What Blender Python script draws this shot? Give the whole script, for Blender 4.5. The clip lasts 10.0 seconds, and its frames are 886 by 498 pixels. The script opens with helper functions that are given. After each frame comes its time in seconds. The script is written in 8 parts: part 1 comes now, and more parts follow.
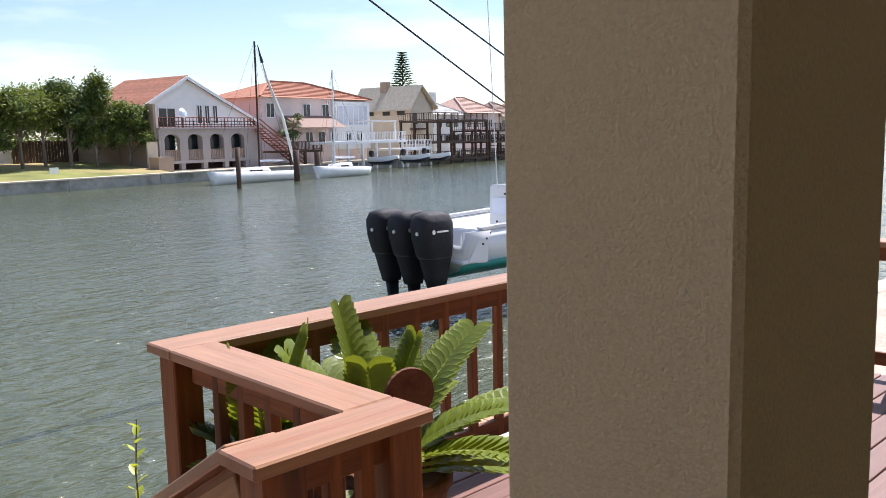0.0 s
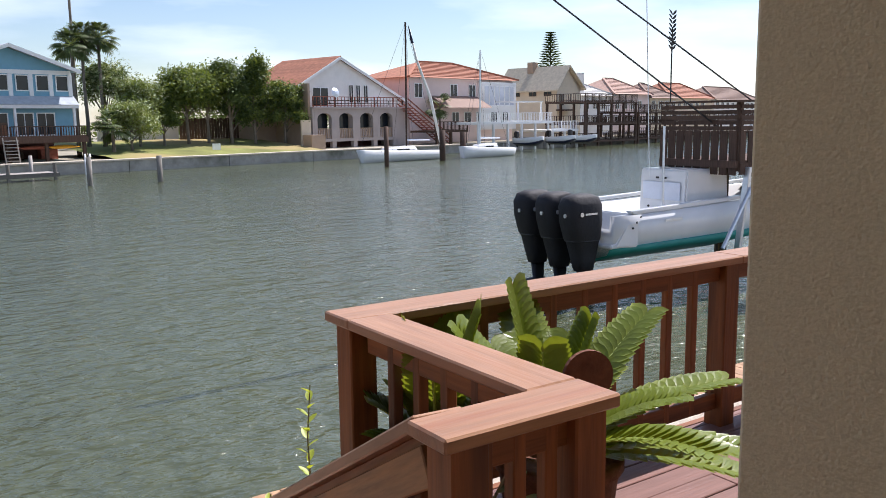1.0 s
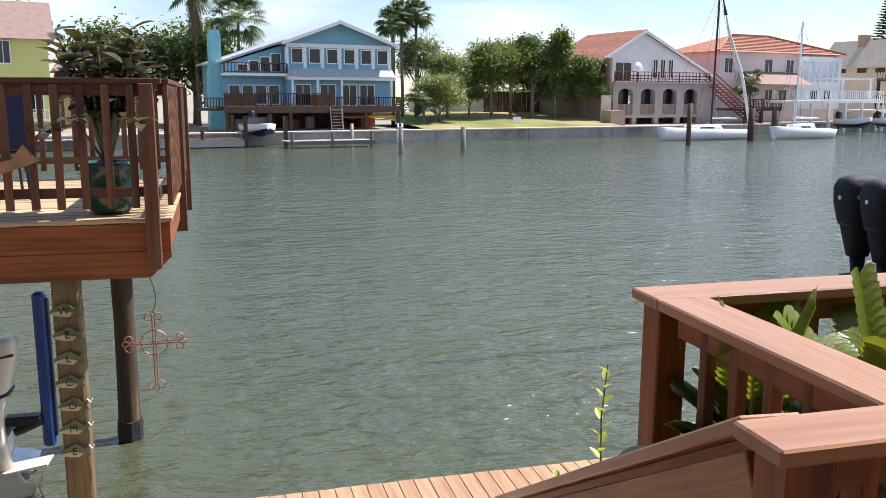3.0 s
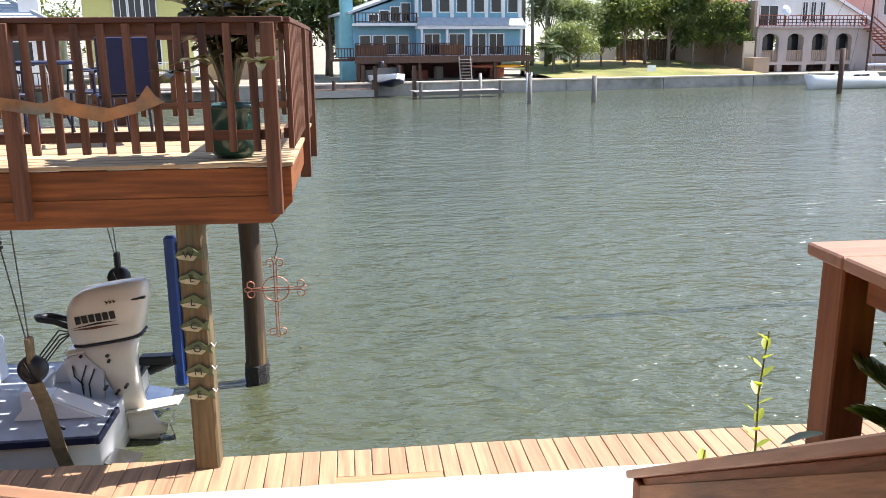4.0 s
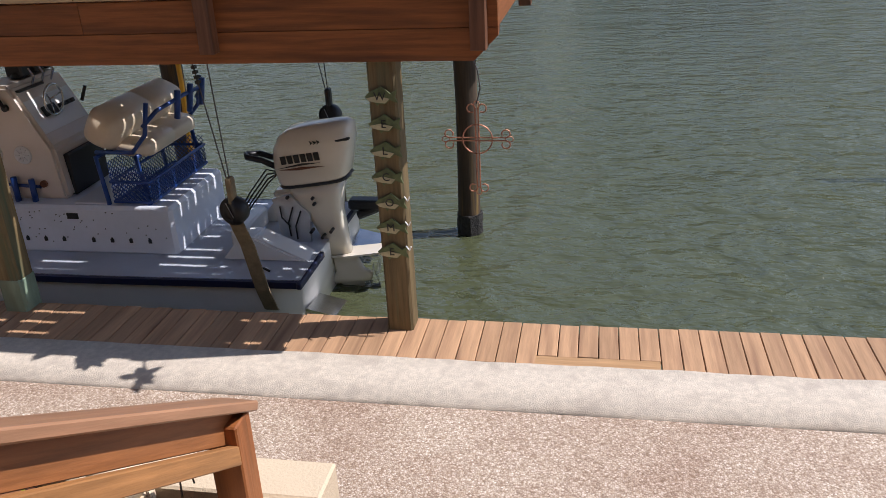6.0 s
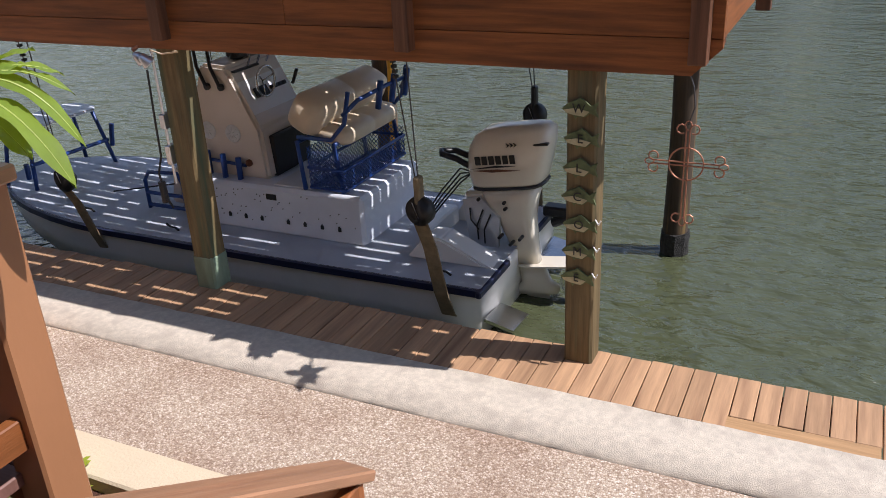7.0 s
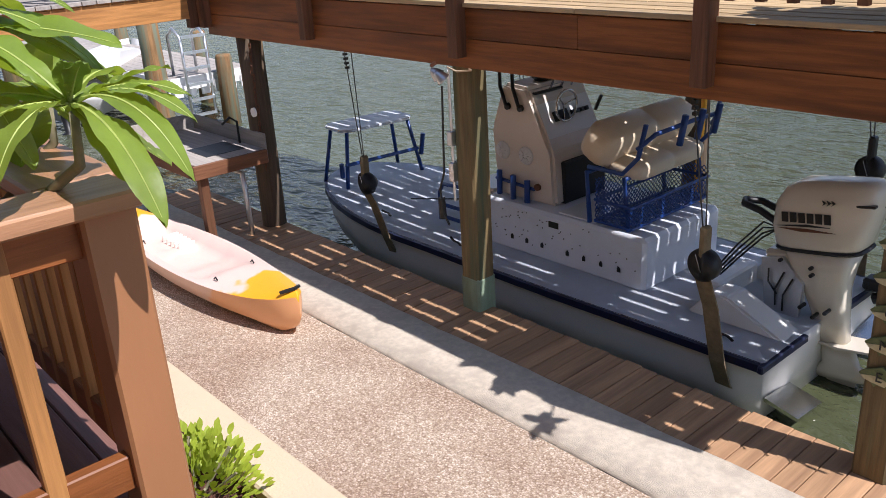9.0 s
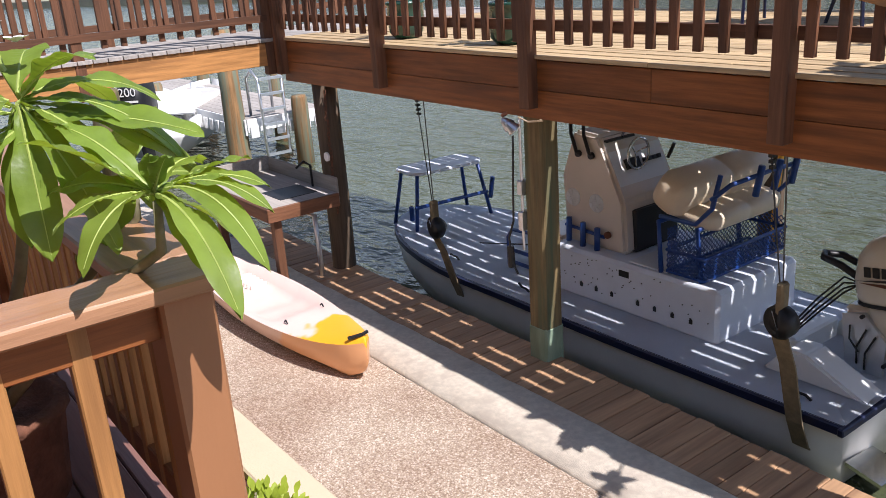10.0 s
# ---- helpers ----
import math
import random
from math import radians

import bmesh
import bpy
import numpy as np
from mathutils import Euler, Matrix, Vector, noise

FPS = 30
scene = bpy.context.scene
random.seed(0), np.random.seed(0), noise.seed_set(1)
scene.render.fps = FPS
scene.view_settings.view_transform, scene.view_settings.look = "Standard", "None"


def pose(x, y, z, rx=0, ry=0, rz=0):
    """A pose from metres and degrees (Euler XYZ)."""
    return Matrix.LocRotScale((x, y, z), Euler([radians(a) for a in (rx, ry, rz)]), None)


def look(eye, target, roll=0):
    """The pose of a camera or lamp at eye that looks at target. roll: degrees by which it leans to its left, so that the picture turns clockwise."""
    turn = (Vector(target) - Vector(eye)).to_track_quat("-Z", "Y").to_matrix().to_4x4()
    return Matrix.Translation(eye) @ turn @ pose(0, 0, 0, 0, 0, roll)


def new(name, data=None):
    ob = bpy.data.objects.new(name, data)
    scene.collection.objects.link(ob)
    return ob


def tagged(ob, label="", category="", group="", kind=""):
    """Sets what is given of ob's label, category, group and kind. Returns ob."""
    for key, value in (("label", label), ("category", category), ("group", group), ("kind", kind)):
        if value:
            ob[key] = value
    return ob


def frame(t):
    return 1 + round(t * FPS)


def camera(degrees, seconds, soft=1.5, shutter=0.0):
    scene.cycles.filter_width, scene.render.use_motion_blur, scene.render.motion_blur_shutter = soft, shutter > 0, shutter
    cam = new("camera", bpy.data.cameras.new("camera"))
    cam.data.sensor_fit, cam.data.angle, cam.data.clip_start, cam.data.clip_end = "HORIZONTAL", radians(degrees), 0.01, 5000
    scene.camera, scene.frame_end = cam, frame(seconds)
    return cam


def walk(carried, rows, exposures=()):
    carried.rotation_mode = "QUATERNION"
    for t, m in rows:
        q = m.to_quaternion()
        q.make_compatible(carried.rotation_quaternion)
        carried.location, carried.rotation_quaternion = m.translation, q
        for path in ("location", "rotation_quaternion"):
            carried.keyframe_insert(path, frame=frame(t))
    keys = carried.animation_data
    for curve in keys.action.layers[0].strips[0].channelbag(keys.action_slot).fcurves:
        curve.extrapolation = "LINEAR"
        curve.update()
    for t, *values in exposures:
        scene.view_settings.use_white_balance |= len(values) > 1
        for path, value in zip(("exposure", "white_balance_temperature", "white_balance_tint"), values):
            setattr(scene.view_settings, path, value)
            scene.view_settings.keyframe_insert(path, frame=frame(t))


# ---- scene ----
cam = camera(55.3, 10.0, soft=0.85)
PATH = [
    (0, (0.314, -0.802, 3.57), (1.695, 0.62, 3.304), -1.3),
    (0.5, (0.253, -0.748, 3.563), (1.516, 0.775, 3.272), -1.0),
    (1, (0.243, -0.676, 3.551), (1.364, 0.952, 3.247), -0.7),
    (1.5, (0.244, -0.644, 3.544), (1.245, 1.058, 3.225), -0.9),
    (2, (0.255, -0.61, 3.539), (1.123, 1.162, 3.214), -1.3),
    (2.5, (0.251, -0.552, 3.522), (0.936, 1.296, 3.186), -0.9),
    (2.7, (0.254, -0.518, 3.515), (0.870, 1.374, 3.165), -0.3),
    (3.8, (0.308, -0.226, 3.421), (0.571, 1.714, 3.01), -0.3),
    (4, (0.331, -0.102, 3.399), (0.539, 1.831, 2.932), -0.5),
    (4.5, (0.298, 0.099, 3.335), (0.346, 1.999, 2.713), -0.7),
    (5, (0.343, 0.29, 3.271), (0.231, 2.16, 2.569), -1.7),
    (6.3, (0.535, 1.111, 3.212), (0.124, 2.879, 2.371), -2.4),
    (6.5, (0.52, 1.213, 3.218), (0.059, 2.961, 2.363), -1.8),
    (7, (0.523, 1.511, 3.243), (-0.29, 3.141, 2.417), -3.1),
    (7.5, (0.438, 1.71, 3.195), (-0.645, 3.198, 2.412), -3.2),
    (8, (0.453, 1.927, 3.205), (-0.656, 3.392, 2.416), -2.9),
    (8.5, (0.542, 2.089, 3.165), (-0.665, 3.477, 2.379), -2.0),
    (9, (0.536, 2.089, 3.179), (-0.872, 3.3, 2.436), -3.5),
    (9.5, (0.502, 2.099, 3.221), (-0.961, 3.256, 2.5), -3.3),
    (10, (0.503, 2.116, 3.284), (-1.025, 3.226, 2.627), -4.1),
]
walk(cam, [(t, look(e, a, r)) for t, e, a, r in PATH],
     [(t, e + 0.13, 6380, 17) for t, e in ((0.0, 0.64), (0.5, 0.50), (1.5, 0.40), (2.6, 0.44), (3.9, 1.08), (4.5, 0.22), (5.0, 0.08), (6.5, -0.04), (7.5, 0.13), (9.0, 0.14), (10.0, 0.24))])

# ---- light ----
SUN_TO = Vector((0.72, 0.15, 1.0)).normalized()
world = bpy.data.worlds.new("sky")
scene.world = world
world.use_nodes = True
wn = world.node_tree
bg = wn.nodes["Background"]
sky = wn.nodes.new("ShaderNodeTexSky")
sky.sky_type = "NISHITA"
sky.sun_disc = False
sky.sun_elevation = math.asin(SUN_TO.z)
sky.sun_rotation = math.atan2(SUN_TO.x, SUN_TO.y)
sky.air_density, sky.dust_density, sky.ozone_density = 1.0, 0.35, 2.6
tc = wn.nodes.new("ShaderNodeTexCoord")
mp = wn.nodes.new("ShaderNodeMapping")
mp.inputs["Scale"].default_value = (1.6, 1.6, 7.0)
nz = wn.nodes.new("ShaderNodeTexNoise")
nz.inputs["Scale"].default_value, nz.inputs["Detail"].default_value = 1.7, 7
cr = wn.nodes.new("ShaderNodeValToRGB")
cr.color_ramp.elements[0].position, cr.color_ramp.elements[1].position = 0.44, 0.72
mxw = wn.nodes.new("ShaderNodeMix")
mxw.data_type = "RGBA"
mxw.inputs["B"].default_value = (11.0, 11.6, 12.2, 1)
ml = wn.nodes.new("ShaderNodeMath")
ml.operation, ml.inputs[1].default_value = "MULTIPLY", 0.66
wn.links.new(tc.outputs["Generated"], mp.inputs["Vector"])
wn.links.new(mp.outputs["Vector"], nz.inputs["Vector"])
wn.links.new(nz.outputs["Fac"], cr.inputs["Fac"])
sep_w = wn.nodes.new("ShaderNodeSeparateXYZ")
high = wn.nodes.new("ShaderNodeMapRange")
high.inputs["From Min"].default_value, high.inputs["From Max"].default_value = 0.10, 0.80
high.inputs["To Min"].default_value, high.inputs["To Max"].default_value = 1.0, 0.25
thin = wn.nodes.new("ShaderNodeMath")
thin.operation = "MULTIPLY"
wn.links.new(tc.outputs["Generated"], sep_w.inputs[0])
wn.links.new(sep_w.outputs["Z"], high.inputs["Value"])
wn.links.new(cr.outputs["Color"], thin.inputs[0])
wn.links.new(high.outputs[0], thin.inputs[1])
wn.links.new(thin.outputs[0], ml.inputs[0])
wn.links.new(ml.outputs[0], mxw.inputs["Factor"])
wn.links.new(sky.outputs["Color"], mxw.inputs["A"])
wn.links.new(mxw.outputs["Result"], bg.inputs["Color"])
bg.inputs["Strength"].default_value = 0.096
sun = new("sun", bpy.data.lights.new("sun", "SUN"))
sun.data.energy, sun.data.angle, sun.data.color = 5.0, radians(0.43), (1.0, 0.975, 0.945)
sun.matrix_world = look(SUN_TO * 60, (0, 0, 0))


# ---- materials ----
def mat(name, col, rough=0.6, metal=0.0, var=0.15, scale=6.0, stretch=(1, 1, 1), bump=0.2, bscale=60.0,
        spec=0.5, dirt=None, dirt_at=0.62, rand=0.0, coat=0.0, bdist=0.01):
    """Base colour with two scales of variation, a random tint per object, stains and fine relief."""
    m = bpy.data.materials.new(name)
    m.use_nodes = True
    nt = m.node_tree
    b = nt.nodes["Principled BSDF"]
    N, Lk = nt.nodes.new, nt.links.new
    co = N("ShaderNodeTexCoord")
    ma = N("ShaderNodeMapping")
    ma.inputs["Scale"].default_value = stretch
    Lk(co.outputs["Object"], ma.inputs["Vector"])
    info = N("ShaderNodeObjectInfo")
    ad = N("ShaderNodeVectorMath")
    ad.operation = "MULTIPLY_ADD"
    cmb = N("ShaderNodeCombineXYZ")
    for i in range(3):
        Lk(info.outputs["Random"], cmb.inputs[i])
    ad.inputs[1].default_value = (37.0, 19.0, 53.0)
    Lk(cmb.outputs[0], ad.inputs[0])
    Lk(ma.outputs[0], ad.inputs[2])
    n1 = N("ShaderNodeTexNoise")
    n1.inputs["Scale"].default_value, n1.inputs["Detail"].default_value, n1.inputs["Roughness"].default_value = scale, 8, 0.65
    Lk(ad.outputs[0], n1.inputs["Vector"])
    r1 = N("ShaderNodeValToRGB")
    e = r1.color_ramp.elements
    e[0].position, e[1].position = 0.32, 0.68
    e[0].color = (*[c * (1 - var) for c in col], 1)
    e[1].color = (*[min(1, c * (1 + var)) for c in col], 1)
    Lk(n1.outputs["Fac"], r1.inputs["Fac"])
    out = r1.outputs["Color"]
    if rand:
        hsv = N("ShaderNodeHueSaturation")
        mr = N("ShaderNodeMapRange")
        mr.inputs["To Min"].default_value, mr.inputs["To Max"].default_value = 1 - rand, 1 + rand
        Lk(info.outputs["Random"], mr.inputs["Value"])
        Lk(mr.outputs[0], hsv.inputs["Value"])
        Lk(out, hsv.inputs["Color"])
        out = hsv.outputs["Color"]
    if dirt:
        n2 = N("ShaderNodeTexNoise")
        n2.inputs["Scale"].default_value, n2.inputs["Detail"].default_value = scale * 0.35, 9
        Lk(ad.outputs[0], n2.inputs["Vector"])
        r2 = N("ShaderNodeValToRGB")
        r2.color_ramp.elements[0].position, r2.color_ramp.elements[1].position = dirt_at - 0.1, dirt_at + 0.08
        Lk(n2.outputs["Fac"], r2.inputs["Fac"])
        mx = N("ShaderNodeMix")
        mx.data_type = "RGBA"
        mx.inputs["B"].default_value = (*dirt, 1)
        Lk(r2.outputs["Color"], mx.inputs["Factor"])
        Lk(out, mx.inputs["A"])
        out = mx.outputs["Result"]
    Lk(out, b.inputs["Base Color"])
    b.inputs["Roughness"].default_value, b.inputs["Metallic"].default_value = rough, metal
    b.inputs["Specular IOR Level"].default_value = spec
    b.inputs["Coat Weight"].default_value = coat
    if bump:
        n3 = N("ShaderNodeTexNoise")
        n3.inputs["Scale"].default_value, n3.inputs["Detail"].default_value = bscale, 5
        Lk(ad.outputs[0], n3.inputs["Vector"])
        bp = N("ShaderNodeBump")
        bp.inputs["Strength"].default_value, bp.inputs["Distance"].default_value = bump, bdist
        Lk(n3.outputs["Fac"], bp.inputs["Height"])
        Lk(bp.outputs[0], b.inputs["Normal"])
    return m


def wood(name, col, axis, var=0.28, rough=0.55, rand=0.1, dirt=None, dirt_at=0.66):
    st = [9.0, 9.0, 9.0]
    st[axis] = 0.55
    return mat(name, col, rough, 0, var, 3.0, st, 0.35, 6.0, 0.35, dirt, dirt_at, rand, bdist=0.006)


def leafmat(name, col, rough=0.38, trans=0.25, var=0.25):
    m = mat(name, col, rough, 0, var, 9.0, (1, 1, 1), 0.15, 40.0, 0.5)
    nt = m.node_tree
    b = nt.nodes["Principled BSDF"]
    tr = nt.nodes.new("ShaderNodeBsdfTranslucent")
    tr.inputs["Color"].default_value = (min(1, col[0] * 2.2), min(1, col[1] * 2.0), col[2] * 0.8, 1)
    ms = nt.nodes.new("ShaderNodeMixShader")
    ms.inputs[0].default_value = trans
    nt.links.new(b.outputs[0], ms.inputs[1])
    nt.links.new(tr.outputs[0], ms.inputs[2])
    nt.links.new(ms.outputs[0], nt.nodes["Material Output"].inputs["Surface"])
    return m


def watermat():
    m = bpy.data.materials.new("canal_water")
    m.use_nodes = True
    nt = m.node_tree
    b = nt.nodes["Principled BSDF"]
    N, Lk = nt.nodes.new, nt.links.new
    b.inputs["Roughness"].default_value, b.inputs["IOR"].default_value = 0.11, 1.55
    co = N("ShaderNodeTexCoord")
    big = N("ShaderNodeTexNoise")
    big.inputs["Scale"].default_value, big.inputs["Detail"].default_value = 0.045, 3
    Lk(co.outputs["Object"], big.inputs["Vector"])
    ramp = N("ShaderNodeValToRGB")
    ramp.color_ramp.elements[0].position, ramp.color_ramp.elements[1].position = 0.3, 0.75
    ramp.color_ramp.elements[0].color = (0.060, 0.069, 0.032, 1)
    ramp.color_ramp.elements[1].color = (0.090, 0.104, 0.062, 1)
    Lk(big.outputs["Fac"], ramp.inputs["Fac"])
    Lk(ramp.outputs["Color"], b.inputs["Base Color"])
    prev = None
    for sc, rot, strength, dist, det in ((0.30, 0.3, 0.6, 0.34, 2), (1.7, -0.35, 0.9, 0.19, 3), (5.2, 0.45, 0.9, 0.060, 4)):
        mp_ = N("ShaderNodeMapping")
        mp_.inputs["Rotation"].default_value = (0, 0, rot)
        mp_.inputs["Scale"].default_value = (0.70, 1.20, 1)
        n = N("ShaderNodeTexNoise")
        n.inputs["Scale"].default_value, n.inputs["Detail"].default_value, n.inputs["Distortion"].default_value = sc, det, 0.25
        Lk(co.outputs["Object"], mp_.inputs["Vector"])
        Lk(mp_.outputs[0], n.inputs["Vector"])
        bp = N("ShaderNodeBump")
        bp.inputs["Strength"].default_value, bp.inputs["Distance"].default_value = strength, dist
        Lk(n.outputs["Fac"], bp.inputs["Height"])
        if prev:
            Lk(prev.outputs[0], bp.inputs["Normal"])
        prev = bp
    Lk(prev.outputs[0], b.inputs["Normal"])
    return m


def pebblemat():
    m = bpy.data.materials.new("exposed_aggregate")
    m.use_nodes = True
    nt = m.node_tree
    b = nt.nodes["Principled BSDF"]
    N, Lk = nt.nodes.new, nt.links.new
    co = N("ShaderNodeTexCoord")
    v = N("ShaderNodeTexVoronoi")
    v.inputs["Scale"].default_value = 88
    Lk(co.outputs["Object"], v.inputs["Vector"])
    sep = N("ShaderNodeSeparateColor")
    Lk(v.outputs["Color"], sep.inputs[0])
    r = N("ShaderNodeValToRGB")
    el = r.color_ramp.elements
    el[0].position, el[0].color = 0.0, (0.34, 0.255, 0.19, 1)
    el[1].position, el[1].color = 1.0, (0.78, 0.69, 0.60, 1)
    for p, c in ((0.25, (0.43, 0.335, 0.255, 1)), (0.55, (0.53, 0.435, 0.34, 1)), (0.8, (0.62, 0.52, 0.41, 1))):
        k = el.new(p)
        k.color = c
    Lk(sep.outputs[0], r.inputs["Fac"])
    edge = N("ShaderNodeValToRGB")
    edge.color_ramp.elements[0].position, edge.color_ramp.elements[1].position = 0.35, 0.75
    edge.color_ramp.elements[0].color, edge.color_ramp.elements[1].color = (1, 1, 1, 1), (0.70, 0.63, 0.56, 1)
    Lk(v.outputs["Distance"], edge.inputs["Fac"])
    mx = N("ShaderNodeMix")
    mx.data_type, mx.blend_type = "RGBA", "MULTIPLY"
    mx.inputs["Factor"].default_value = 1
    Lk(r.outputs["Color"], mx.inputs["A"])
    Lk(edge.outputs["Color"], mx.inputs["B"])
    n = N("ShaderNodeTexNoise")
    n.inputs["Scale"].default_value, n.inputs["Detail"].default_value = 1.3, 6
    Lk(co.outputs["Object"], n.inputs["Vector"])
    st = N("ShaderNodeValToRGB")
    st.color_ramp.elements[0].position, st.color_ramp.elements[1].position = 0.34, 0.62
    st.color_ramp.elements[0].color, st.color_ramp.elements[1].color = (0.78, 0.71, 0.68, 1), (1, 1, 1, 1)
    Lk(n.outputs["Fac"], st.inputs["Fac"])
    mx2 = N("ShaderNodeMix")
    mx2.data_type, mx2.blend_type = "RGBA", "MULTIPLY"
    mx2.inputs["Factor"].default_value = 1
    Lk(mx.outputs["Result"], mx2.inputs["A"])
    Lk(st.outputs["Color"], mx2.inputs["B"])
    Lk(mx2.outputs["Result"], b.inputs["Base Color"])
    b.inputs["Roughness"].default_value = 0.75
    bp = N("ShaderNodeBump")
    bp.invert = True
    bp.inputs["Strength"].default_value, bp.inputs["Distance"].default_value = 0.6, 0.006
    Lk(v.outputs["Distance"], bp.inputs["Height"])
    Lk(bp.outputs[0], b.inputs["Normal"])
    return m


WATER, PEBBLE = watermat(), pebblemat()
RED = [wood("red_stain_" + a, (0.235, 0.080, 0.024), i, 0.34, 0.5, 0.16, (0.10, 0.036, 0.016), 0.62) for i, a in enumerate("xyz")]
CAPW = [wood("cap_stain_" + a, (0.37, 0.195, 0.108), i, 0.2, 0.36, 0.06, (0.30, 0.12, 0.06)) for i, a in enumerate("xyz")]
BROWN = [wood("brown_stain_" + a, (0.150, 0.066, 0.034), i, 0.34, 0.6, 0.25, (0.075, 0.035, 0.02), 0.6) for i, a in enumerate("xyz")]
DARKW = [wood("dark_brown_wood_" + a, (0.115, 0.048, 0.026), i, 0.25, 0.6, 0.15) for i, a in enumerate("xyz")]
RAW = [wood("honey_wood_" + a, (0.46, 0.22, 0.075), i, 0.3, 0.5, 0.12, (0.22, 0.10, 0.04)) for i, a in enumerate("xyz")]
DOCKW = wood("dock_plank", (0.43, 0.255, 0.140), 1, 0.20, 0.65, 0.15, (0.27, 0.15, 0.085), 0.62)
PATCHW = wood("patch_plank", (0.44, 0.26, 0.125), 0, 0.2, 0.65, 0.1)
DECKW = wood("deck_plank", (0.19, 0.095, 0.075), 0, 0.2, 0.5, 0.15)
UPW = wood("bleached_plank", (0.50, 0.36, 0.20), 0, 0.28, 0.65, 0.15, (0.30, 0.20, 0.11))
GREYW = wood("grey_plank", (0.36, 0.33, 0.30), 0, 0.2, 0.8, 0.15)
POSTG = wood("treated_post", (0.165, 0.118, 0.055), 2, 0.4, 0.7, 0.12, (0.095, 0.115, 0.065), 0.58)
PILEO = wood("worn_piling", (0.27, 0.15, 0.065), 2, 0.35, 0.8, 0.15, (0.17, 0.19, 0.13), 0.52)
PILEG = wood("grey_piling", (0.17, 0.155, 0.135), 2, 0.3, 0.8, 0.2)
PILEW = wood("piling", (0.085, 0.06, 0.04), 2, 0.3, 0.8, 0.2, (0.30, 0.19, 0.06), 0.64)
DARKFAR = wood("far_timber", (0.085, 0.05, 0.035), 2, 0.3, 0.8, 0.2)
CONC = mat("old_concrete", (0.60, 0.525, 0.425), 0.9, 0, 0.14, 22.0, bump=0.7, bscale=150, dirt=(0.50, 0.43, 0.35), dirt_at=0.60)
SEAW = mat("seawall_concrete", (0.36, 0.34, 0.31), 0.9, 0, 0.2, 1.2, bump=0.4, bscale=20, dirt=(0.15, 0.15, 0.12))
CREAM = mat("cream_wall_paint", (0.62, 0.50, 0.345), 0.8, 0, 0.05, 3.0, bump=0.35, bscale=90)
STUCCO = mat("tan_stucco", (0.56, 0.465, 0.275), 0.9, 0, 0.09, 110.0, bump=0.8, bscale=170, bdist=0.005)
MULCH = mat("mulch", (0.10, 0.04, 0.025), 0.95, 0, 0.5, 35, bump=1.0, bscale=70, bdist=0.03)
GELW = mat("white_gelcoat", (0.78, 0.78, 0.77), 0.28, 0, 0.03, 2.0, bump=0.0, coat=0.3)
DECKG = mat("nonskid_gelcoat", (0.74, 0.78, 0.85), 0.45, 0, 0.05, 3.0, bump=0.25, bscale=220, bdist=0.002)
HULLW = mat("hull_gelcoat", (0.76, 0.73, 0.67), 0.35, 0, 0.06, 1.5, bump=0)
NAVY = mat("navy_rubrail", (0.012, 0.016, 0.05), 0.4, 0, 0.1, bump=0)
BLUE = mat("blue_powdercoat", (0.015, 0.055, 0.24), 0.35, 0, 0.1, bump=0)
VINYL = mat("cream_vinyl", (0.70, 0.58, 0.43), 0.4, 0, 0.05, 4, bump=0.15, bscale=200, bdist=0.002)
CONS = mat("console_gelcoat", (0.68, 0.61, 0.54), 0.3, 0, 0.04, 2, bump=0, coat=0.3)
PEARL = mat("pearl_cowling", (0.72, 0.66, 0.55), 0.25, 0, 0.03, 2, bump=0, coat=0.5)
BLACK = mat("black_plastic", (0.012, 0.012, 0.014), 0.45, 0, 0.2, bump=0.1)
FABRIC = mat("black_canvas", (0.013, 0.013, 0.017), 0.75, 0, 0.2, 4, bump=0.5, bscale=9, bdist=0.03)
STEEL = mat("stainless_steel", (0.62, 0.62, 0.62), 0.22, 1.0, 0.1, bump=0.05)
GALV = mat("aluminium", (0.68, 0.70, 0.73), 0.35, 0.85, 0.1, bump=0.1)
WIRE = mat("wire_rope", (0.08, 0.08, 0.085), 0.5, 0.6, 0.2, bump=0)
SLING = mat("sling_webbing", (0.22, 0.17, 0.10), 0.9, 0, 0.25, 12, bump=0.4, bscale=120)
COPPER = mat("copper_rod", (0.42, 0.20, 0.13), 0.55, 0.6, 0.2, bump=0.1)
RUST = mat("rusted_steel", (0.17, 0.07, 0.04), 0.9, 0.2, 0.4, 12, bump=0.5)
WHITE = mat("white_paint", (0.85, 0.85, 0.84), 0.6, 0, 0.05, 2, bump=0.1)
YELLOW = mat("yellow_plastic", (0.90, 0.42, 0.02), 0.38, 0, 0.05, 3, bump=0)
POSTP = mat("terracotta_paint", (0.36, 0.165, 0.075), 0.45, 0, 0.06, 4, (1, 1, 0.4), 0.12, 60, bdist=0.003)


def sloping(m):
    """Turn the grain of a wood so that it runs down a handrail."""
    mp_ = m.node_tree.nodes["Mapping"]
    sc = list(mp_.inputs["Scale"].default_value)
    mp_.vector_type = "TEXTURE"
    mp_.inputs["Scale"].default_value = [1 / k for k in sc]
    mp_.inputs["Rotation"].default_value = (radians(-30.5), 0, 0)
    return m


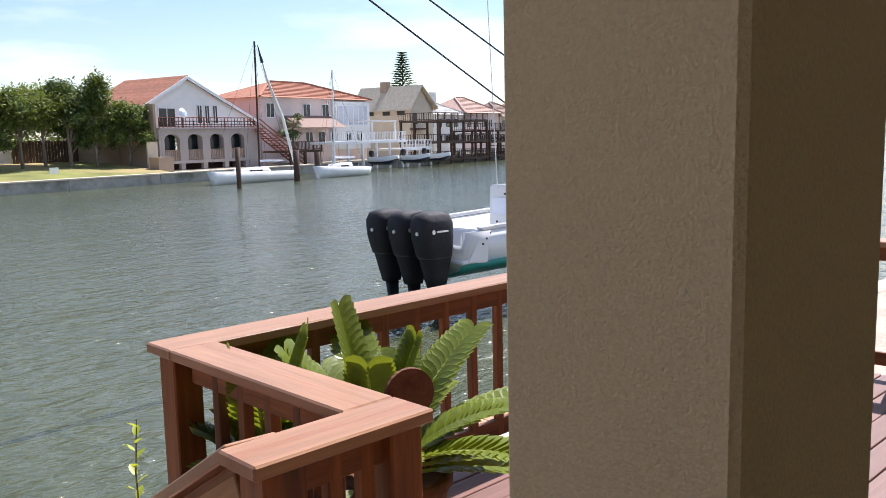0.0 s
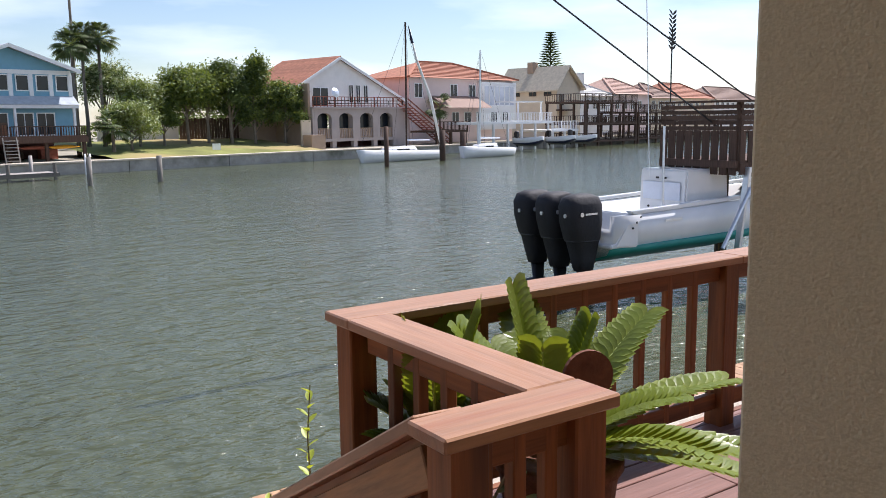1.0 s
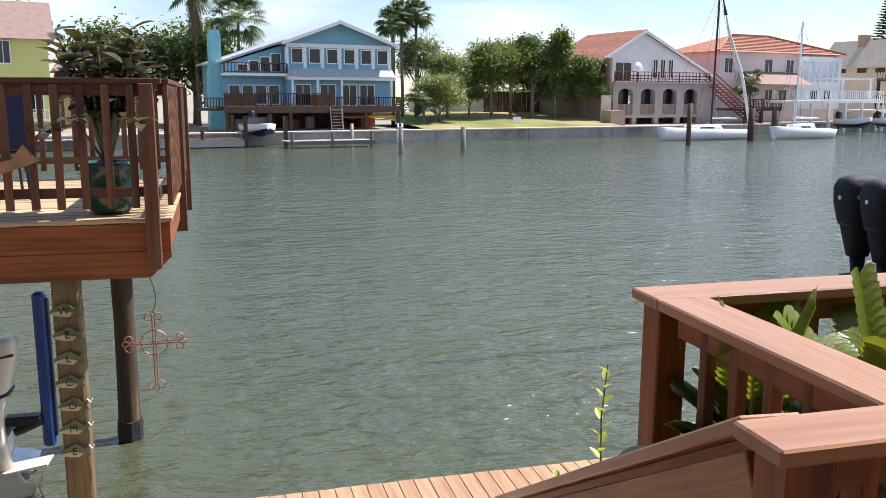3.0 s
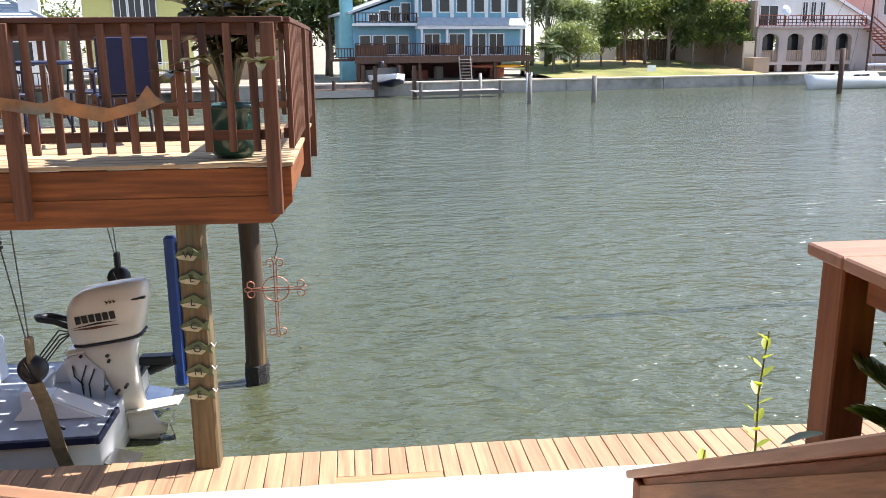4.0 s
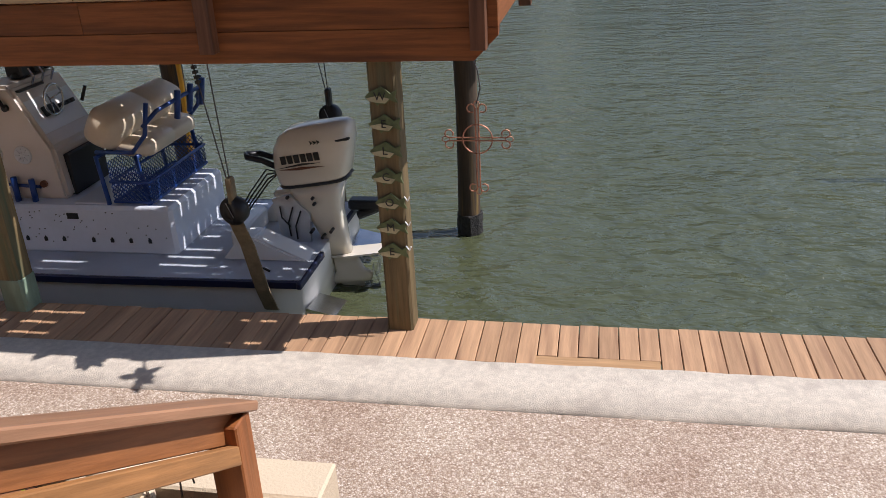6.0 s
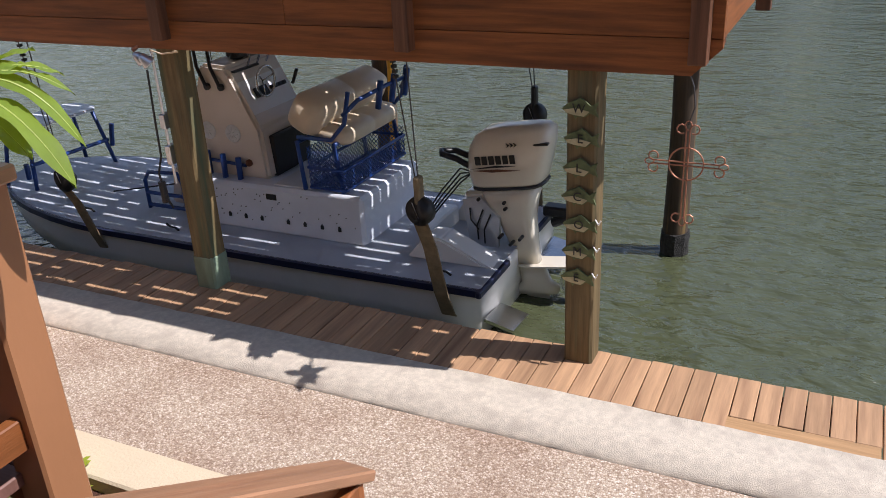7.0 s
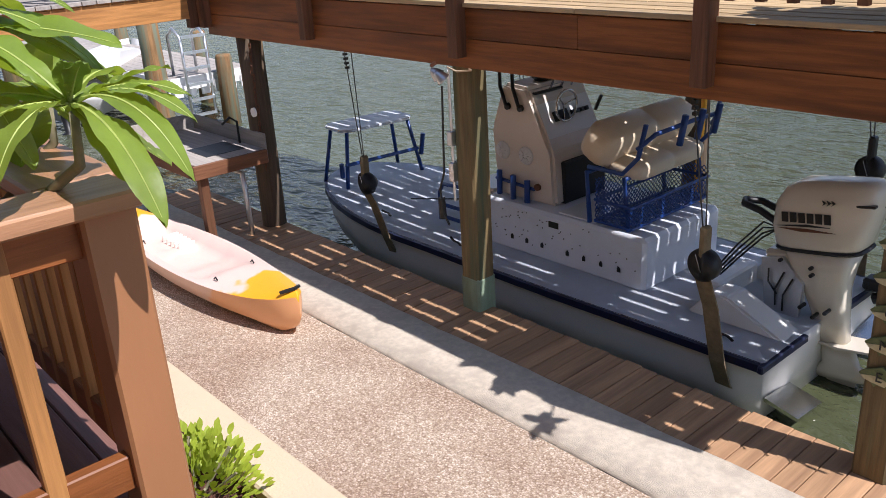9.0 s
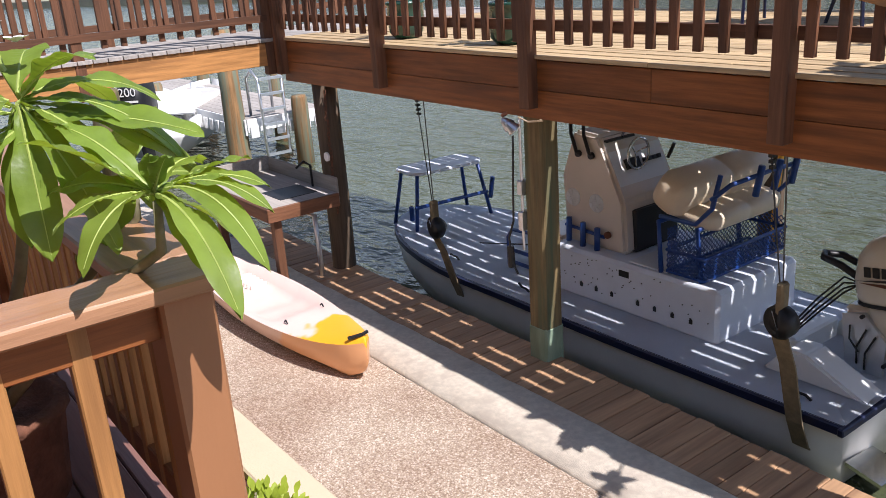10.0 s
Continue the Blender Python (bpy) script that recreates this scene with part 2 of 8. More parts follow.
SLOPEC = sloping(wood("handrail_cap", (0.37, 0.195, 0.108), 1, 0.2, 0.36, 0.06, (0.30, 0.12, 0.06)))
SLOPER = sloping(wood("handrail_rail", (0.27, 0.105, 0.036), 1, 0.34, 0.5, 0.12, (0.12, 0.045, 0.018)))
SLOPEK = sloping(wood("handrail_board", (0.33, 0.155, 0.055), 1, 0.34, 0.5, 0.1, (0.11, 0.05, 0.02), 0.60))


def kayakmat(name, body, ends, x0, x1):
    """Rotomoulded plastic whose coloured ends blend softly into the body."""
    m = mat(name, body, 0.4, 0, 0.06, 2.0, bump=0.1, bscale=30)
    nt = m.node_tree
    N, Lk = nt.nodes.new, nt.links.new
    b = nt.nodes["Principled BSDF"]
    base = b.inputs["Base Color"].links[0].from_socket
    co, sep, nz_ = N("ShaderNodeTexCoord"), N("ShaderNodeSeparateXYZ"), N("ShaderNodeTexNoise")
    nz_.inputs["Scale"].default_value, nz_.inputs["Detail"].default_value = 3.2, 2
    Lk(co.outputs["Object"], sep.inputs[0])
    Lk(co.outputs["Object"], nz_.inputs["Vector"])
    off = N("ShaderNodeMath")
    off.operation, off.inputs[1].default_value = "MULTIPLY_ADD", 0.9
    Lk(nz_.outputs["Fac"], off.inputs[0])
    Lk(sep.outputs["X"], off.inputs[2])
    facs = []
    for lo, hi in ((x0, x0 + 0.08), (x1, x1 - 0.08)):
        mr = N("ShaderNodeMapRange")
        mr.inputs["From Min"].default_value, mr.inputs["From Max"].default_value = lo + 0.45, hi + 0.45
        Lk(off.outputs[0], mr.inputs["Value"])
        facs.append(mr)
    mxm = N("ShaderNodeMath")
    mxm.operation = "MAXIMUM"
    Lk(facs[0].outputs[0], mxm.inputs[0])
    Lk(facs[1].outputs[0], mxm.inputs[1])
    mx = N("ShaderNodeMix")
    mx.data_type = "RGBA"
    mx.inputs["B"].default_value = (*ends, 1)
    Lk(mxm.outputs[0], mx.inputs["Factor"])
    Lk(base, mx.inputs["A"])
    Lk(mx.outputs["Result"], b.inputs["Base Color"])
    return m


KDECK = kayakmat("kayak_deck_plastic", (0.80, 0.60, 0.53), (0.93, 0.43, 0.02), 1.02, -1.30)
KHULL = kayakmat("kayak_side_plastic", (0.82, 0.55, 0.43), (0.84, 0.42, 0.20), 0.85, -1.1)
PINKP = mat("kayak_plastic", (0.86, 0.72, 0.66), 0.4, 0, 0.07, 2, bump=0.1, bscale=30)
SIGNG = mat("sign_green", (0.10, 0.125, 0.05), 0.7, 0, 0.4, 18, bump=0.2)
SIGNP = mat("sign_pale", (0.42, 0.38, 0.23), 0.7, 0, 0.2, 18, bump=0.2)
GLAZE = mat("green_glaze", (0.02, 0.075, 0.055), 0.25, 0, 0.35, 4, bump=0.1, coat=0.4)
PLUM = leafmat("plumeria_leaf", (0.195, 0.285, 0.045), 0.4, 0.35)
VEIN = leafmat("leaf_midrib", (0.42, 0.50, 0.14), 0.45, 0.2)
ZAM = leafmat("zamia_leaf", (0.17, 0.215, 0.03), 0.33, 0.25)
SHRUB = leafmat("shrub_leaf", (0.32, 0.40, 0.05), 0.45, 0.3)
RUBBER = leafmat("rubber_plant_leaf", (0.075, 0.072, 0.032), 0.3, 0.1, 0.4)
PALE = leafmat("variegated_leaf", (0.25, 0.30, 0.17), 0.4, 0.2, 0.4)
STEM = mat("plant_stem", (0.22, 0.20, 0.12), 0.8, 0, 0.25, 12)
TREEL = leafmat("tree_leaf", (0.085, 0.125, 0.04), 0.6, 0.2, 0.4)
TREEM = leafmat("tree_leaf_light", (0.16, 0.21, 0.055), 0.6, 0.25, 0.4)
PALMG = leafmat("palm_frond", (0.085, 0.12, 0.04), 0.55, 0.15, 0.4)
DRY = mat("dry_frond", (0.25, 0.19, 0.12), 0.9, 0, 0.3, 5)
BARK = mat("bark", (0.19, 0.155, 0.125), 0.9, 0, 0.3, 6, (1, 1, 0.3), 0.6, 20)
LAWN = mat("lawn", (0.19, 0.20, 0.05), 0.95, 0, 0.35, 0.35, bump=0.6, bscale=6, dirt=(0.34, 0.26, 0.11), dirt_at=0.56)
LAND = mat("sandy_land", (0.30, 0.27, 0.20), 0.95, 0, 0.2, 0.2, bump=0.3, bscale=3)
ROOFT = mat("clay_tile", (0.38, 0.155, 0.09), 0.8, 0, 0.25, 1.5, bump=0.3, rand=0.1)
ROOFB = mat("tan_shingle", (0.56, 0.49, 0.37), 0.85, 0, 0.15, 2, bump=0.3)
ROOFW = mat("pale_shingle", (0.62, 0.60, 0.57), 0.85, 0, 0.12, 2, bump=0.3)
ROOFF = mat("faded_tile", (0.46, 0.30, 0.24), 0.85, 0, 0.2, 1.5, bump=0.3)
ROOFP = mat("brown_shingle", (0.28, 0.19, 0.15), 0.85, 0, 0.15, 2, bump=0.3)
ROOFG = mat("grey_shingle", (0.42, 0.46, 0.50), 0.85, 0, 0.15, 2, bump=0.3)
SIDING = mat("blue_siding", (0.20, 0.42, 0.55), 0.7, 0, 0.07, 1.5, bump=0.15)
TEALP = mat("teal_stucco", (0.22, 0.50, 0.56), 0.7, 0, 0.07, 1.5, bump=0.2)
WALLW = mat("white_stucco", (0.82, 0.80, 0.77), 0.85, 0, 0.06, 0.6, bump=0.3, bscale=30)
WALLT = mat("taupe_stucco", (0.40, 0.29, 0.21), 0.85, 0, 0.08, 0.6, bump=0.3, bscale=30)
WALLG = mat("grey_stucco", (0.42, 0.36, 0.34), 0.85, 0, 0.08, 0.6, bump=0.3, bscale=30)
WALLP = mat("pink_stucco", (0.74, 0.60, 0.56), 0.85, 0, 0.06, 0.6, bump=0.3, bscale=30)
WALLY = mat("sand_stucco", (0.66, 0.56, 0.42), 0.85, 0, 0.06, 0.6, bump=0.3, bscale=30)
WALLL = mat("lemon_siding", (0.62, 0.60, 0.22), 0.8, 0, 0.06, 0.6, bump=0.2)
BLIND = mat("blinds_behind_glass", (0.58, 0.60, 0.66), 0.15, 0, 0.1, 0.6, bump=0, spec=0.4)
PANE = mat("window_glass", (0.014, 0.019, 0.025), 0.08, 0, 0.3, 0.6, bump=0, spec=0.4)
RUSTR = mat("red_timber", (0.30, 0.085, 0.05), 0.7, 0, 0.2, 3)
TEALB = mat("teal_bottom_paint", (0.02, 0.30, 0.27), 0.5, 0, 0.1, 2, bump=0)
LETTER = mat("black_lettering", (0.012, 0.012, 0.012), 0.5, 0, 0.1, bump=0)


# ---- builders ----
OFF = {}


def thing(name, label, category, at=(0, 0, 0), group="", rz=0.0, kind=""):
    """An empty at the thing's base. Its parts are given in the place's own metres, unless rz turns it."""
    ob = new(name)
    ob.empty_display_size = 0.1
    ob.matrix_world = pose(*at, 0, 0, rz)
    OFF[ob.name] = Vector((0, 0, 0)) if rz else Vector(at)
    return tagged(ob, label, category, group, kind)


def finish(name, bm, material, smooth=False):
    me = bpy.data.meshes.new(name)
    bmesh.ops.recalc_face_normals(bm, faces=bm.faces)
    bm.to_mesh(me)
    bm.free()
    for p in me.polygons:
        p.use_smooth = smooth
    for m_ in (material if isinstance(material, (list, tuple)) else [material]):
        me.materials.append(m_)
    return me


def part(name, bm, material, parent, label="", smooth=False):
    o = OFF[parent.name]
    bmesh.ops.translate(bm, vec=-o, verts=bm.verts)
    ob = new(name, finish(name, bm, material, smooth))
    ob.parent = parent
    OFF[ob.name] = o
    return tagged(ob, label)


def solo(name, bm, material, label, category, at=None, group="", kind="", smooth=False):
    """A thing of one mesh, with its origin at its base."""
    if at is None:
        lo = [min(v.co[i] for v in bm.verts) for i in range(3)]
        hi = [max(v.co[i] for v in bm.verts) for i in range(3)]
        at = ((lo[0] + hi[0]) / 2, (lo[1] + hi[1]) / 2, lo[2])
    bmesh.ops.translate(bm, vec=-Vector(at), verts=bm.verts)
    ob = new(name, finish(name, bm, material, smooth))
    ob.location = at
    OFF[ob.name] = Vector(at)
    return tagged(ob, label, category, group, kind)


def box(x0, x1, y0, y1, z0, z1, bevel=0.0, bm=None, mi=0):
    bm = bm or bmesh.new()
    n0 = len(bm.faces)
    vs = [bm.verts.new((x, y, z)) for x in (x0, x1) for y in (y0, y1) for z in (z0, z1)]
    fs = [bm.faces.new([vs[i] for i in q]) for q in ((0, 1, 3, 2), (4, 6, 7, 5), (0, 4, 5, 1), (2, 3, 7, 6), (0, 2, 6, 4), (1, 5, 7, 3))]
    for f in fs:
        f.material_index = mi
    if bevel:
        es = {e for f in fs for e in f.edges}
        r = bmesh.ops.bevel(bm, geom=list(es), offset=bevel, segments=1, affect="EDGES")
        for f in r["faces"]:
            f.material_index = mi
    return bm


def bar(p, q, w, h, bevel=0.0, bm=None, roll=0.0):
    """A beam of section w (across) by h (upwards) from p to q."""
    p, q = Vector(p), Vector(q)
    d = q - p
    t = box(-w / 2, w / 2, -h / 2, h / 2, 0, d.length, bevel)
    z = d.normalized()
    x = z.cross(Vector((0, 0, 1)))
    if x.length < 1e-4:
        x = Vector((1, 0, 0))
    x.normalize()
    y = z.cross(x)
    m = Matrix((x, y, z)).transposed().to_4x4()
    m = Matrix.Translation(p) @ m @ Matrix.Rotation(roll, 4, "Z")
    bmesh.ops.transform(t, matrix=m, verts=t.verts)
    if bm is None:
        return t
    join(bm, t)
    return bm


def join(bm, other):
    me = bpy.data.meshes.new("tmp")
    other.to_mesh(me)
    other.free()
    bm.from_mesh(me)
    bpy.data.meshes.remove(me)
    return bm


def tube(pts, r, seg=8, bm=None, closed=False):
    """A round rod along points; r is a radius or a list of radii."""
    bm = bm or bmesh.new()
    pts = [Vector(p) for p in pts]
    n = len(pts)
    rs = r if isinstance(r, (list, tuple)) else [r] * n
    rings, ref = [], None
    for i, p in enumerate(pts):
        a = pts[(i - 1) % n] if (closed or i) else p
        b = pts[(i + 1) % n] if (closed or i < n - 1) else p
        d = (b - a).normalized()
        if ref is None:
            ref = Vector((0, 0, 1)) if abs(d.z) < 0.9 else Vector((1, 0, 0))
        x = (ref - d * ref.dot(d)).normalized()
        ref = x
        y = d.cross(x)
        rings.append([bm.verts.new(p + rs[i] * (math.cos(k * math.tau / seg) * x + math.sin(k * math.tau / seg) * y)) for k in range(seg)])
    for i in range(n if closed else n - 1):
        A, B = rings[i], rings[(i + 1) % n]
        for k in range(seg):
            bm.faces.new((A[k], A[(k + 1) % seg], B[(k + 1) % seg], B[k]))
    if not closed:
        bm.faces.new(rings[0][::-1])
        bm.faces.new(rings[-1])
    return bm


def lathe(profile, at=(0, 0, 0), seg=20, bm=None):
    bm = bm or bmesh.new()
    rings = []
    for r, z in profile:
        rings.append([bm.verts.new((at[0] + r * math.cos(k * math.tau / seg), at[1] + r * math.sin(k * math.tau / seg), at[2] + z)) for k in range(seg)])
    for A, B in zip(rings, rings[1:]):
        for k in range(seg):
            bm.faces.new((A[k], A[(k + 1) % seg], B[(k + 1) % seg], B[k]))
    bm.faces.new(rings[0][::-1])
    bm.faces.new(rings[-1])
    return bm


def loft(rings, bm=None, caps=True):
    bm = bm or bmesh.new()
    rr = [[bm.verts.new(p) for p in ring] for ring in rings]
    n = len(rr[0])
    for A, B in zip(rr, rr[1:]):
        for k in range(n):
            bm.faces.new((A[k], A[(k + 1) % n], B[(k + 1) % n], B[k]))
    if caps:
        bm.faces.new(rr[0][::-1])
        bm.faces.new(rr[-1])
    return bm


def prism(poly, axis, a, b, bm=None, bevel=0.0):
    """A flat outline pushed along an axis from a to b; the outline's two numbers are the other axes in order."""
    bm = bm or bmesh.new()
    def P(u, v, w):
        c = [u, v]
        c.insert(axis, w)
        return c
    A = [bm.verts.new(P(u, v, a)) for u, v in poly]
    B = [bm.verts.new(P(u, v, b)) for u, v in poly]
    n = len(poly)
    fs = [bm.faces.new(A[::-1]), bm.faces.new(B)]
    for k in range(n):
        fs.append(bm.faces.new((A[k], A[(k + 1) % n], B[(k + 1) % n], B[k])))
    if bevel:
        bmesh.ops.recalc_face_normals(bm, faces=fs)
        bmesh.ops.bevel(bm, geom=list({e for f in fs for e in f.edges}), offset=bevel, segments=2, affect="EDGES")
    return bm


def leaf(bm, p, d, up, length, width, droop=0.3, cup=0.15, n=5, tip=1.0):
    """A folded, drooping blade from p along d."""
    p, d, up = Vector(p), Vector(d).normalized(), Vector(up)
    s = d.cross(up).normalized()
    u = s.cross(d).normalized()
    L, C, R = [], [], []
    for i in range(n + 1):
        f = i / n
        w = width * 0.5 * math.sin(math.pi * min(0.97, 0.08 + f * 0.89)) ** 0.75 * (1 if f < 0.7 else 1 - (f - 0.7) * tip)
        if i == n:
            w = width * 0.015
        c = p + d * (length * f * (1 - 0.25 * droop * f)) - Vector((0, 0, 1)) * (droop * length * f * f * 0.7)
        L.append(bm.verts.new(c + s * w + u * (w * cup * 2)))
        C.append(bm.verts.new(c))
        R.append(bm.verts.new(c - s * w + u * (w * cup * 2)))
    for i in range(n):
        bm.faces.new((L[i], C[i], C[i + 1], L[i + 1]))
        bm.faces.new((C[i], R[i], R[i + 1], C[i + 1]))
    return C


def text(body, size, m, material, parent, name="lettering", label="", depth=0.002):
    c = bpy.data.curves.new(name, "FONT")
    c.body, c.size, c.align_x, c.align_y, c.extrude = body, size, "CENTER", "CENTER", depth
    t = bpy.data.objects.new(name, c)
    scene.collection.objects.link(t)
    dg = bpy.context.evaluated_depsgraph_get()
    me = bpy.data.meshes.new_from_object(t.evaluated_get(dg))
    bpy.data.objects.remove(t)
    me.transform(m)
    me.transform(Matrix.Translation(-OFF[parent.name]))
    me.materials.clear()
    me.materials.append(material)
    ob = new(name, me)
    ob.parent = parent
    OFF[ob.name] = OFF[parent.name]
    return tagged(ob, label)

# ---- ground, water, shores ----
WZ = -0.59
S = "structure"
BANK = 12.4
C12, S12 = math.cos(radians(BANK)), math.sin(radians(BANK))


def bank(u, v, z=0.0):
    """A point of the far shore: u along it, v inland of its seawall."""
    return (u * C12 - v * S12, 71 + u * S12 + v * C12, z)


bm = box(-900, 900, -900, 900, WZ - 0.02, WZ)
solo("water", bm, WATER, "murky grey-green rippled canal water", "water", (0, 0, WZ), kind=S)
bm = box(-700, 1400, 0, 1500, -1.2, 0.42)
ob = solo("ground_far_shore", bm, LAND, "sandy ground of the far shore behind its seawall", "ground", (0, 0, 0), kind=S)
ob.matrix_world = pose(0, 71, 0, 0, 0, BANK)
bm = box(-60, 60, -60, 5.48, -1.6, -0.03)
solo("ground", bm, LAND, "sandy ground under the house and patio", "ground", (0, 0, -0.03), kind=S)
bm = box(-40, -5.48, -6.0, 5.49, -0.02, 0.0)
box(-5.468, 40, -6.0, 5.49, -0.02, 0.0, bm=bm)
solo("patio", bm, PEBBLE, "pinkish exposed-aggregate concrete patio slabs", "patio", (0, 0, 0), kind=S)
# cap of the seawall with an uneven broken edge on the house side
bm = bmesh.new()
xs = [-12 + i * 0.11 for i in range(300)]
top = []
for x in xs:
    y0 = 5.50 + 0.018 * noise.noise((x * 1.7, 0, 0)) + 0.012 * noise.noise((x * 7, 3, 0))
    y1 = 6.055 + 0.02 * noise.noise((x * 2.3, 9, 0)) + 0.008 * noise.noise((x * 9, 5, 0))
    row = [bm.verts.new((x, y0, -0.01)), bm.verts.new((x, y0 + 0.012, 0.028)), bm.verts.new((x, (y0 + y1) / 2, 0.034)), bm.verts.new((x, y1 - 0.015, 0.03)), bm.verts.new((x, y1, 0.0))]
    top.append(row)
for A, B in zip(top, top[1:]):
    for k in range(4):
        bm.faces.new((A[k], B[k], B[k + 1], A[k + 1]))
solo("seawall_cap", bm, CONC, "weathered pale concrete seawall cap with chipped edges", "kerb", (0, 5.8, 0), kind=S, smooth=True)
bm = box(-14, 30, 5.52, 6.02, -1.6, 0.005)
solo("seawall", bm, SEAW, "grey concrete seawall below the dock", "wall", kind=S)

# ---- dock along the seawall ----
dock = thing("dock", "timber dock of sun-bleached planks laid crosswise", "dock", (0, 6.36, -0.1), kind=S)
for nm, y in (("stringer", 6.12), ("stringer", 6.58)):
    part(nm, box(-9.6, 21, y - 0.025, y + 0.025, -0.24, -0.042), RED[0], dock)
plank_me = {}
random.seed(4)
for i in range(210):
    x = -9.55 + i * 0.1455
    if x > 20.9:
        break
    short = 0.16 < x < 0.95
    v = random.randrange(4)
    key = (short, v)
    if key not in plank_me:
        y0 = -0.30 if not short else -0.165
        plank_me[key] = finish("plank", box(-0.0695, 0.0695, y0 + 0.006 * v, 0.30 + 0.004 * v, -0.038, 0.0, 0.004), DOCKW)
    ob = new("plank", plank_me[key])
    ob.parent = dock
    ob.location = (x, 0, 0.1 + 0.006 * random.random())
    ob.rotation_euler = (0.004 * random.uniform(-1, 1), 0, 0.006 * random.uniform(-1, 1))
part("patch_plank", box(0.10, 0.99, 6.055, 6.194, -0.036, 0.003, 0.002), PATCHW, dock)

# ---- house terrace ----
bm = box(1.31, 1.81, -0.312, 0.09, 1.87, 5.2, 0.012)
solo("pillar", bm, STUCCO, "square tan stucco porch pillar", "pillar", kind=S)
# Unseen wall, added near and wide to keep light off the pillar's house side.
bm = box(-12, 12, -2.6, -2.35, 0, 5.4)
solo("wall_house", bm, STUCCO, "unseen tan stucco wall added close behind the terrace to cut light on the pillar", "wall", kind=S)
# Unseen ceiling; its width and dark colour are chosen to shade the pillar.
bm = box(-12, 12, -2.34, 0.2, 5.2, 5.4)
solo("ceiling", bm, DARKW[0], "unseen dark brown timber porch ceiling added to shade the pillar", "ceiling", kind=S)


def floor(name, blocks, z, material, label, axis=0, w=0.14, gap=0.006, th=0.036, joist=None):
    f = thing(name, label, "deck", (blocks[0][0], blocks[0][2], z - th), kind=S)
    for x0, x1, y0, y1 in blocks:
        n = int((y1 - y0) / (w + gap))
        for i in range(n + 1):
            ya = y0 + i * (w + gap)
            yb = min(ya + w, y1)
            if yb - ya < 0.02:
                continue
            cuts = [x0, x1]
            if x1 - x0 > 4.5:
                m_ = x0 + (x1 - x0) * (0.35 + 0.3 * ((i * 0.618) % 1))
                cuts = [x0, m_, x1]
            for a, b in zip(cuts, cuts[1:]):
                part("plank", box(a + 0.002, b - 0.002, ya, yb, z - th, z + 0.002 * ((i * 7) % 3), 0.004), material, f)
    return f


terrace = floor("terrace_floor", [(1.69, 6.4, -2.2, 2.22), (-1.12, 1.68, -2.2, 0.98), (-5.2, -1.26, -2.2, 2.70)], 1.87, DECKW, "purple-brown stained composite deck boards")
part("fascia", box(1.67, 6.4, 2.225, 2.265, 1.6, 1.87), RED[0], terrace)
part("fascia", box(-5.2, -1.29, 2.722, 2.76, 1.6, 1.87), RED[0], terrace)
part("subfloor", box(-5.2, 6.4, -2.3, 0.95, 1.72, 1.78), DARKW[0], terrace)
stairs = thing("stairs", "timber stairs from the terrace down to the patio", "stairs", (0.45, 1.0, 0), kind=S)
for i in range(9):
    part("tread", box(-0.66, 1.66, 1.0 + i * 0.27, 1.0 + i * 0.27 + 0.29, 1.87 - (i + 1) * 0.187 - 0.04, 1.87 - (i + 1) * 0.187, 0.006), DECKW, stairs)


# ---- railings of the terrace ----
def railing(label, at):
    return thing("railing", label, "railing", at, "terrace railings")


def rail_run(r, p, q, z_top, z_floor, axis, step=0.18, cap=(0.0, 0.0), capw=0.19, skip=0.0, balm=None):
    """Cap, sub-rail, bottom rail and balusters between p and q (level); cap: how far the cap runs past p and q."""
    p, q = Vector(p), Vector(q)
    d = (q - p).normalized()
    L = (q - p).length
    ca, cb = p - d * cap[0], q + d * cap[1]
    part("cap", bar((*ca, z_top - 0.02), (*cb, z_top - 0.02), capw, 0.04, 0.006), CAPW[axis], r)
    part("top_rail", bar((*p, z_top - 0.09), (*q, z_top - 0.09), 0.038, 0.095, 0.004), RED[axis], r)
    part("bottom_rail", bar((*p, z_floor + 0.14), (*q, z_floor + 0.14), 0.038, 0.09, 0.004), RED[axis], r)
    n = max(1, round(L / step))
    for i in range(1, n):
        c = p + d * (L * i / n)
        part("baluster", bar((*c, z_floor + 0.1), (*c, z_top - 0.05), 0.04, 0.045, 0.004, roll=0 if axis else math.pi / 2), (balm or RED[2]), r)


def rail_post(r, x, y, z0, z1, w=0.10):
    return part("post", box(x - w / 2, x + w / 2, y - w / 2, y + w / 2, z0, z1, 0.006), RED[2], r)


ZC = 2.815
r = railing("red-brown stained wooden deck railing with a broad flat cap", (1.78, 1.6, 1.87))
rail_run(r, (1.36, 0.945), (1.80, 0.945), ZC, 1.87, 0, 0.11, (0.06, 0.08), 0.17)
rail_run(r, (1.785, 1.033), (1.785, 2.05), ZC, 1.87, 1, 0.17, (0.0, 0.008), 0.19)
rail_run(r, (1.80, 2.155), (3.97, 2.155), ZC, 1.87, 0, 0.19, (0.11, 0.09), 0.19)
rail_run(r, (4.10, 2.155), (6.3, 2.155), ZC, 1.87, 0, 0.19, (0.04, 0.0), 0.19)
for x, y in ((1.40, 0.95), (1.80, 0.945), (1.775, 2.15), (4.03, 2.155), (6.3, 2.155)):
    rail_post(r, x, y, 1.2, ZC - 0.04, 0.115)
rail_run(r, (6.3, -1.2), (6.3, 2.07), ZC, 1.87, 1, 0.17, (0.0, 0.0), 0.19)
ZL = 2.685
r = railing("red-brown stained wooden railing with a thick corner post", (-1.1, 2.6, 1.87))
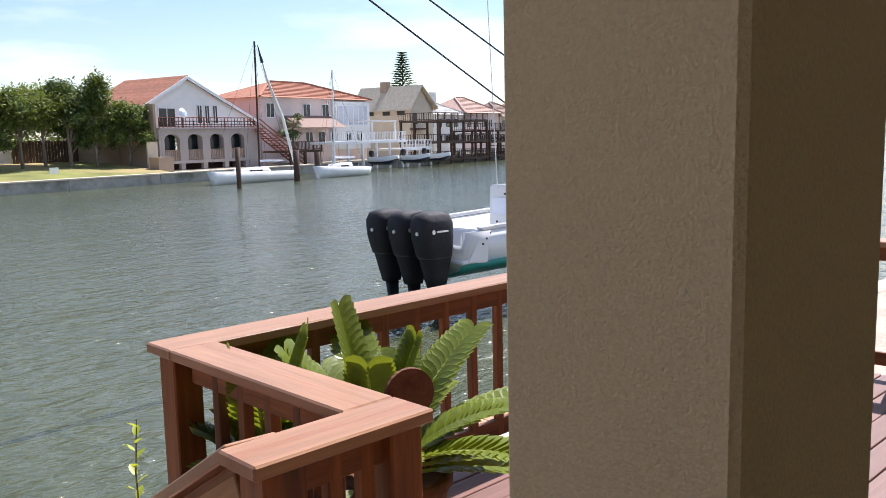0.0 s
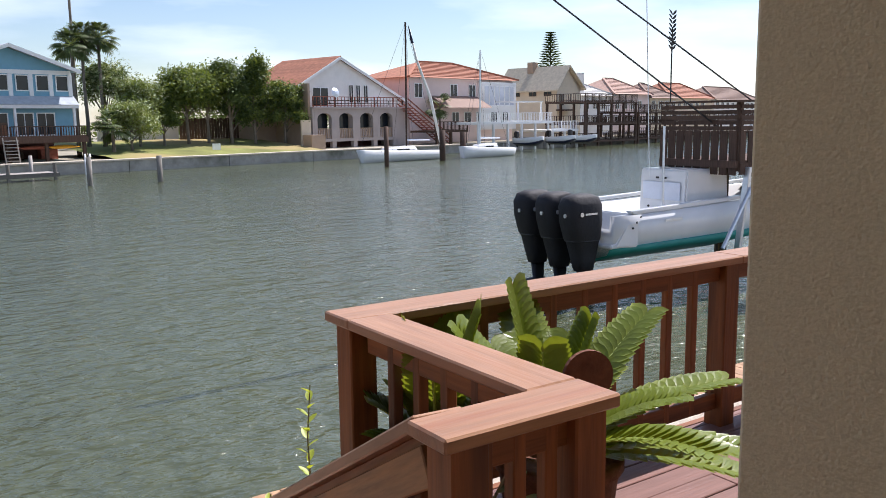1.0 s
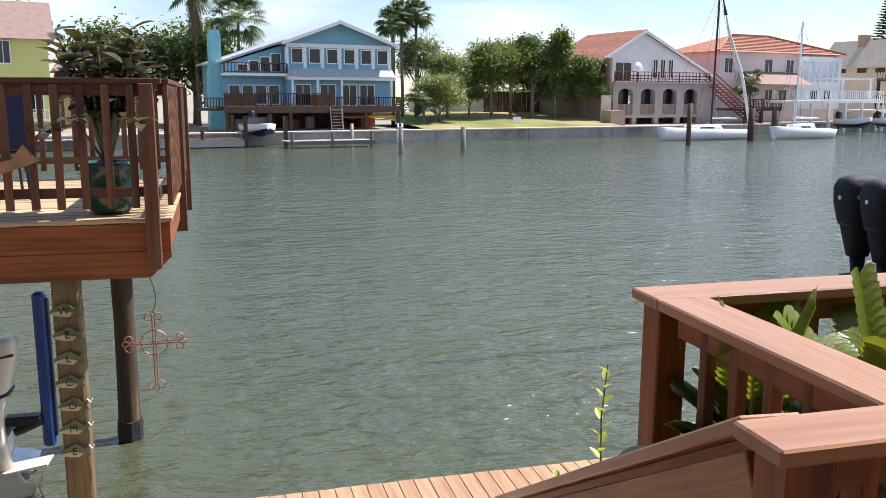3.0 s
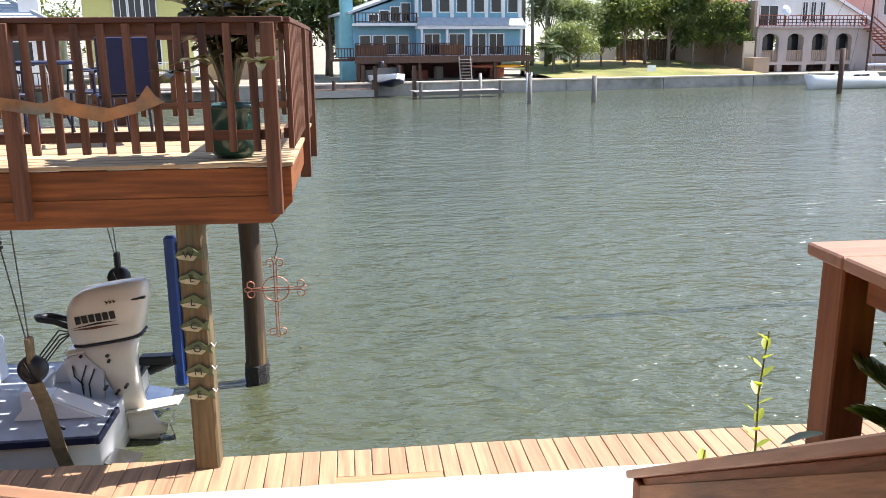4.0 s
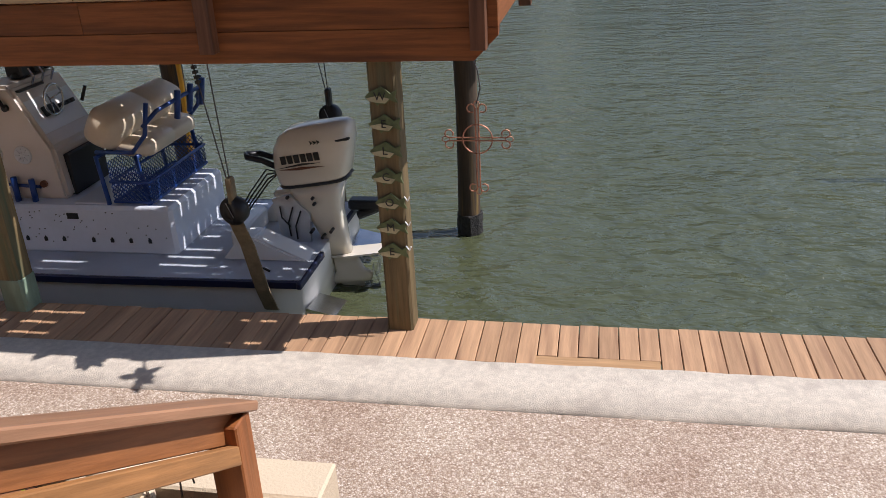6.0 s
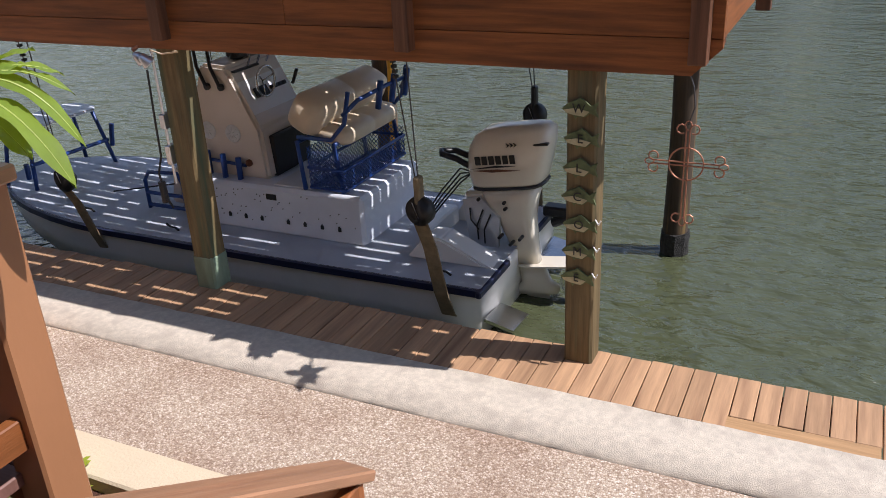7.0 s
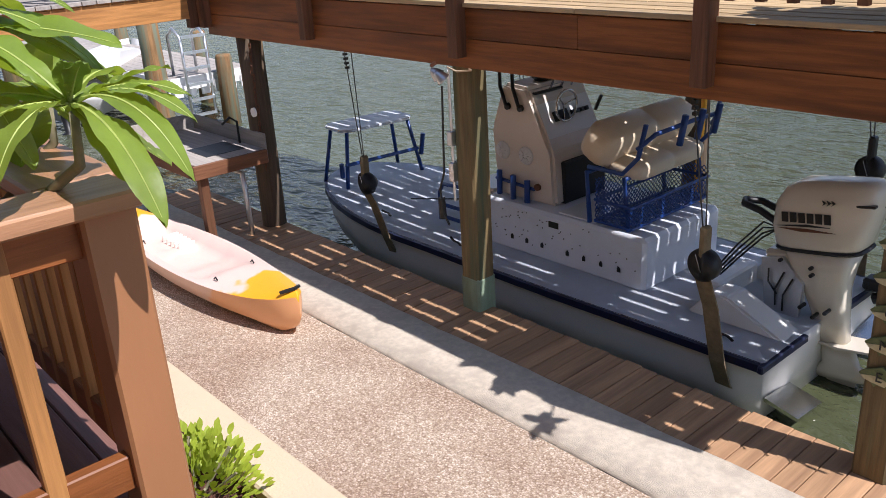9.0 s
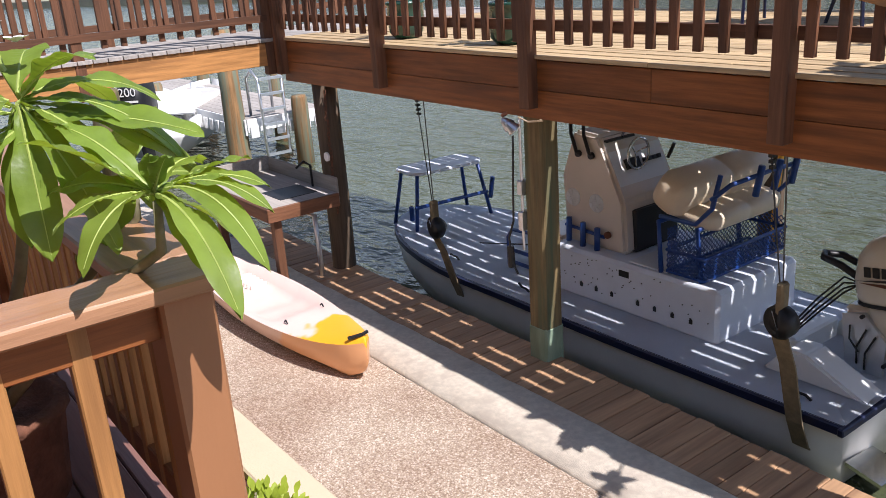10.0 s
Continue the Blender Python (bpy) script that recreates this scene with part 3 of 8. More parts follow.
rail_run(r, (-1.22, 0.75), (-1.22, 2.60), ZL, 1.87, 1, 0.17, (0.0, 0.12), 0.17, balm=RAW[2])
rail_run(r, (-3.6, 2.65), (-1.306, 2.65), ZL, 1.87, 0, 0.125, (0.0, 0.0), 0.20, balm=RAW[2])
part("post", box(-1.29, -1.17, 2.595, 2.715, 1.0, ZL - 0.04, 0.008), POSTP, r, "smooth terracotta-painted corner post")
rail_post(r, -3.6, 2.65, 1.0, ZL - 0.04, 0.11)

for side, x0, x1, lab in ((1, 1.40, 1.62, "sloping stair handrail with a worn, scuffed board"), (-1, -0.80, -0.72, "sloping stair handrail with a fresh honey-coloured lower board")):
    h = thing("handrail", lab, "handrail", (x1, 3.3, 1.1), "stair handrails")
    ye, ze = (3.40, 1.43) if side > 0 else (3.33, 1.485)
    a, b = Vector((x0, 1.03, 2.80 if side > 0 else 2.90)), Vector((x1 + 0.02 * side, ye, ze))
    d = (b - a).normalized()
    part("cap", bar(a, b, 0.15, 0.038, 0.006), SLOPEC, h)
    part("top_rail", bar(a + Vector((0, 0, -0.09)), b - d * 0.12 + Vector((0, 0, -0.09)), 0.04, 0.12, 0.004), SLOPER, h)
    if side < 0:
        part("lower_board", bar(a + Vector((0.045, 0, -0.20)), b - d * 0.16 + Vector((0.045, 0, -0.20)), 0.035, 0.07, 0.004), SLOPEK, h, "honey-coloured board")
    else:
        part("lower_board", bar(a + Vector((-0.03, 0, -0.12)), b - d * 0.16 + Vector((-0.03, 0, -0.12)), 0.03, 0.11, 0.004), SLOPEK, h, "scuffed board")
    part("post", box(b.x - 0.06, b.x + 0.06, b.y - 0.17, b.y - 0.05, 1.0, b.z + 0.02, 0.006), RED[2], h)

# ---- planters beside the stairs ----
PZ = 1.10
for side, x0, x1 in ((-1, -6.5, -0.47), (1, 1.40, 6.5)):
    w = thing("planter_wall", "low cream-painted masonry planter wall", "planter", (x0, 3.4, 0), kind=S)
    part("front_wall", box(x0, x1, 3.30, 3.52, 0, PZ, 0.01), CREAM, w)
    xi = (x1 - 0.34, x1) if side < 0 else (x0, x0 + 0.34)
    part("cheek_wall", box(xi[0], xi[1], 2.4, 3.298, 0, PZ, 0.01), CREAM, w)
    xm = (x0, x1 - 0.342) if side < 0 else (x0 + 0.342, x1)
    bm = bmesh.new()
    nx, ny = 40, 8
    g = [[bm.verts.new((xm[0] + (xm[1] - xm[0]) * i / nx, 2.3 + 0.998 * j / ny, PZ - 0.06 + 0.04 * noise.noise((i * 0.9, j * 0.9, side)))) for j in range(ny + 1)] for i in range(nx + 1)]
    for i in range(nx):
        for j in range(ny):
            bm.faces.new((g[i][j], g[i + 1][j], g[i + 1][j + 1], g[i][j + 1]))
    part("mulch", bm, MULCH, w, "dark red bark mulch")

# ---- boat house: posts, beams, upper deck ----
BX0, BX1, BY0, BY1, DZ = -8.15, -0.13, 6.42, 9.98, 2.55
SQ = [(-0.94, 6.57, 0.20, "square weathered post carrying the welcome plaques"), (-4.27, 6.60, 0.20, "square weathered post with greenish treated foot")]
for x, y, w, lab in SQ:
    bm = bmesh.new()
    rings = []
    for z in (-0.05, 0.0, 0.35, 0.8, 1.4, 2.10):
        k = w / 2 * (1 + 0.015 * noise.noise((x, z * 3, 0)))
        c = 0.018
        rings.append([(x + sx * k - sx * c * (1 - a), y + sy * k - sy * c * a, z) for sx, sy, a in ((1, 1, 1), (1, 1, 0), (-1, 1, 0), (-1, 1, 1), (-1, -1, 1), (-1, -1, 0), (1, -1, 0), (1, -1, 1))])
    solo("support_post", loft(rings), POSTG, lab, "post", (x, y, -0.05), "boat house posts")
bm = box(-4.376, -4.164, 6.494, 6.706, -0.05, 0.30, 0.016)
solo("post_sleeve", bm, mat("green_treated_foot", (0.20, 0.27, 0.19), 0.75, 0, 0.3, 5, (1, 1, 0.3), 0.4, 30, dirt=(0.13, 0.13, 0.08), dirt_at=0.6), "pale green weathered sleeve round the foot of a post", "post sleeve")
PIL = [(-0.90, 9.82, 0.125), (-4.25, 9.80, 0.125), (-7.55, 6.56, 0.135)]
for x, y, rr in PIL:
    z0 = WZ - 1.2 if y > 9 else -1.0
    bm = tube([(x + 0.01 * math.sin(z * 2), y, z) for z in (z0, -0.6, -0.3, 0.2, 0.9, 1.6, 2.10)], [rr * 1.08, rr * 1.06, rr * 1.02, rr, rr * 0.98, rr * 0.99, rr], 14)
    solo("piling", bm, PILEW, "dark round timber piling of the boat house", "post", (x, y, z0), "boat house posts", smooth=True)
MUSSEL = mat("barnacle_crust", (0.035, 0.033, 0.03), 0.95, 0, 0.6, 30, bump=1.0, bscale=60, bdist=0.03)
for x, y, rr in PIL[:2]:
    bm = bmesh.new()
    rings = []
    for k, z in enumerate((-0.95, -0.62, -0.56, -0.48, -0.40, -0.35)):
        rings.append([(x + (rr * 1.07 + 0.012 + 0.018 * noise.noise((a * 3, z * 9, x))) * math.cos(a), y + (rr * 1.07 + 0.012 + 0.018 * noise.noise((a * 3, z * 9, x))) * math.sin(a), z + 0.03 * noise.noise((a * 2, k, 4))) for a in [j * math.tau / 18 for j in range(18)]])
    solo("barnacle_crust", loft(rings), MUSSEL, "dark crust of barnacles round the foot of a piling", "barnacles", (x, y, -0.95), "barnacled piling feet")
up = thing("boat_house_deck", "raised red-stained timber deck over the boat slip with bleached boards", "deck", (-4, 8, 2.08), kind=S)


def chamfer_beam(y0, y1, z0, z1, x0, x1, material, nm):
    c = 0.16
    return part(nm, prism([(x0, z0), (x1 - c, z0), (x1, z0 + c), (x1, z1), (x0, z1)], 1, y0, y1), material, up)


chamfer_beam(BY0, BY0 + 0.05, 2.08, 2.29, BX0, BX1, RED[0], "girder")
# Inner and rear girders and the joists are darker brown than the front girder.
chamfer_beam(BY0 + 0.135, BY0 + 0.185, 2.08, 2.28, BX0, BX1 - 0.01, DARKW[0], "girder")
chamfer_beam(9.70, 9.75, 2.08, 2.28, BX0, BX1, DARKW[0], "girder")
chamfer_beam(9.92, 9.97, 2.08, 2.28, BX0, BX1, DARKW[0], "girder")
for a, b in ((BX0, -6.15), (-6.148, -3.05), (-3.048, BX1)):
    part("fascia", box(a, b, BY0 + 0.004, BY0 + 0.042, 2.292, 2.508, 0.003), RED[0], up)
part("fascia", box(BX1 - 0.04, BX1, BY0 + 0.044, 9.97, 2.292, 2.508, 0.003), RED[1], up)
x = BX0 + 0.1
while x < BX1 - 0.1:
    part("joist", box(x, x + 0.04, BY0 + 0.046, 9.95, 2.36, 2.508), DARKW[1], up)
    x += 0.62
yy, i = BY0 - 0.02, 0
GAPS = (0.032, 0.035, 0.030, 0.008, 0.040, 0.006, 0.010, 0.038, 0.006)
while yy < BY1 - 0.1:
    m1 = BX0 + 2.0 + 1.3 * ((i * 0.618) % 1)
    m2 = BX0 + 4.7 + 1.3 * ((i * 0.382 + 0.3) % 1)
    for a, b in ((BX0 - 0.02, m1), (m1, m2), (m2, BX1 + 0.02)):
        part("plank", box(a + 0.003, b - 0.003, yy, yy + 0.137, 2.520, 2.55, 0.003), UPW, up)
    yy += 0.139 + GAPS[i % len(GAPS)]
    i += 1

# rails of the upper deck
ur = thing("railing", "red-stained deck railing with hanging square balusters", "railing", (-4, 6.4, 2.1), "upper deck railings")
ZR = 3.62


def up_run(r, p, q, axis, posts, step=0.175, mats=BROWN):
    p, q = Vector(p), Vector(q)
    d = (q - p).normalized()
    L = (q - p).length
    part("cap", bar((*(p - d * 0.05), ZR - 0.02), (*(q + d * 0.05), ZR - 0.02), 0.14, 0.038, 0.004), DARKW[axis], r)
    part("top_rail", bar((*p, ZR - 0.085), (*q, ZR - 0.085), 0.038, 0.09), mats[axis], r)
    part("bottom_rail", bar((*p, 2.76), (*q, 2.76), 0.038, 0.075), mats[axis], r)
    nrm = Vector((d.y, -d.x))
    n = round(L / step)
    for i in range(n + 1):
        c = p + d * (L * i / n) + nrm * 0.04
        if any(abs((c - p).dot(d) - s) < 0.08 for s in posts):
            continue
        part("baluster", bar((*c, 2.64), (*c, ZR - 0.045), 0.055, 0.042, 0.003, roll=0 if axis == 0 else math.pi / 2), mats[2], r)
    for s in posts:
        c = p + d * s + nrm * 0.045
        part("post", box(c.x - 0.052, c.x + 0.052, c.y - 0.052, c.y + 0.052, 2.16, ZR - 0.04, 0.005), mats[2], r)


up_run(ur, (BX0, BY0 - 0.0), (BX1 - 0.06, BY0 - 0.0), 0, (0.05, 2.0, 4.0, 6.05, 7.90))
ur = thing("railing", "red-stained end railing of the raised deck", "railing", (BX1, 8.2, 2.1), "upper deck railings")
up_run(ur, (BX1 - 0.03, BY0 + 0.10), (BX1 - 0.03, BY1 - 0.05), 1, (1.75, 3.36), 0.16)
ur = thing("railing", "red-stained rear railing of the raised deck", "railing", (-4, 9.95, 2.1), "upper deck railings")
up_run(ur, (BX1 - 0.12, BY1 - 0.06), (BX0, BY1 - 0.06), 0, (2.0, 4.0, 6.0, 7.8))

# walkway from the house to the upper deck
wk = thing("walkway", "raised timber walkway with honey-coloured side beams", "walkway", (-9, 4.5, 2.2), kind=S)
part("side_beam", box(-8.24, -8.20, -4.0, 6.38, 2.26, 2.50, 0.004), RAW[1], wk)
part("side_beam", box(-9.64, -9.60, -4.0, 9.9, 2.26, 2.50, 0.004), RAW[1], wk)
y = -3.9
while y < 9.9:
    part("plank", box(-9.66, -8.17 if y < 6.3 else -8.19, y, y + 0.137, 2.512, 2.55, 0.003), GREYW, wk)
    y += 0.146
ur = thing("railing", "red-stained railing of the raised walkway", "railing", (-8.2, 3, 2.2), "upper deck railings")
up_run(ur, (-8.20, 6.30), (-8.20, -1.0), 1, (0.0, 2.0, 4.0, 6.0), 0.19)
ur = thing("railing", "red-stained outer railing of the raised walkway", "railing", (-9.6, 3, 2.2), "upper deck railings")
up_run(ur, (-9.62, -1.0), (-9.62, 9.9), 1, (0.0, 2.0, 4.0, 6.0, 8.0, 10.0), 0.19)
for x, y in ((-9.5, -1.6), (-8.9, 1.0)):
    z0 = WZ - 1 if y > 6.1 else 0
    solo("piling", tube([(x, y, z0), (x, y, 2.25)], 0.12, 12), PILEW, "round timber piling under the walkway", "post", (x, y, z0), "boat house posts", smooth=True)

# ---- bay boat in the slip ----
CY = 8.38
boat = thing("bay_boat", "white centre-console bay boat with navy rub rail hung in slings", "boat", (-5.2, CY, -0.5))


def half(x):
    if x > -6.3:
        return 1.03 - 0.02 * max(0, x + 4)
    f = min(1, (-6.3 - x) / 2.36)
    return 1.03 * math.sqrt(max(0.0, 1 - f ** 2.2)) + 0.02


def sheer(x):
    return -0.085 + 0.10 * max(0, (-5.0 - x) / 3.5) ** 2


XS = [-2.08, -2.5, -3.2, -4, -5, -5.8, -6.3, -6.8, -7.2, -7.6, -7.9, -8.2, -8.42, -8.56, -8.64]
rings = []
for x in XS:
    b, z = half(x), sheer(x)
    k = min(1, max(0, (-6.6 - x) / 1.9))
    zb = -0.60 + 0.48 * k ** 1.6
    rings.append([(x, CY - b, z), (x, CY - b * 0.985, z - 0.10), (x, CY - b * 0.985, (z + zb) / 2), (x, CY - b * 0.975, zb + 0.03), (x, CY - b * 0.4, zb), (x, CY, zb - 0.03),
                  (x, CY + b * 0.4, zb), (x, CY + b * 0.975, zb + 0.03), (x, CY + b * 0.985, (z + zb) / 2), (x, CY + b * 0.985, z - 0.10), (x, CY + b, z)])
part("hull", loft(rings), HULLW, boat, "cream-grey hull", True)
bm = bmesh.new()
rows = []
for x in XS:
    b, z = half(x), sheer(x)
    rows.append([bm.verts.new((x, CY + b * t, z + 0.014 + 0.02 * (1 - t * t))) for t in (-1, -0.97, -0.5, 0, 0.5, 0.97, 1)])
for A, B in zip(rows, rows[1:]):
    for k in range(6):
        bm.faces.new((A[k], A[k + 1], B[k + 1], B[k]))
bmesh.ops.extrude_face_region(bm, geom=bm.faces[:])
part("deck", bm, DECKG, boat, "pale blue-white non-skid deck", True)
edge = [(x, CY - half(x) - 0.01, sheer(x) - 0.02) for x in XS] + [(x, CY + half(x) + 0.01, sheer(x) - 0.02) for x in XS[::-1]]
bm = bmesh.new()
rr = []
for p in edge:
    s_ = -1 if p[1] < CY else 1
    rr.append([bm.verts.new((p[0], p[1] + s_ * dy, p[2] + dz)) for dy, dz in ((-0.02, 0.035), (0.022, 0.03), (0.026, -0.03), (-0.015, -0.035))])
for A, B in zip(rr, rr[1:]):
    for k in range(4):
        bm.faces.new((A[k], A[(k + 1) % 4], B[(k + 1) % 4], B[k]))
part("rub_rail", bm, NAVY, boat, "navy rub rail")
part("stern_rail", box(-2.10, -2.05, CY - 1.05, CY - 0.34, -0.135, -0.07, 0.01), NAVY, boat)
part("stern_rail", box(-2.10, -2.05, CY + 0.34, CY + 1.05, -0.135, -0.07, 0.01), NAVY, boat)
part("platform", box(-5.46, -3.455, 7.83, 9.03, -0.08, 0.43, 0.035), DECKG, boat, "raised white deck box with vent holes")
for i in range(7):
    x = -5.05 + i * 0.2 + (0.12 if i > 2 else 0)
    part("vent", prism([(x - 0.017, 0.06), (x + 0.017, 0.06), (x + 0.017, 0.095), (x, 0.115), (x - 0.017, 0.095)], 1, 7.822, 7.831), BLACK, boat)
random.seed(8)
bm = bmesh.new()
for i in range(46):
    x, z = random.uniform(-5.3, -3.55), random.uniform(0.05, 0.38)
    tube([(x, 7.824, z), (x, 7.831, z)], 0.006, 6, bm)
tagged(part("drain_holes", bm, BLACK, boat), kind="stuff")
part("hatch", box(-4.5, -4.05, 7.9, 8.7, 0.43, 0.445, 0.006), GELW, boat)
# stern quarters and engine well
for s_ in (-1, 1):
    y0, y1 = CY + s_ * 0.33, CY + s_ * 0.62
    part("well_side", prism([(-2.98, -0.07), (-2.78, 0.17), (-2.62, 0.17), (-2.10, -0.07)], 1, min(y0, y1), max(y0, y1), bevel=0.02), GELW, boat)
part("transom_step", box(-3.0, -2.86, CY - 0.33, CY + 0.33, -0.08, 0.12, 0.02), GELW, boat)
for s_ in (-1, 1):
    bm = prism([(CY + s_ * 0.52, -0.46), (CY + s_ * 0.95, -0.40), (CY + s_ * 0.95, -0.37), (CY + s_ * 0.52, -0.43)], 0, -2.08, -1.80)
    bmesh.ops.rotate(bm, verts=bm.verts, cent=(-2.08, CY, -0.42), matrix=Matrix.Rotation(radians(14), 3, "Y"))
    part("trim_tab", bm, STEEL, boat, "stainless trim tab")
# console
con = part("console", prism([(-5.42, 0.43), (-4.62, 0.43), (-4.66, 0.95), (-4.90, 1.42), (-4.98, 1.56), (-5.30, 1.58), (-5.48, 1.1)], 1, 8.0, 8.82, bevel=0.035), CONS, boat, "cream console with speakers and gauges")
part("dash_panel", bar((-4.735, 8.41, 1.08), (-4.90, 8.41, 1.40), 0.74, 0.02, 0.006), GELW, con)
# No real recess: a solid black block paints the shade of the foot well.
part("foot_well", box(-4.70, -4.600, 8.12, 8.74, 0.44, 0.86, 0.01), BLACK, con, "black block standing for the shaded opening in the console")
for x, z in ((-5.00, 0.89), (-5.31, 0.90)):
    bm = tube([(x, 8.002, z), (x, 7.985, z)], [0.095, 0.085], 20)
    for a in range(8):
        c, s_ = math.cos(a * math.pi / 4), math.sin(a * math.pi / 4)
        bar((x + 0.02 * c, 7.982, z + 0.02 * s_), (x + 0.075 * c, 7.982, z + 0.075 * s_), 0.008, 0.008, bm=bm)
    part("speaker", bm, GELW, con, "white round speaker", True)
for i in range(3):
    x = -5.33 + i * 0.19
    part("rod_holder", tube([(x, 7.95, 0.45 - 0.02 * i), (x + 0.01, 7.945, 0.70 - 0.02 * i)], 0.03, 10), BLUE, con, smooth=True)
part("holder_bar", tube([(-5.4, 7.98, 0.60), (-4.88, 7.98, 0.57)], 0.018, 8), BLUE, con)
part("filler_cap", tube([(-4.84, 8.0, 0.60), (-4.84, 7.97, 0.60)], 0.035, 12), RUST, con)
for x in (-5.22, -5.05):
    part("grab_rail", tube([(x, 8.0, 1.36), (x + 0.0, 7.96, 1.38), (x - 0.1, 7.99, 1.55), (x - 0.16, 8.05, 1.72)], 0.018, 8), BLACK, con)
    part("rail_foot", tube([(x, 8.0, 1.36), (x, 7.97, 1.36)], 0.035, 10), BLACK, con)
part("compass", lathe([(0.07, 0), (0.07, 0.03), (0.045, 0.07), (0.01, 0.085)], (-5.1, 8.35, 1.57), 14), BLACK, con, smooth=True)
bm = tube([(-4.76 + 0.0 * a, 8.33 + 0.15 * math.cos(a * math.tau / 18), 1.36 + 0.15 * math.sin(a * math.tau / 18)) for a in range(18)], 0.013, 6, closed=True)
for a in (0.3, 2.4, 4.5):
    tube([(-4.80, 8.33, 1.36), (-4.76, 8.33 + 0.15 * math.cos(a), 1.36 + 0.15 * math.sin(a))], 0.008, 6, bm)
part("steering_wheel", bm, STEEL, con, "stainless steering wheel", True)
part("gauge_panel", bar((-4.78, 8.30, 1.22), (-4.83, 8.30, 1.31), 0.20, 0.03, 0.005), BLACK, con)
for k in range(4):
    part("switch", bar((-4.785, 8.46 + 0.07 * k, 1.25), (-4.80, 8.46 + 0.07 * k, 1.29), 0.045, 0.03, 0.004), BLACK, con)
part("trim_strip", bar((-4.93, 8.05, 1.50), (-4.93, 8.45, 1.50), 0.05, 0.02, 0.005), BLACK, con)
for y in (8.30, 8.52, 8.70):
    part("electronics", box(-5.20, -5.02, y, y + 0.15, 1.58, 1.70, 0.015), BLACK, con, "black chart plotter and radio")
for y in (8.28, 8.44, 8.60):
    part("cup_rail", tube([(-4.93, y, 1.50), (-4.88, y, 1.60), (-4.96, y + 0.05, 1.66)], 0.012, 6), STEEL, con)
part("throttle", tube([(-4.72, 8.72, 1.25), (-4.66, 8.74, 1.4)], 0.018, 8), BLACK, con)
# windscreen strip and lettered registration as plain bars
part("registration_bars", box(-4.56, -4.44, 7.824, 7.830, 0.30, 0.36), LETTER, boat)
# leaning post with basket
lp = part("leaning_post", tube([(-4.12, 7.90, 0.43), (-4.16, 7.90, 0.90), (-4.16, 9.08, 0.90), (-4.12, 9.08, 0.43)], 0.024, 8), BLUE, boat, "blue powder-coated frame", True)
part("frame_tube", tube([(-3.70, 7.92, 0.43), (-3.76, 7.92, 0.90), (-3.76, 9.08, 0.90), (-3.70, 9.08, 0.43)], 0.024, 8), BLUE, lp, smooth=True)
for y in (7.92, 9.06):
    part("frame_tube", tube([(-4.16, y, 0.95), (-3.78, y, 0.95), (-3.62, y, 1.12), (-3.55, y, 1.42)], 0.022, 8), BLUE, lp, smooth=True)
part("frame_tube", tube([(-3.62, 7.9, 1.20), (-3.48, 7.96, 1.34), (-3.46, 8.5, 1.36), (-3.48, 8.95, 1.34), (-3.62, 9.05, 1.2)], 0.02, 8), BLUE, lp, smooth=True)


def cushion(nm, cx, cz, wx, hz, y0, y1, tilt):
    rg = []
    for j, y in enumerate((y0, y0 + 0.05, y0 + 0.14, (y0 + y1) / 2 - 0.02, (y0 + y1) / 2, (y0 + y1) / 2 + 0.02, y1 - 0.14, y1 - 0.05, y1)):
        k = (0.45, 0.8, 1, 1, 0.94, 1, 1, 0.8, 0.45)[j]
        rg.append([(cx + k * (wx * 0.5 * math.copysign(abs(math.cos(a)) ** 0.6, math.cos(a)) * math.cos(tilt) + hz * 0.5 * math.copysign(abs(math.sin(a)) ** 0.6, math.sin(a)) * math.sin(tilt)), y,
                    cz + k * (hz * 0.5 * math.copysign(abs(math.sin(a)) ** 0.6, math.sin(a)) * math.cos(tilt) - wx * 0.5 * math.copysign(abs(math.cos(a)) ** 0.6, math.cos(a)) * math.sin(tilt))) for a in [i * math.tau / 20 for i in range(20)]])
    part(nm, loft(rg), VINYL, lp, "plump cream vinyl cushion", True)


cushion("seat_cushion", -3.86, 0.96, 0.44, 0.19, 7.96, 9.10, 0.1)
cushion("back_cushion", -4.04, 1.17, 0.36, 0.38, 7.82, 9.28, 0.5)
for i in range(3):
    y = 8.32 + i * 0.27
    part("rod_holder", tube([(-3.48, y, 1.17), (-3.43, y, 1.44)], 0.03, 10), BLUE, lp, smooth=True)
bk = part("basket", tube([(-4.06, 7.90, 0.66), (-3.66, 7.90, 0.66), (-3.66, 9.12, 0.66), (-4.06, 9.12, 0.66)], 0.016, 8, closed=True), BLUE, lp, "blue expanded-metal basket", True)
bm = bmesh.new()


def lattice(bm, o, u, v, nu, nv):
    """Crossing thin wires over the panel o + a*u + b*v."""
    o, u, v = Vector(o), Vector(u), Vector(v)
    for i in range(-nv, nu + 1):
        for sgn in (0, 1):
            a0, a1 = max(0, i), min(nu, i + nv)
            if a1 <= a0:
                continue
            b0, b1 = (a0 - i) / nv, (a1 - i) / nv
            if sgn:
                b0, b1 = 1 - b0, 1 - b1
            bar(o + u * (a0 / nu) + v * b0, o + u * (a1 / nu) + v * b1, 0.007, 0.007, bm=bm)
lattice(bm, (-3.66, 7.90, 0.46), (0, 1.22, 0), (0, 0, 0.20), 24, 4)
lattice(bm, (-4.06, 7.90, 0.46), (0, 1.22, 0), (0, 0, 0.40), 24, 8)
lattice(bm, (-4.06, 7.90, 0.46), (0.40, 0, 0), (0, 0, 0.30), 8, 6)
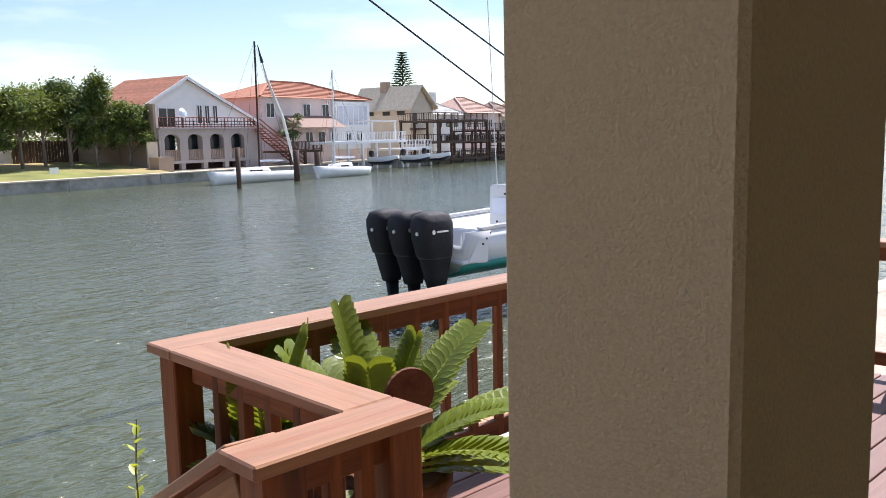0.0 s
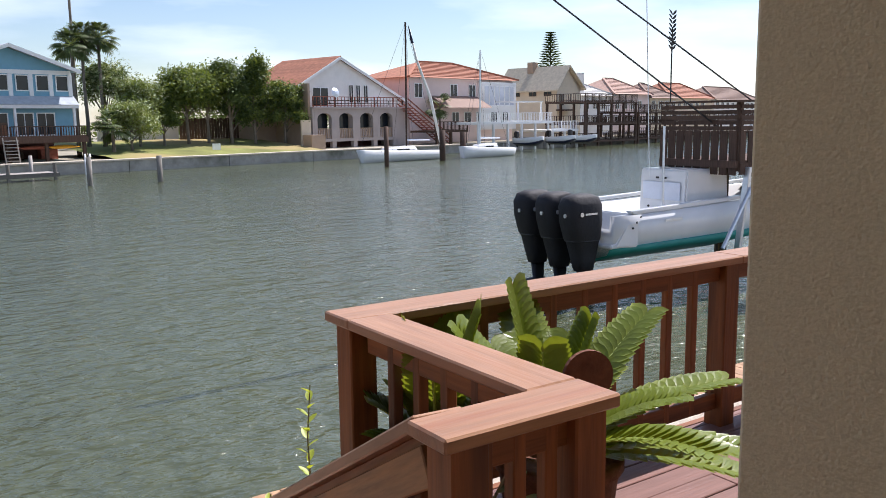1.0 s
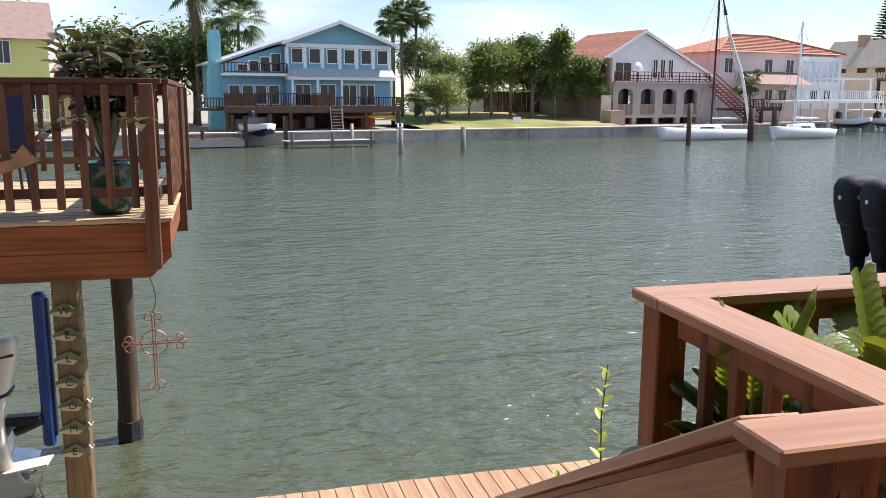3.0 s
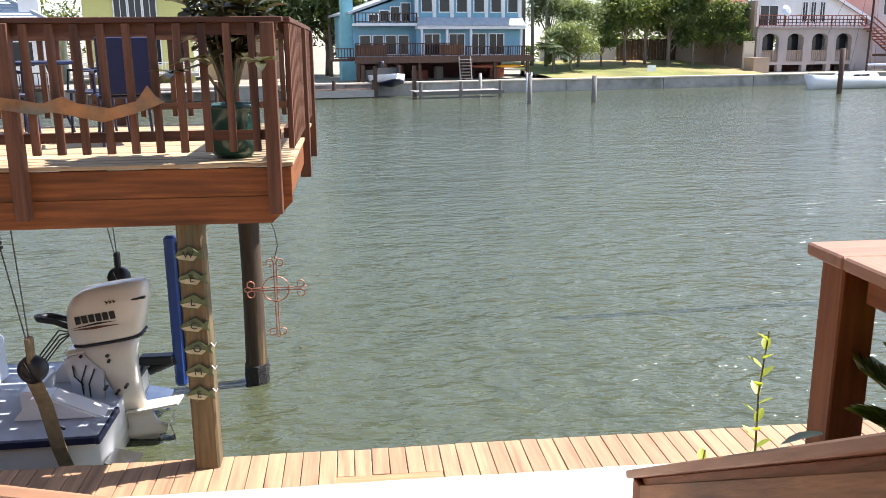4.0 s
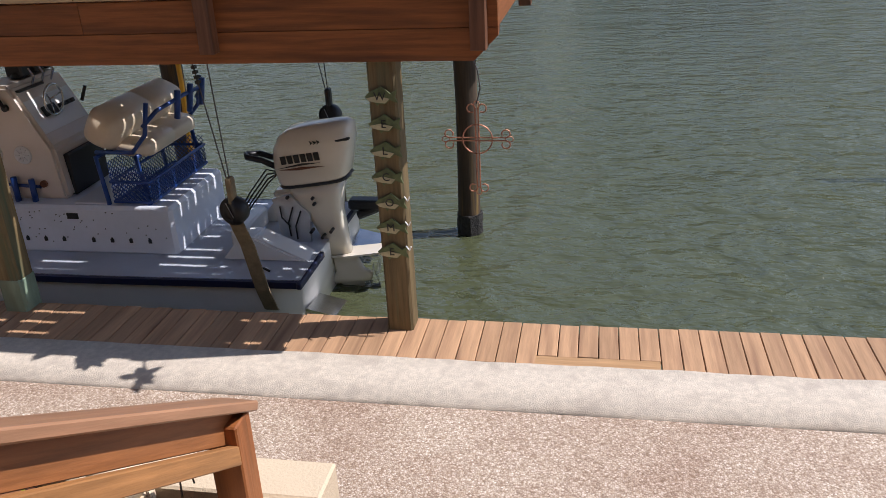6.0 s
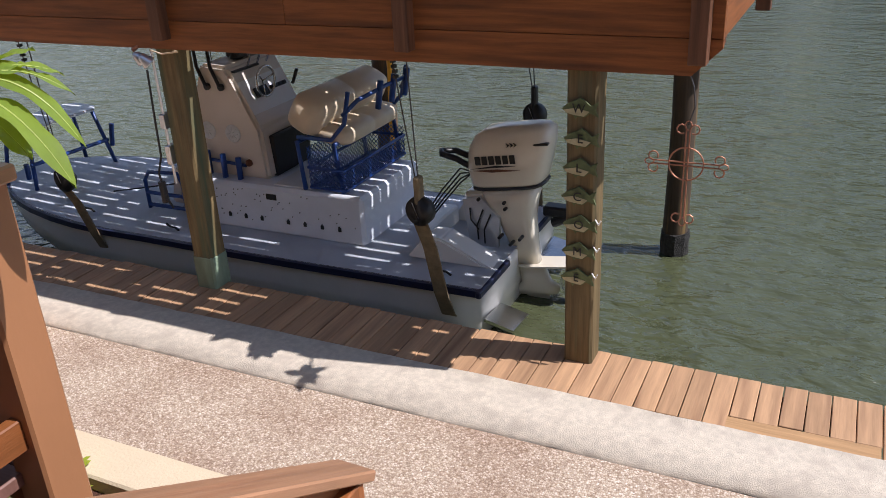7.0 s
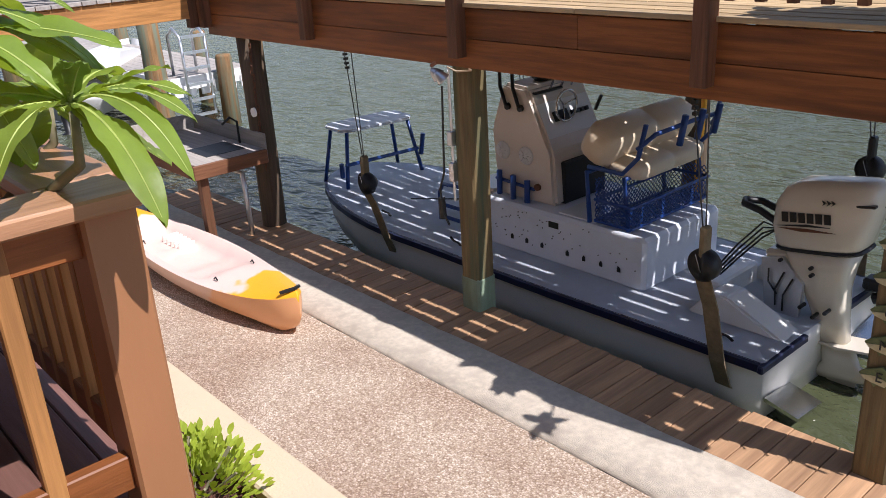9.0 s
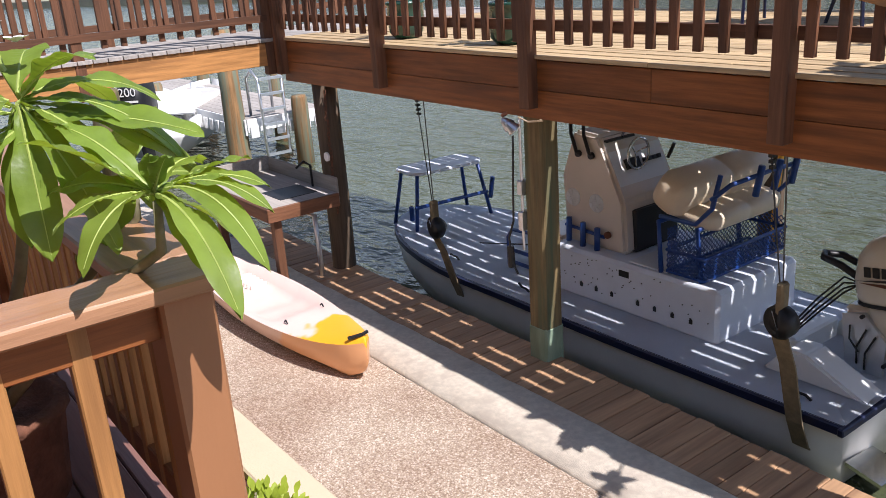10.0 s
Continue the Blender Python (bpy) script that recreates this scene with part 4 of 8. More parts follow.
lattice(bm, (-4.06, 9.12, 0.46), (0.40, 0, 0), (0, 0, 0.30), 8, 6)
lattice(bm, (-4.06, 7.90, 0.46), (0.40, 0, 0), (0, 1.22, 0), 8, 24)
for a, b in (((-4.06, 7.90), (-3.66, 7.90)), ((-3.66, 7.90), (-3.66, 9.12)), ((-3.66, 9.12), (-4.06, 9.12)), ((-4.06, 9.12), (-4.06, 7.90))):
    bar((*a, 0.46), (*b, 0.46), 0.022, 0.022, bm=bm)
part("wire_mesh", bm, BLUE, bk)
# seat in front of the console
fs = part("front_seat", prism([(-6.05, 0.0), (-5.55, 0.0), (-5.52, 0.42), (-5.95, 0.42)], 1, 8.05, 8.75, bevel=0.03), CONS, boat, "cream cooler seat ahead of the console")
part("rack_tube", tube([(-6.22, 7.9, -0.02), (-6.22, 7.9, 0.30), (-6.15, 7.9, 0.40), (-5.75, 7.9, 0.42), (-5.70, 7.9, 0.30), (-5.70, 7.9, 0.0)], 0.022, 8), BLUE, fs, smooth=True)
part("rack_tube", tube([(-6.22, 7.9, 0.16), (-5.70, 7.9, 0.16)], 0.022, 8), BLUE, fs)
part("rack_tube", tube([(-6.22, 7.9, 0.02), (-5.70, 7.9, 0.02)], 0.022, 8), BLUE, fs)
part("rod", tube([(-6.75, 7.92, 0.10), (-5.8, 7.9, 0.30)], 0.008, 6), BLACK, fs)
# raised casting stand at the bow
st = part("casting_stand", prism([(-8.46, 8.0), (-8.36, 7.90), (-8.02, 7.86), (-7.90, 7.98), (-7.82, 8.84), (-7.94, 8.96), (-8.30, 9.0), (-8.40, 8.9)], 2, 0.70, 0.735, bevel=0.008), DECKG, boat, "white casting platform on blue legs")
for a, b in (((-8.35, 7.98), (-8.42, 7.86)), ((-7.98, 7.96), (-7.90, 7.84)), ((-8.30, 8.90), (-8.36, 9.02)), ((-7.90, 8.86), (-7.80, 8.98))):
    part("leg", tube([(*a, 0.71), (*b, 0.0)], 0.024, 8), BLUE, st, smooth=True)
part("brace", tube([(-7.92, 7.86, 0.30), (-7.83, 8.96, 0.30)], 0.024, 8), BLUE, st)
part("rod_holder", tube([(-7.80, 8.98, 0.22), (-7.76, 9.0, 0.50)], 0.03, 8), BLUE, st)
part("rod_holder", tube([(-7.93, 7.80, 0.16), (-7.90, 7.78, 0.34)], 0.03, 8), BLUE, st)
for x, y in ((-6.85, 7.62), (-5.6, 7.55), (-2.5, 7.55)):
    bm = tube([(x - 0.08, y, 0.0), (x - 0.03, y, 0.03 + sheer(x) + 0.02), (x + 0.03, y, 0.03 + sheer(x) + 0.02), (x + 0.08, y, sheer(x) + 0.02)], 0.012, 6)
    part("cleat", bm, BLACK, boat)

# outboard motor
eng = thing("outboard_motor", "pearl-white outboard motor with black lettering band", "outboard motor", (-2.1, CY, -0.5))


def sect(z, x0, x1, w, k=0.5, n=20):
    cx, hx = (x0 + x1) / 2, (x1 - x0) / 2
    return [(cx + hx * math.copysign(abs(math.cos(a)) ** k, math.cos(a)), CY + w * math.copysign(abs(math.sin(a)) ** k, math.sin(a)), z) for a in [i * math.tau / n for i in range(n)]]


def tilted(bm, deg=-8):
    bmesh.ops.translate(bm, verts=bm.verts, vec=(0.05, 0, -0.16))
    bmesh.ops.rotate(bm, verts=bm.verts, cent=(-2.25, CY, 0.3), matrix=Matrix.Rotation(radians(deg), 3, "Y"))
    return bm


cow = part("cowling", tilted(loft([sect(0.70, -2.50, -1.86, 0.19), sect(0.74, -2.53, -1.82, 0.215), sect(0.90, -2.54, -1.76, 0.225), sect(1.08, -2.50, -1.70, 0.215), sect(1.19, -2.42, -1.69, 0.19), sect(1.235, -2.33, -1.74, 0.15), sect(1.25, -2.2, -1.85, 0.08)])), PEARL, eng, "pearl-white cowling", True)
part("seam", tilted(loft([sect(0.685, -2.52, -1.83, 0.205), sect(0.70, -2.53, -1.82, 0.212), sect(0.715, -2.52, -1.83, 0.205)])), BLACK, eng)
part("mid_section", tilted(loft([sect(0.69, -2.46, -1.88, 0.185), sect(0.52, -2.42, -1.95, 0.16), sect(0.35, -2.34, -1.99, 0.12), sect(0.10, -2.27, -2.0, 0.085), sect(-0.10, -2.24, -2.0, 0.07)])), PEARL, eng, "", True)
part("anti_vent_plate", tilted(prism([(-2.30, CY - 0.06), (-2.05, CY - 0.13), (-1.66, CY - 0.12), (-1.64, CY + 0.12), (-2.05, CY + 0.13), (-2.30, CY + 0.06)], 2, -0.12, -0.10)), PEARL, eng)
part("gearcase", tilted(loft([sect(-0.11, -2.22, -1.98, 0.05), sect(-0.3, -2.22, -1.92, 0.045), sect(-0.36, -2.30, -1.84, 0.075), sect(-0.42, -2.28, -1.86, 0.06), sect(-0.44, -2.2, -1.95, 0.02), sect(-0.62, -2.12, -1.98, 0.012)])), PEARL, eng, "", True)
bm = bmesh.new()
for k in range(3):
    a = k * math.tau / 3 + 0.4
    leaf(bm, (-1.82, CY, -0.36), (0.15, math.cos(a), math.sin(a)), (1, 0.3, 0), 0.19, 0.15, 0.0, 0.1)
part("propeller", tilted(bm), STEEL, eng, "stainless propeller", True)
part("bracket", tilted(box(-2.62, -2.40, CY - 0.13, CY + 0.13, 0.05, 0.66, 0.03)), PEARL, eng)
part("bracket_side", tilted(prism([(-2.62, 0.10), (-2.36, -0.02), (-2.28, 0.40), (-2.44, 0.62), (-2.62, 0.60)], 1, CY - 0.17, CY - 0.13)), GALV, eng, "bare metal clamp bracket")
for a in ((-2.42, 0.5, -2.52, 0.2), (-2.35, 0.45, -2.46, 0.16), (-2.55, 0.52, -2.5, 0.3)):
    part("hose", tilted(tube([(a[0], CY - 0.19, a[1]), ((a[0] + a[2]) / 2 - 0.03, CY - 0.20, (a[1] + a[3]) / 2), (a[2], CY - 0.18, a[3])], 0.008, 6)), BLACK, eng)
for j, dz in enumerate((0, 0.05, 0.1, 0.14)):
    part("cable", tube([(-2.48, CY - 0.05, 0.62 + dz * 0.3), (-2.62, CY - 0.12, 0.68 - dz), (-2.80, CY - 0.16, 0.46 - dz), (-2.93, CY - 0.2, 0.26 - dz * 0.8)], 0.008, 6), BLACK, eng, smooth=True)
part("steering_hose", tube([(-2.50, CY - 0.12, 0.70), (-2.64, CY - 0.15, 0.78), (-2.80, CY - 0.12, 0.80), (-2.86, CY - 0.0, 0.79), (-2.76, CY + 0.1, 0.77), (-2.56, CY + 0.08, 0.72)], 0.03, 8), BLACK, eng, "thick black hose", True)
for i in range(6):
    w = 0.052
    x = -2.40 + i * 0.067
    bm = box(x, x + w, CY - 0.231, CY - 0.224, 0.94, 1.02, 0.002)
    part("brand_bar", tilted(bm), LETTER, eng)
part("stripe", tilted(prism([(-2.46, 0.905), (-2.02, 0.915), (-2.2, 0.93)], 1, CY - 0.232, CY - 0.224)), LETTER, eng)
part("stripe", tilted(prism([(-2.44, 0.89), (-2.25, 0.868), (-1.98, 0.875), (-2.2, 0.895)], 1, CY - 0.231, CY - 0.224)), RUST, eng)
for i in range(3):
    x = -2.08 + i * 0.035
    part("chevron", tilted(prism([(x, 1.085), (x + 0.03, 1.105), (x, 1.125), (x + 0.012, 1.105)], 1, CY - 0.222, CY - 0.205)), LETTER, eng)
for x, z in ((-2.2, 0.56), (-2.2, 0.50), (-2.45, 0.60), (-2.3, 0.22), (-2.2, 0.15), (-2.1, 0.2)):
    part("bolt_cap", tilted(tube([(x, CY - 0.20, z), (x, CY - 0.15 * (0.6 + z * 0.6), z)], 0.016, 10)), BLACK, eng)
part("vent_slot", tilted(box(-1.84, -1.70, CY - 0.20, CY - 0.15, 1.08, 1.10, 0.004)), BLACK, eng)

# anchor pole on the stern
ap = thing("anchor_pole", "blue upright shallow-water anchor pole on the stern", "anchor pole", (-1.66, 9.15, -0.3))
part("pole_case", box(-1.73, -1.60, 9.09, 9.21, -0.32, 1.42, 0.03), BLUE, ap)
part("pole_face", box(-1.595, -1.575, 9.11, 9.19, -0.2, 1.35, 0.005), NAVY, ap)
part("bracket", box(-2.1, -1.72, 9.06, 9.22, -0.05, 0.06, 0.02), BLACK, ap)
part("actuator", tube([(-2.0, 9.1, -0.12), (-1.7, 9.12, 0.0)], 0.05, 10), BLACK, ap)

# slings, blocks and hoist cables
for x, y, zb in ((-2.50, 7.19, 0.68), (-6.55, 7.16, 0.52), (-2.35, 9.55, 0.86), (-6.5, 9.6, 0.6)):
    near = y < 8
    sl = thing("boat_sling", "webbing boat-lift sling on a black pulley block", "boat sling", (x, y, -0.5), "boat slings")
    s_ = 1 if near else -1
    xo = 0.10 if near else 0.05
    strap = []
    bm = bmesh.new()
    pts = [(x, y, zb - 0.1), (x + xo * 0.5, y + s_ * 0.05, zb * 0.5), (x + xo, CY - s_ * 1.08, -0.12), (x + xo + 0.02, CY - s_ * 1.0, -0.35), (x + xo + 0.02, CY - s_ * 0.75, -0.56), (x + xo, CY, -0.60)]
    w = 0.065
    prev = None
    for p in pts:
        row = [bm.verts.new((p[0] - w, p[1], p[2])), bm.verts.new((p[0] + w, p[1], p[2])), bm.verts.new((p[0] + w, p[1] - s_ * 0.012, p[2] - 0.006)), bm.verts.new((p[0] - w, p[1] - s_ * 0.012, p[2] - 0.006))]
        if prev:
            for k in range(4):
                bm.faces.new((prev[k], prev[(k + 1) % 4], row[(k + 1) % 4], row[k]))
        prev = row
    part("strap", bm, SLING, sl, "grey-brown webbing strap")
    part("pulley", tube([(x - 0.005, y - 0.035, zb), (x, y - 0.03, zb), (x, y + 0.03, zb), (x - 0.005, y + 0.035, zb)], [0.10, 0.125, 0.125, 0.10], 22), BLACK, sl, "black pulley", True)
    part("block", box(x - 0.03, x + 0.03, y - 0.045, y + 0.045, zb + 0.06, zb + 0.30, 0.015), SLING if near else BLACK, sl, "dull metal block")
    part("marking", tube([(x - 0.05, y - 0.04, zb + 0.08), (x, y - 0.042, zb - 0.05), (x + 0.05, y - 0.04, zb + 0.09)], 0.004, 5), GALV, sl)
    for dx in (-0.1, 0.0):
        part("wire", tube([(x + dx * 0.25, y, zb + 0.28), (x - 0.03 + dx * 1.4, y - 0.02, 2.10)], 0.006, 5), WIRE, sl)
    if near:
        for k in range(5):
            f = 0.72 + 0.035 * k
            z = zb + 0.28 + (1.82 - zb) * f
            part("cable_clip", box(x - 0.03 - 0.14 * f - 0.016, x - 0.03 - 0.14 * f + 0.016, y - 0.03, y + 0.01, z - 0.012, z + 0.012), BLACK, sl)

# ---- kayak on the patio ----
kay = thing("kayak", "pink-white and yellow sit-on-top kayak lying on the patio", "kayak", (-6.7, 5.22, 0))
KL, KY = 3.55, 5.22
NS = 37
hullr, deckr = [], []
for i in range(NS):
    f = i / (NS - 1)
    x = -4.93 - KL * f
    s_ = math.sin(math.pi * min(1, max(0, f))) ** 0.55 if 0 < f < 1 else 0.0
    hw = 0.375 * max(0.05, s_)
    e = abs(2 * f - 1)
    zt = 0.27 + 0.10 * e ** 4
    zb = 0.0 + 0.16 * max(0, (e - 0.86) / 0.14) ** 2
    hullr.append([(x, KY - hw, zt), (x, KY - hw * 0.97, zt - 0.06), (x, KY - hw * 0.82, zb + 0.09), (x, KY - hw * 0.45, zb + 0.015), (x, KY, zb), (x, KY + hw * 0.45, zb + 0.015), (x, KY + hw * 0.82, zb + 0.09), (x, KY + hw * 0.97, zt - 0.06), (x, KY + hw, zt)])
    row = []
    for t in (-1, -0.85, -0.7, -0.5, -0.25, 0, 0.25, 0.5, 0.7, 0.85, 1):
        z = zt + 0.05 * (1 - t * t)
        if 0.30 < f < 0.86 and abs(t) < 0.72:
            q = min(1, (f - 0.30) / 0.08, (0.86 - f) / 0.05) * min(1, (0.80 - abs(t)) / 0.16)
            z -= 0.15 * max(0, q) * (1.0 if f > 0.45 else 0.75)
            if 0.62 < f < 0.66 and abs(t) < 0.6:
                z += 0.03
        row.append((x, KY + hw * t, z))
    deckr.append(row)
def sheet(rows, name, material, lab, pick=None):
    bm = bmesh.new()
    vs = [[bm.verts.new(p) for p in r_] for r_ in rows]
    for i, (A, B) in enumerate(zip(vs, vs[1:])):
        for k in range(len(A) - 1):
            f_ = bm.faces.new((A[k], A[k + 1], B[k + 1], B[k]))
            if pick:
                f_.material_index = pick(i / (NS - 1), k)
    me_ob = part(name, bm, material, kay, lab, True)
    return me_ob
for rows_ in (hullr, deckr):
    for end, x in ((0, -4.915), (NS - 1, -4.93 - KL - 0.015)):
        rows_.insert(0 if end == 0 else len(rows_), [(x, KY + (p[1] - KY) * 0.02, 0.5 * p[2] + 0.5 * 0.27) for p in rows_[0 if end == 0 else -1]])
sheet(hullr, "hull", KHULL, "pinkish-orange hull")
sheet(deckr, "deck", KDECK, "pink-white deck with yellow ends")
for x in (-4.98, -8.42):
    part("handle", tube([(x - 0.06, KY - 0.09, 0.40), (x + 0.015, KY, 0.43), (x - 0.06, KY + 0.09, 0.40)], 0.016, 6), BLACK, kay, "black carry handle")
for i in range(5):
    part("foot_rib", box(-7.55 + i * 0.09, -7.51 + i * 0.09, KY + 0.02, KY + 0.2, 0.15, 0.24, 0.012), PINKP, kay)
for x, y in ((-5.9, KY - 0.22), (-6.0, KY + 0.2), (-7.3, KY - 0.26)):
    part("pad_eye", tube([(x - 0.03, y, 0.31), (x, y, 0.335), (x + 0.03, y, 0.31)], 0.007, 5), BLACK, kay)

# ---- fish cleaning table on the end of the slip ----
ft = thing("fish_table", "grey-topped fish-cleaning table with a brown rim and tap", "table", (-7.9, 6.1, 0))
part("tabletop", box(-8.95, -7.28, 5.62, 6.42, 0.90, 0.94, 0.006), GREYW, ft)
part("rim", box(-8.97, -7.25, 5.57, 5.615, 0.80, 0.94, 0.006), BROWN[0], ft)
part("rim", box(-7.275, -7.24, 5.57, 6.42, 0.80, 0.945, 0.006), BROWN[1], ft)
part("backsplash", box(-8.93, -7.30, 6.425, 6.455, 0.80, 1.10, 0.006), GREYW, ft)
part("backsplash", box(-8.98, -8.95, 5.62, 6.455, 0.80, 1.10, 0.006), GREYW, ft)
part("sink", box(-7.95, -7.5, 5.85, 6.3, 0.93, 0.945), BLACK, ft)
part("tap", tube([(-7.75, 6.38, 0.94), (-7.75, 6.38, 1.18), (-7.75, 6.3, 1.24), (-7.75, 6.2, 1.18)], 0.014, 8), BLACK, ft, smooth=True)
for x, y in ((-8.85, 5.7), (-7.36, 5.7), (-8.85, 6.38)):
    part("leg", box(x - 0.045, x + 0.045, y - 0.045, y + 0.045, 0, 0.9, 0.004), BROWN[2], ft)
part("drain_pipe", tube([(-7.7, 6.1, 0.9), (-7.7, 6.1, 0.74), (-7.45, 6.2, 0.70), (-7.42, 6.2, 0.0)], 0.028, 8), GALV, ft, "grey drain pipe", True)

# ---- plaques, cross, chain, lamps on the posts ----
for i, ch in enumerate("WELCOME"):
    z = 1.835 - i * 0.1935
    x, y = -0.945 + 0.006 * ((i * 5) % 3), 6.452
    pl = thing("fish_plaque", "green and pale wooden fish plaque with a black letter", "sign", (x, 6.46, z), "welcome plaques")
    W, Hh = 0.118, 0.055
    out = [(-W, 0.0), (-W * 0.72, 0.030), (-W * 0.2, 0.058), (0.0, 0.072), (W * 0.30, 0.048), (W * 0.55, 0.022), (W * 0.95, 0.05), (W * 0.82, 0.0), (W * 0.98, -0.045), (W * 0.5, -0.022), (W * 0.25, -0.05), (-0.02, -0.048), (-W * 0.25, -0.065), (-W * 0.4, -0.04), (-W * 0.78, -0.028)]
    part("fish", prism([(x + u, z + v) for u, v in out], 1, y - 0.006, y + 0.010, bevel=0.002), SIGNG, pl, "green fish shape")
    part("belly", prism([(x - W * 0.9, z - 0.008), (x - 0.03, z + 0.008), (x + W * 0.5, z - 0.012), (x + W * 0.22, z - 0.044), (x - W * 0.4, z - 0.036), (x - W * 0.75, z - 0.026)], 1, y - 0.010, y - 0.0065), SIGNP, pl, "pale belly")
    text(ch, 0.082, pose(x - 0.008, y - 0.012, z + 0.003, 90, 0, 0), LETTER, pl, label="black letter")
    if i > 3:
        part("hook", tube([(x + 0.1, y, z + 0.05), (x + 0.13, y - 0.03, z + 0.03), (x + 0.145, y - 0.03, z + 0.06)], 0.005, 5), WHITE, pl)
cx, cy, cz = -0.31, 6.58, 1.50
cr_ = thing("hanging_cross", "scrolled copper-wire cross hanging from the deck beam", "ornament", (cx, cy, cz - 0.4))
part("ring", tube([(cx + 0.105 * math.cos(a * math.tau / 28), cy, cz + 0.105 * math.sin(a * math.tau / 28)) for a in range(28)], 0.005, 6, closed=True), COPPER, cr_)
for a, L_ in ((0, 0.20), (90, 0.22), (180, 0.20), (270, 0.36)):
    d = Vector((math.cos(radians(a)), 0, math.sin(radians(a))))
    n_ = Vector((-d.z, 0, d.x))
    o = Vector((cx, cy, cz))
    bm = bmesh.new()
    for s_ in (-0.011, 0.011):
        tube([o + n_ * s_, o + d * L_ + n_ * s_], 0.005, 6, bm)
    for s_ in (-1, 1):
        tube([o + d * L_ + n_ * (s_ * (0.01 + 0.035 * (1 - math.cos(k * 0.75)) / 1.2)) + d * (0.03 * math.sin(k * 0.75)) for k in range(8)], 0.005, 6, bm)
    tube([o + d * L_ + d * (0.018 + 0.022 * math.cos(k * math.tau / 10)) * 1.3 + n_ * 0.02 * math.sin(k * math.tau / 10) for k in range(10)], 0.004, 5, bm, closed=True)
    part("arm", bm, COPPER, cr_)
part("hanger", tube([(cx, cy, cz + 0.25), (cx + 0.03, cy, cz + 0.36), (cx + 0.015, cy, cz + 0.48), (cx - 0.03, cy, cz + 0.60)], 0.005, 5), WIRE, cr_)

# cable box, flood lamps and rope on the green-footed post
pb = thing("flood_lamp", "pair of small flood lamps with loose cable on the post", "lamp", (-4.4, 6.45, 1.9), "")
for dx, dy, s_ in ((-0.22, -0.10, 1), (-0.10, -0.16, 0.9)):
    bm = lathe([(0.015, 0.0), (0.03, 0.02), (0.055, 0.08), (0.058, 0.09)], (0, 0, 0), 14)
    bmesh.ops.transform(bm, matrix=pose(-4.27 + dx, 6.50 + dy, 2.04, 180 + 35 * s_, -30, 0), verts=bm.verts)
    part("lamp_head", bm, GALV, pb, smooth=True)
part("bracket", tube([(-4.37, 6.5, 2.10), (-4.42, 6.45, 2.12), (-4.5, 6.41, 2.06)], 0.016, 6), COPPER, pb)
part("rope", tube([(-4.40, 6.49, 2.05), (-4.27, 6.47, 2.03), (-4.12, 6.48, 2.05), (-4.34, 6.6, 2.06)], 0.007, 6), VINYL, pb)
jb = thing("junction_box", "grey electrical boxes and hanging cable on the post", "switch box", (-4.40, 6.5, 1.0))
for z, h in ((1.42, 0.12), (1.12, 0.16)):
    part("box", box(-4.43, -4.375, 6.47, 6.58, z, z + h, 0.006), GALV, jb)
part("conduit", tube([(-4.40, 6.50, 2.05), (-4.40, 6.50, 0.95)], 0.012, 6), GALV, jb)
part("cable", tube([(-4.45, 6.47, 1.9), (-4.46, 6.46, 1.5), (-4.46, 6.45, 1.2), (-4.50, 6.43, 1.05), (-4.46, 6.42, 0.85), (-4.42, 6.44, 0.75)], 0.009, 6), BLACK, jb)
part("plug", tube([(-4.49, 6.43, 0.98), (-4.48, 6.43, 0.80)], 0.03, 8), BLACK, jb)
ch = thing("hanging_chain", "rusty chain and pale disc hanging on the piling", "chain", (-7.4, 6.5, 0.7))
bm = bmesh.new()
for k in range(30):
    z = 2.0 - k * 0.045
    o = Vector((-7.40 + 0.006 * (k % 2), 6.47 - 0.003 * k % 0.02, z))
    ax = Vector((1, 0, 0)) if k % 2 else Vector((0, 1, 0))
    tube([o + ax * (0.014 * math.cos(a * math.tau / 8)) + Vector((0, 0, 0.03 * math.sin(a * math.tau / 8))) for a in range(8)], 0.004, 5, bm, closed=True)
part("links", bm, RUST, ch)
part("disc", tube([(-7.40, 6.42, 1.32), (-7.40, 6.40, 1.32)], 0.05, 14), GELW, ch, "pale disc")
rp = thing("mooring_rope", "yellow rope hanging on the rear piling", "rope", (-4.1, 9.66, 0.2))
part("rope", tube([(-4.10, 9.68, 2.0), (-4.08, 9.66, 1.2), (-4.12, 9.67, 0.5), (-4.09, 9.66, -0.1)], 0.03, 8), YELLOW, rp)

# ---- plants on the terrace and in the planters ----
random.seed(21)


def spray(bm_l, bm_v, origin, n, length, width, droop, tilt0, tilt1, az0=0.0, jitter=0.3, seg=7):
    """A whorl of long leaves round a shoot tip; the midribs go to bm_v."""
    o = Vector(origin)
    for i in range(n):
        az = az0 + i * 2.399 + random.uniform(-jitter, jitter)
        el = tilt0 + (tilt1 - tilt0) * i / max(1, n - 1) + random.uniform(-0.1, 0.1)
        d = Vector((math.cos(az) * math.cos(el), math.sin(az) * math.cos(el), math.sin(el)))
        L_ = length * random.uniform(0.8, 1.12)
        mid = leaf(bm_l, o + d * 0.03, d, Vector((0, 0, 1)) if abs(d.z) < 0.9 else Vector((1, 0, 0)), L_, width * random.uniform(0.85, 1.1), droop * random.uniform(0.8, 1.3), 0.10, seg)
        up_ = Vector((0, 0, 0.003))
        tube([v.co + up_ for v in mid[:-1]], [0.006 * (1 - 0.8 * k / seg) for k in range(seg)], 5, bm_v)


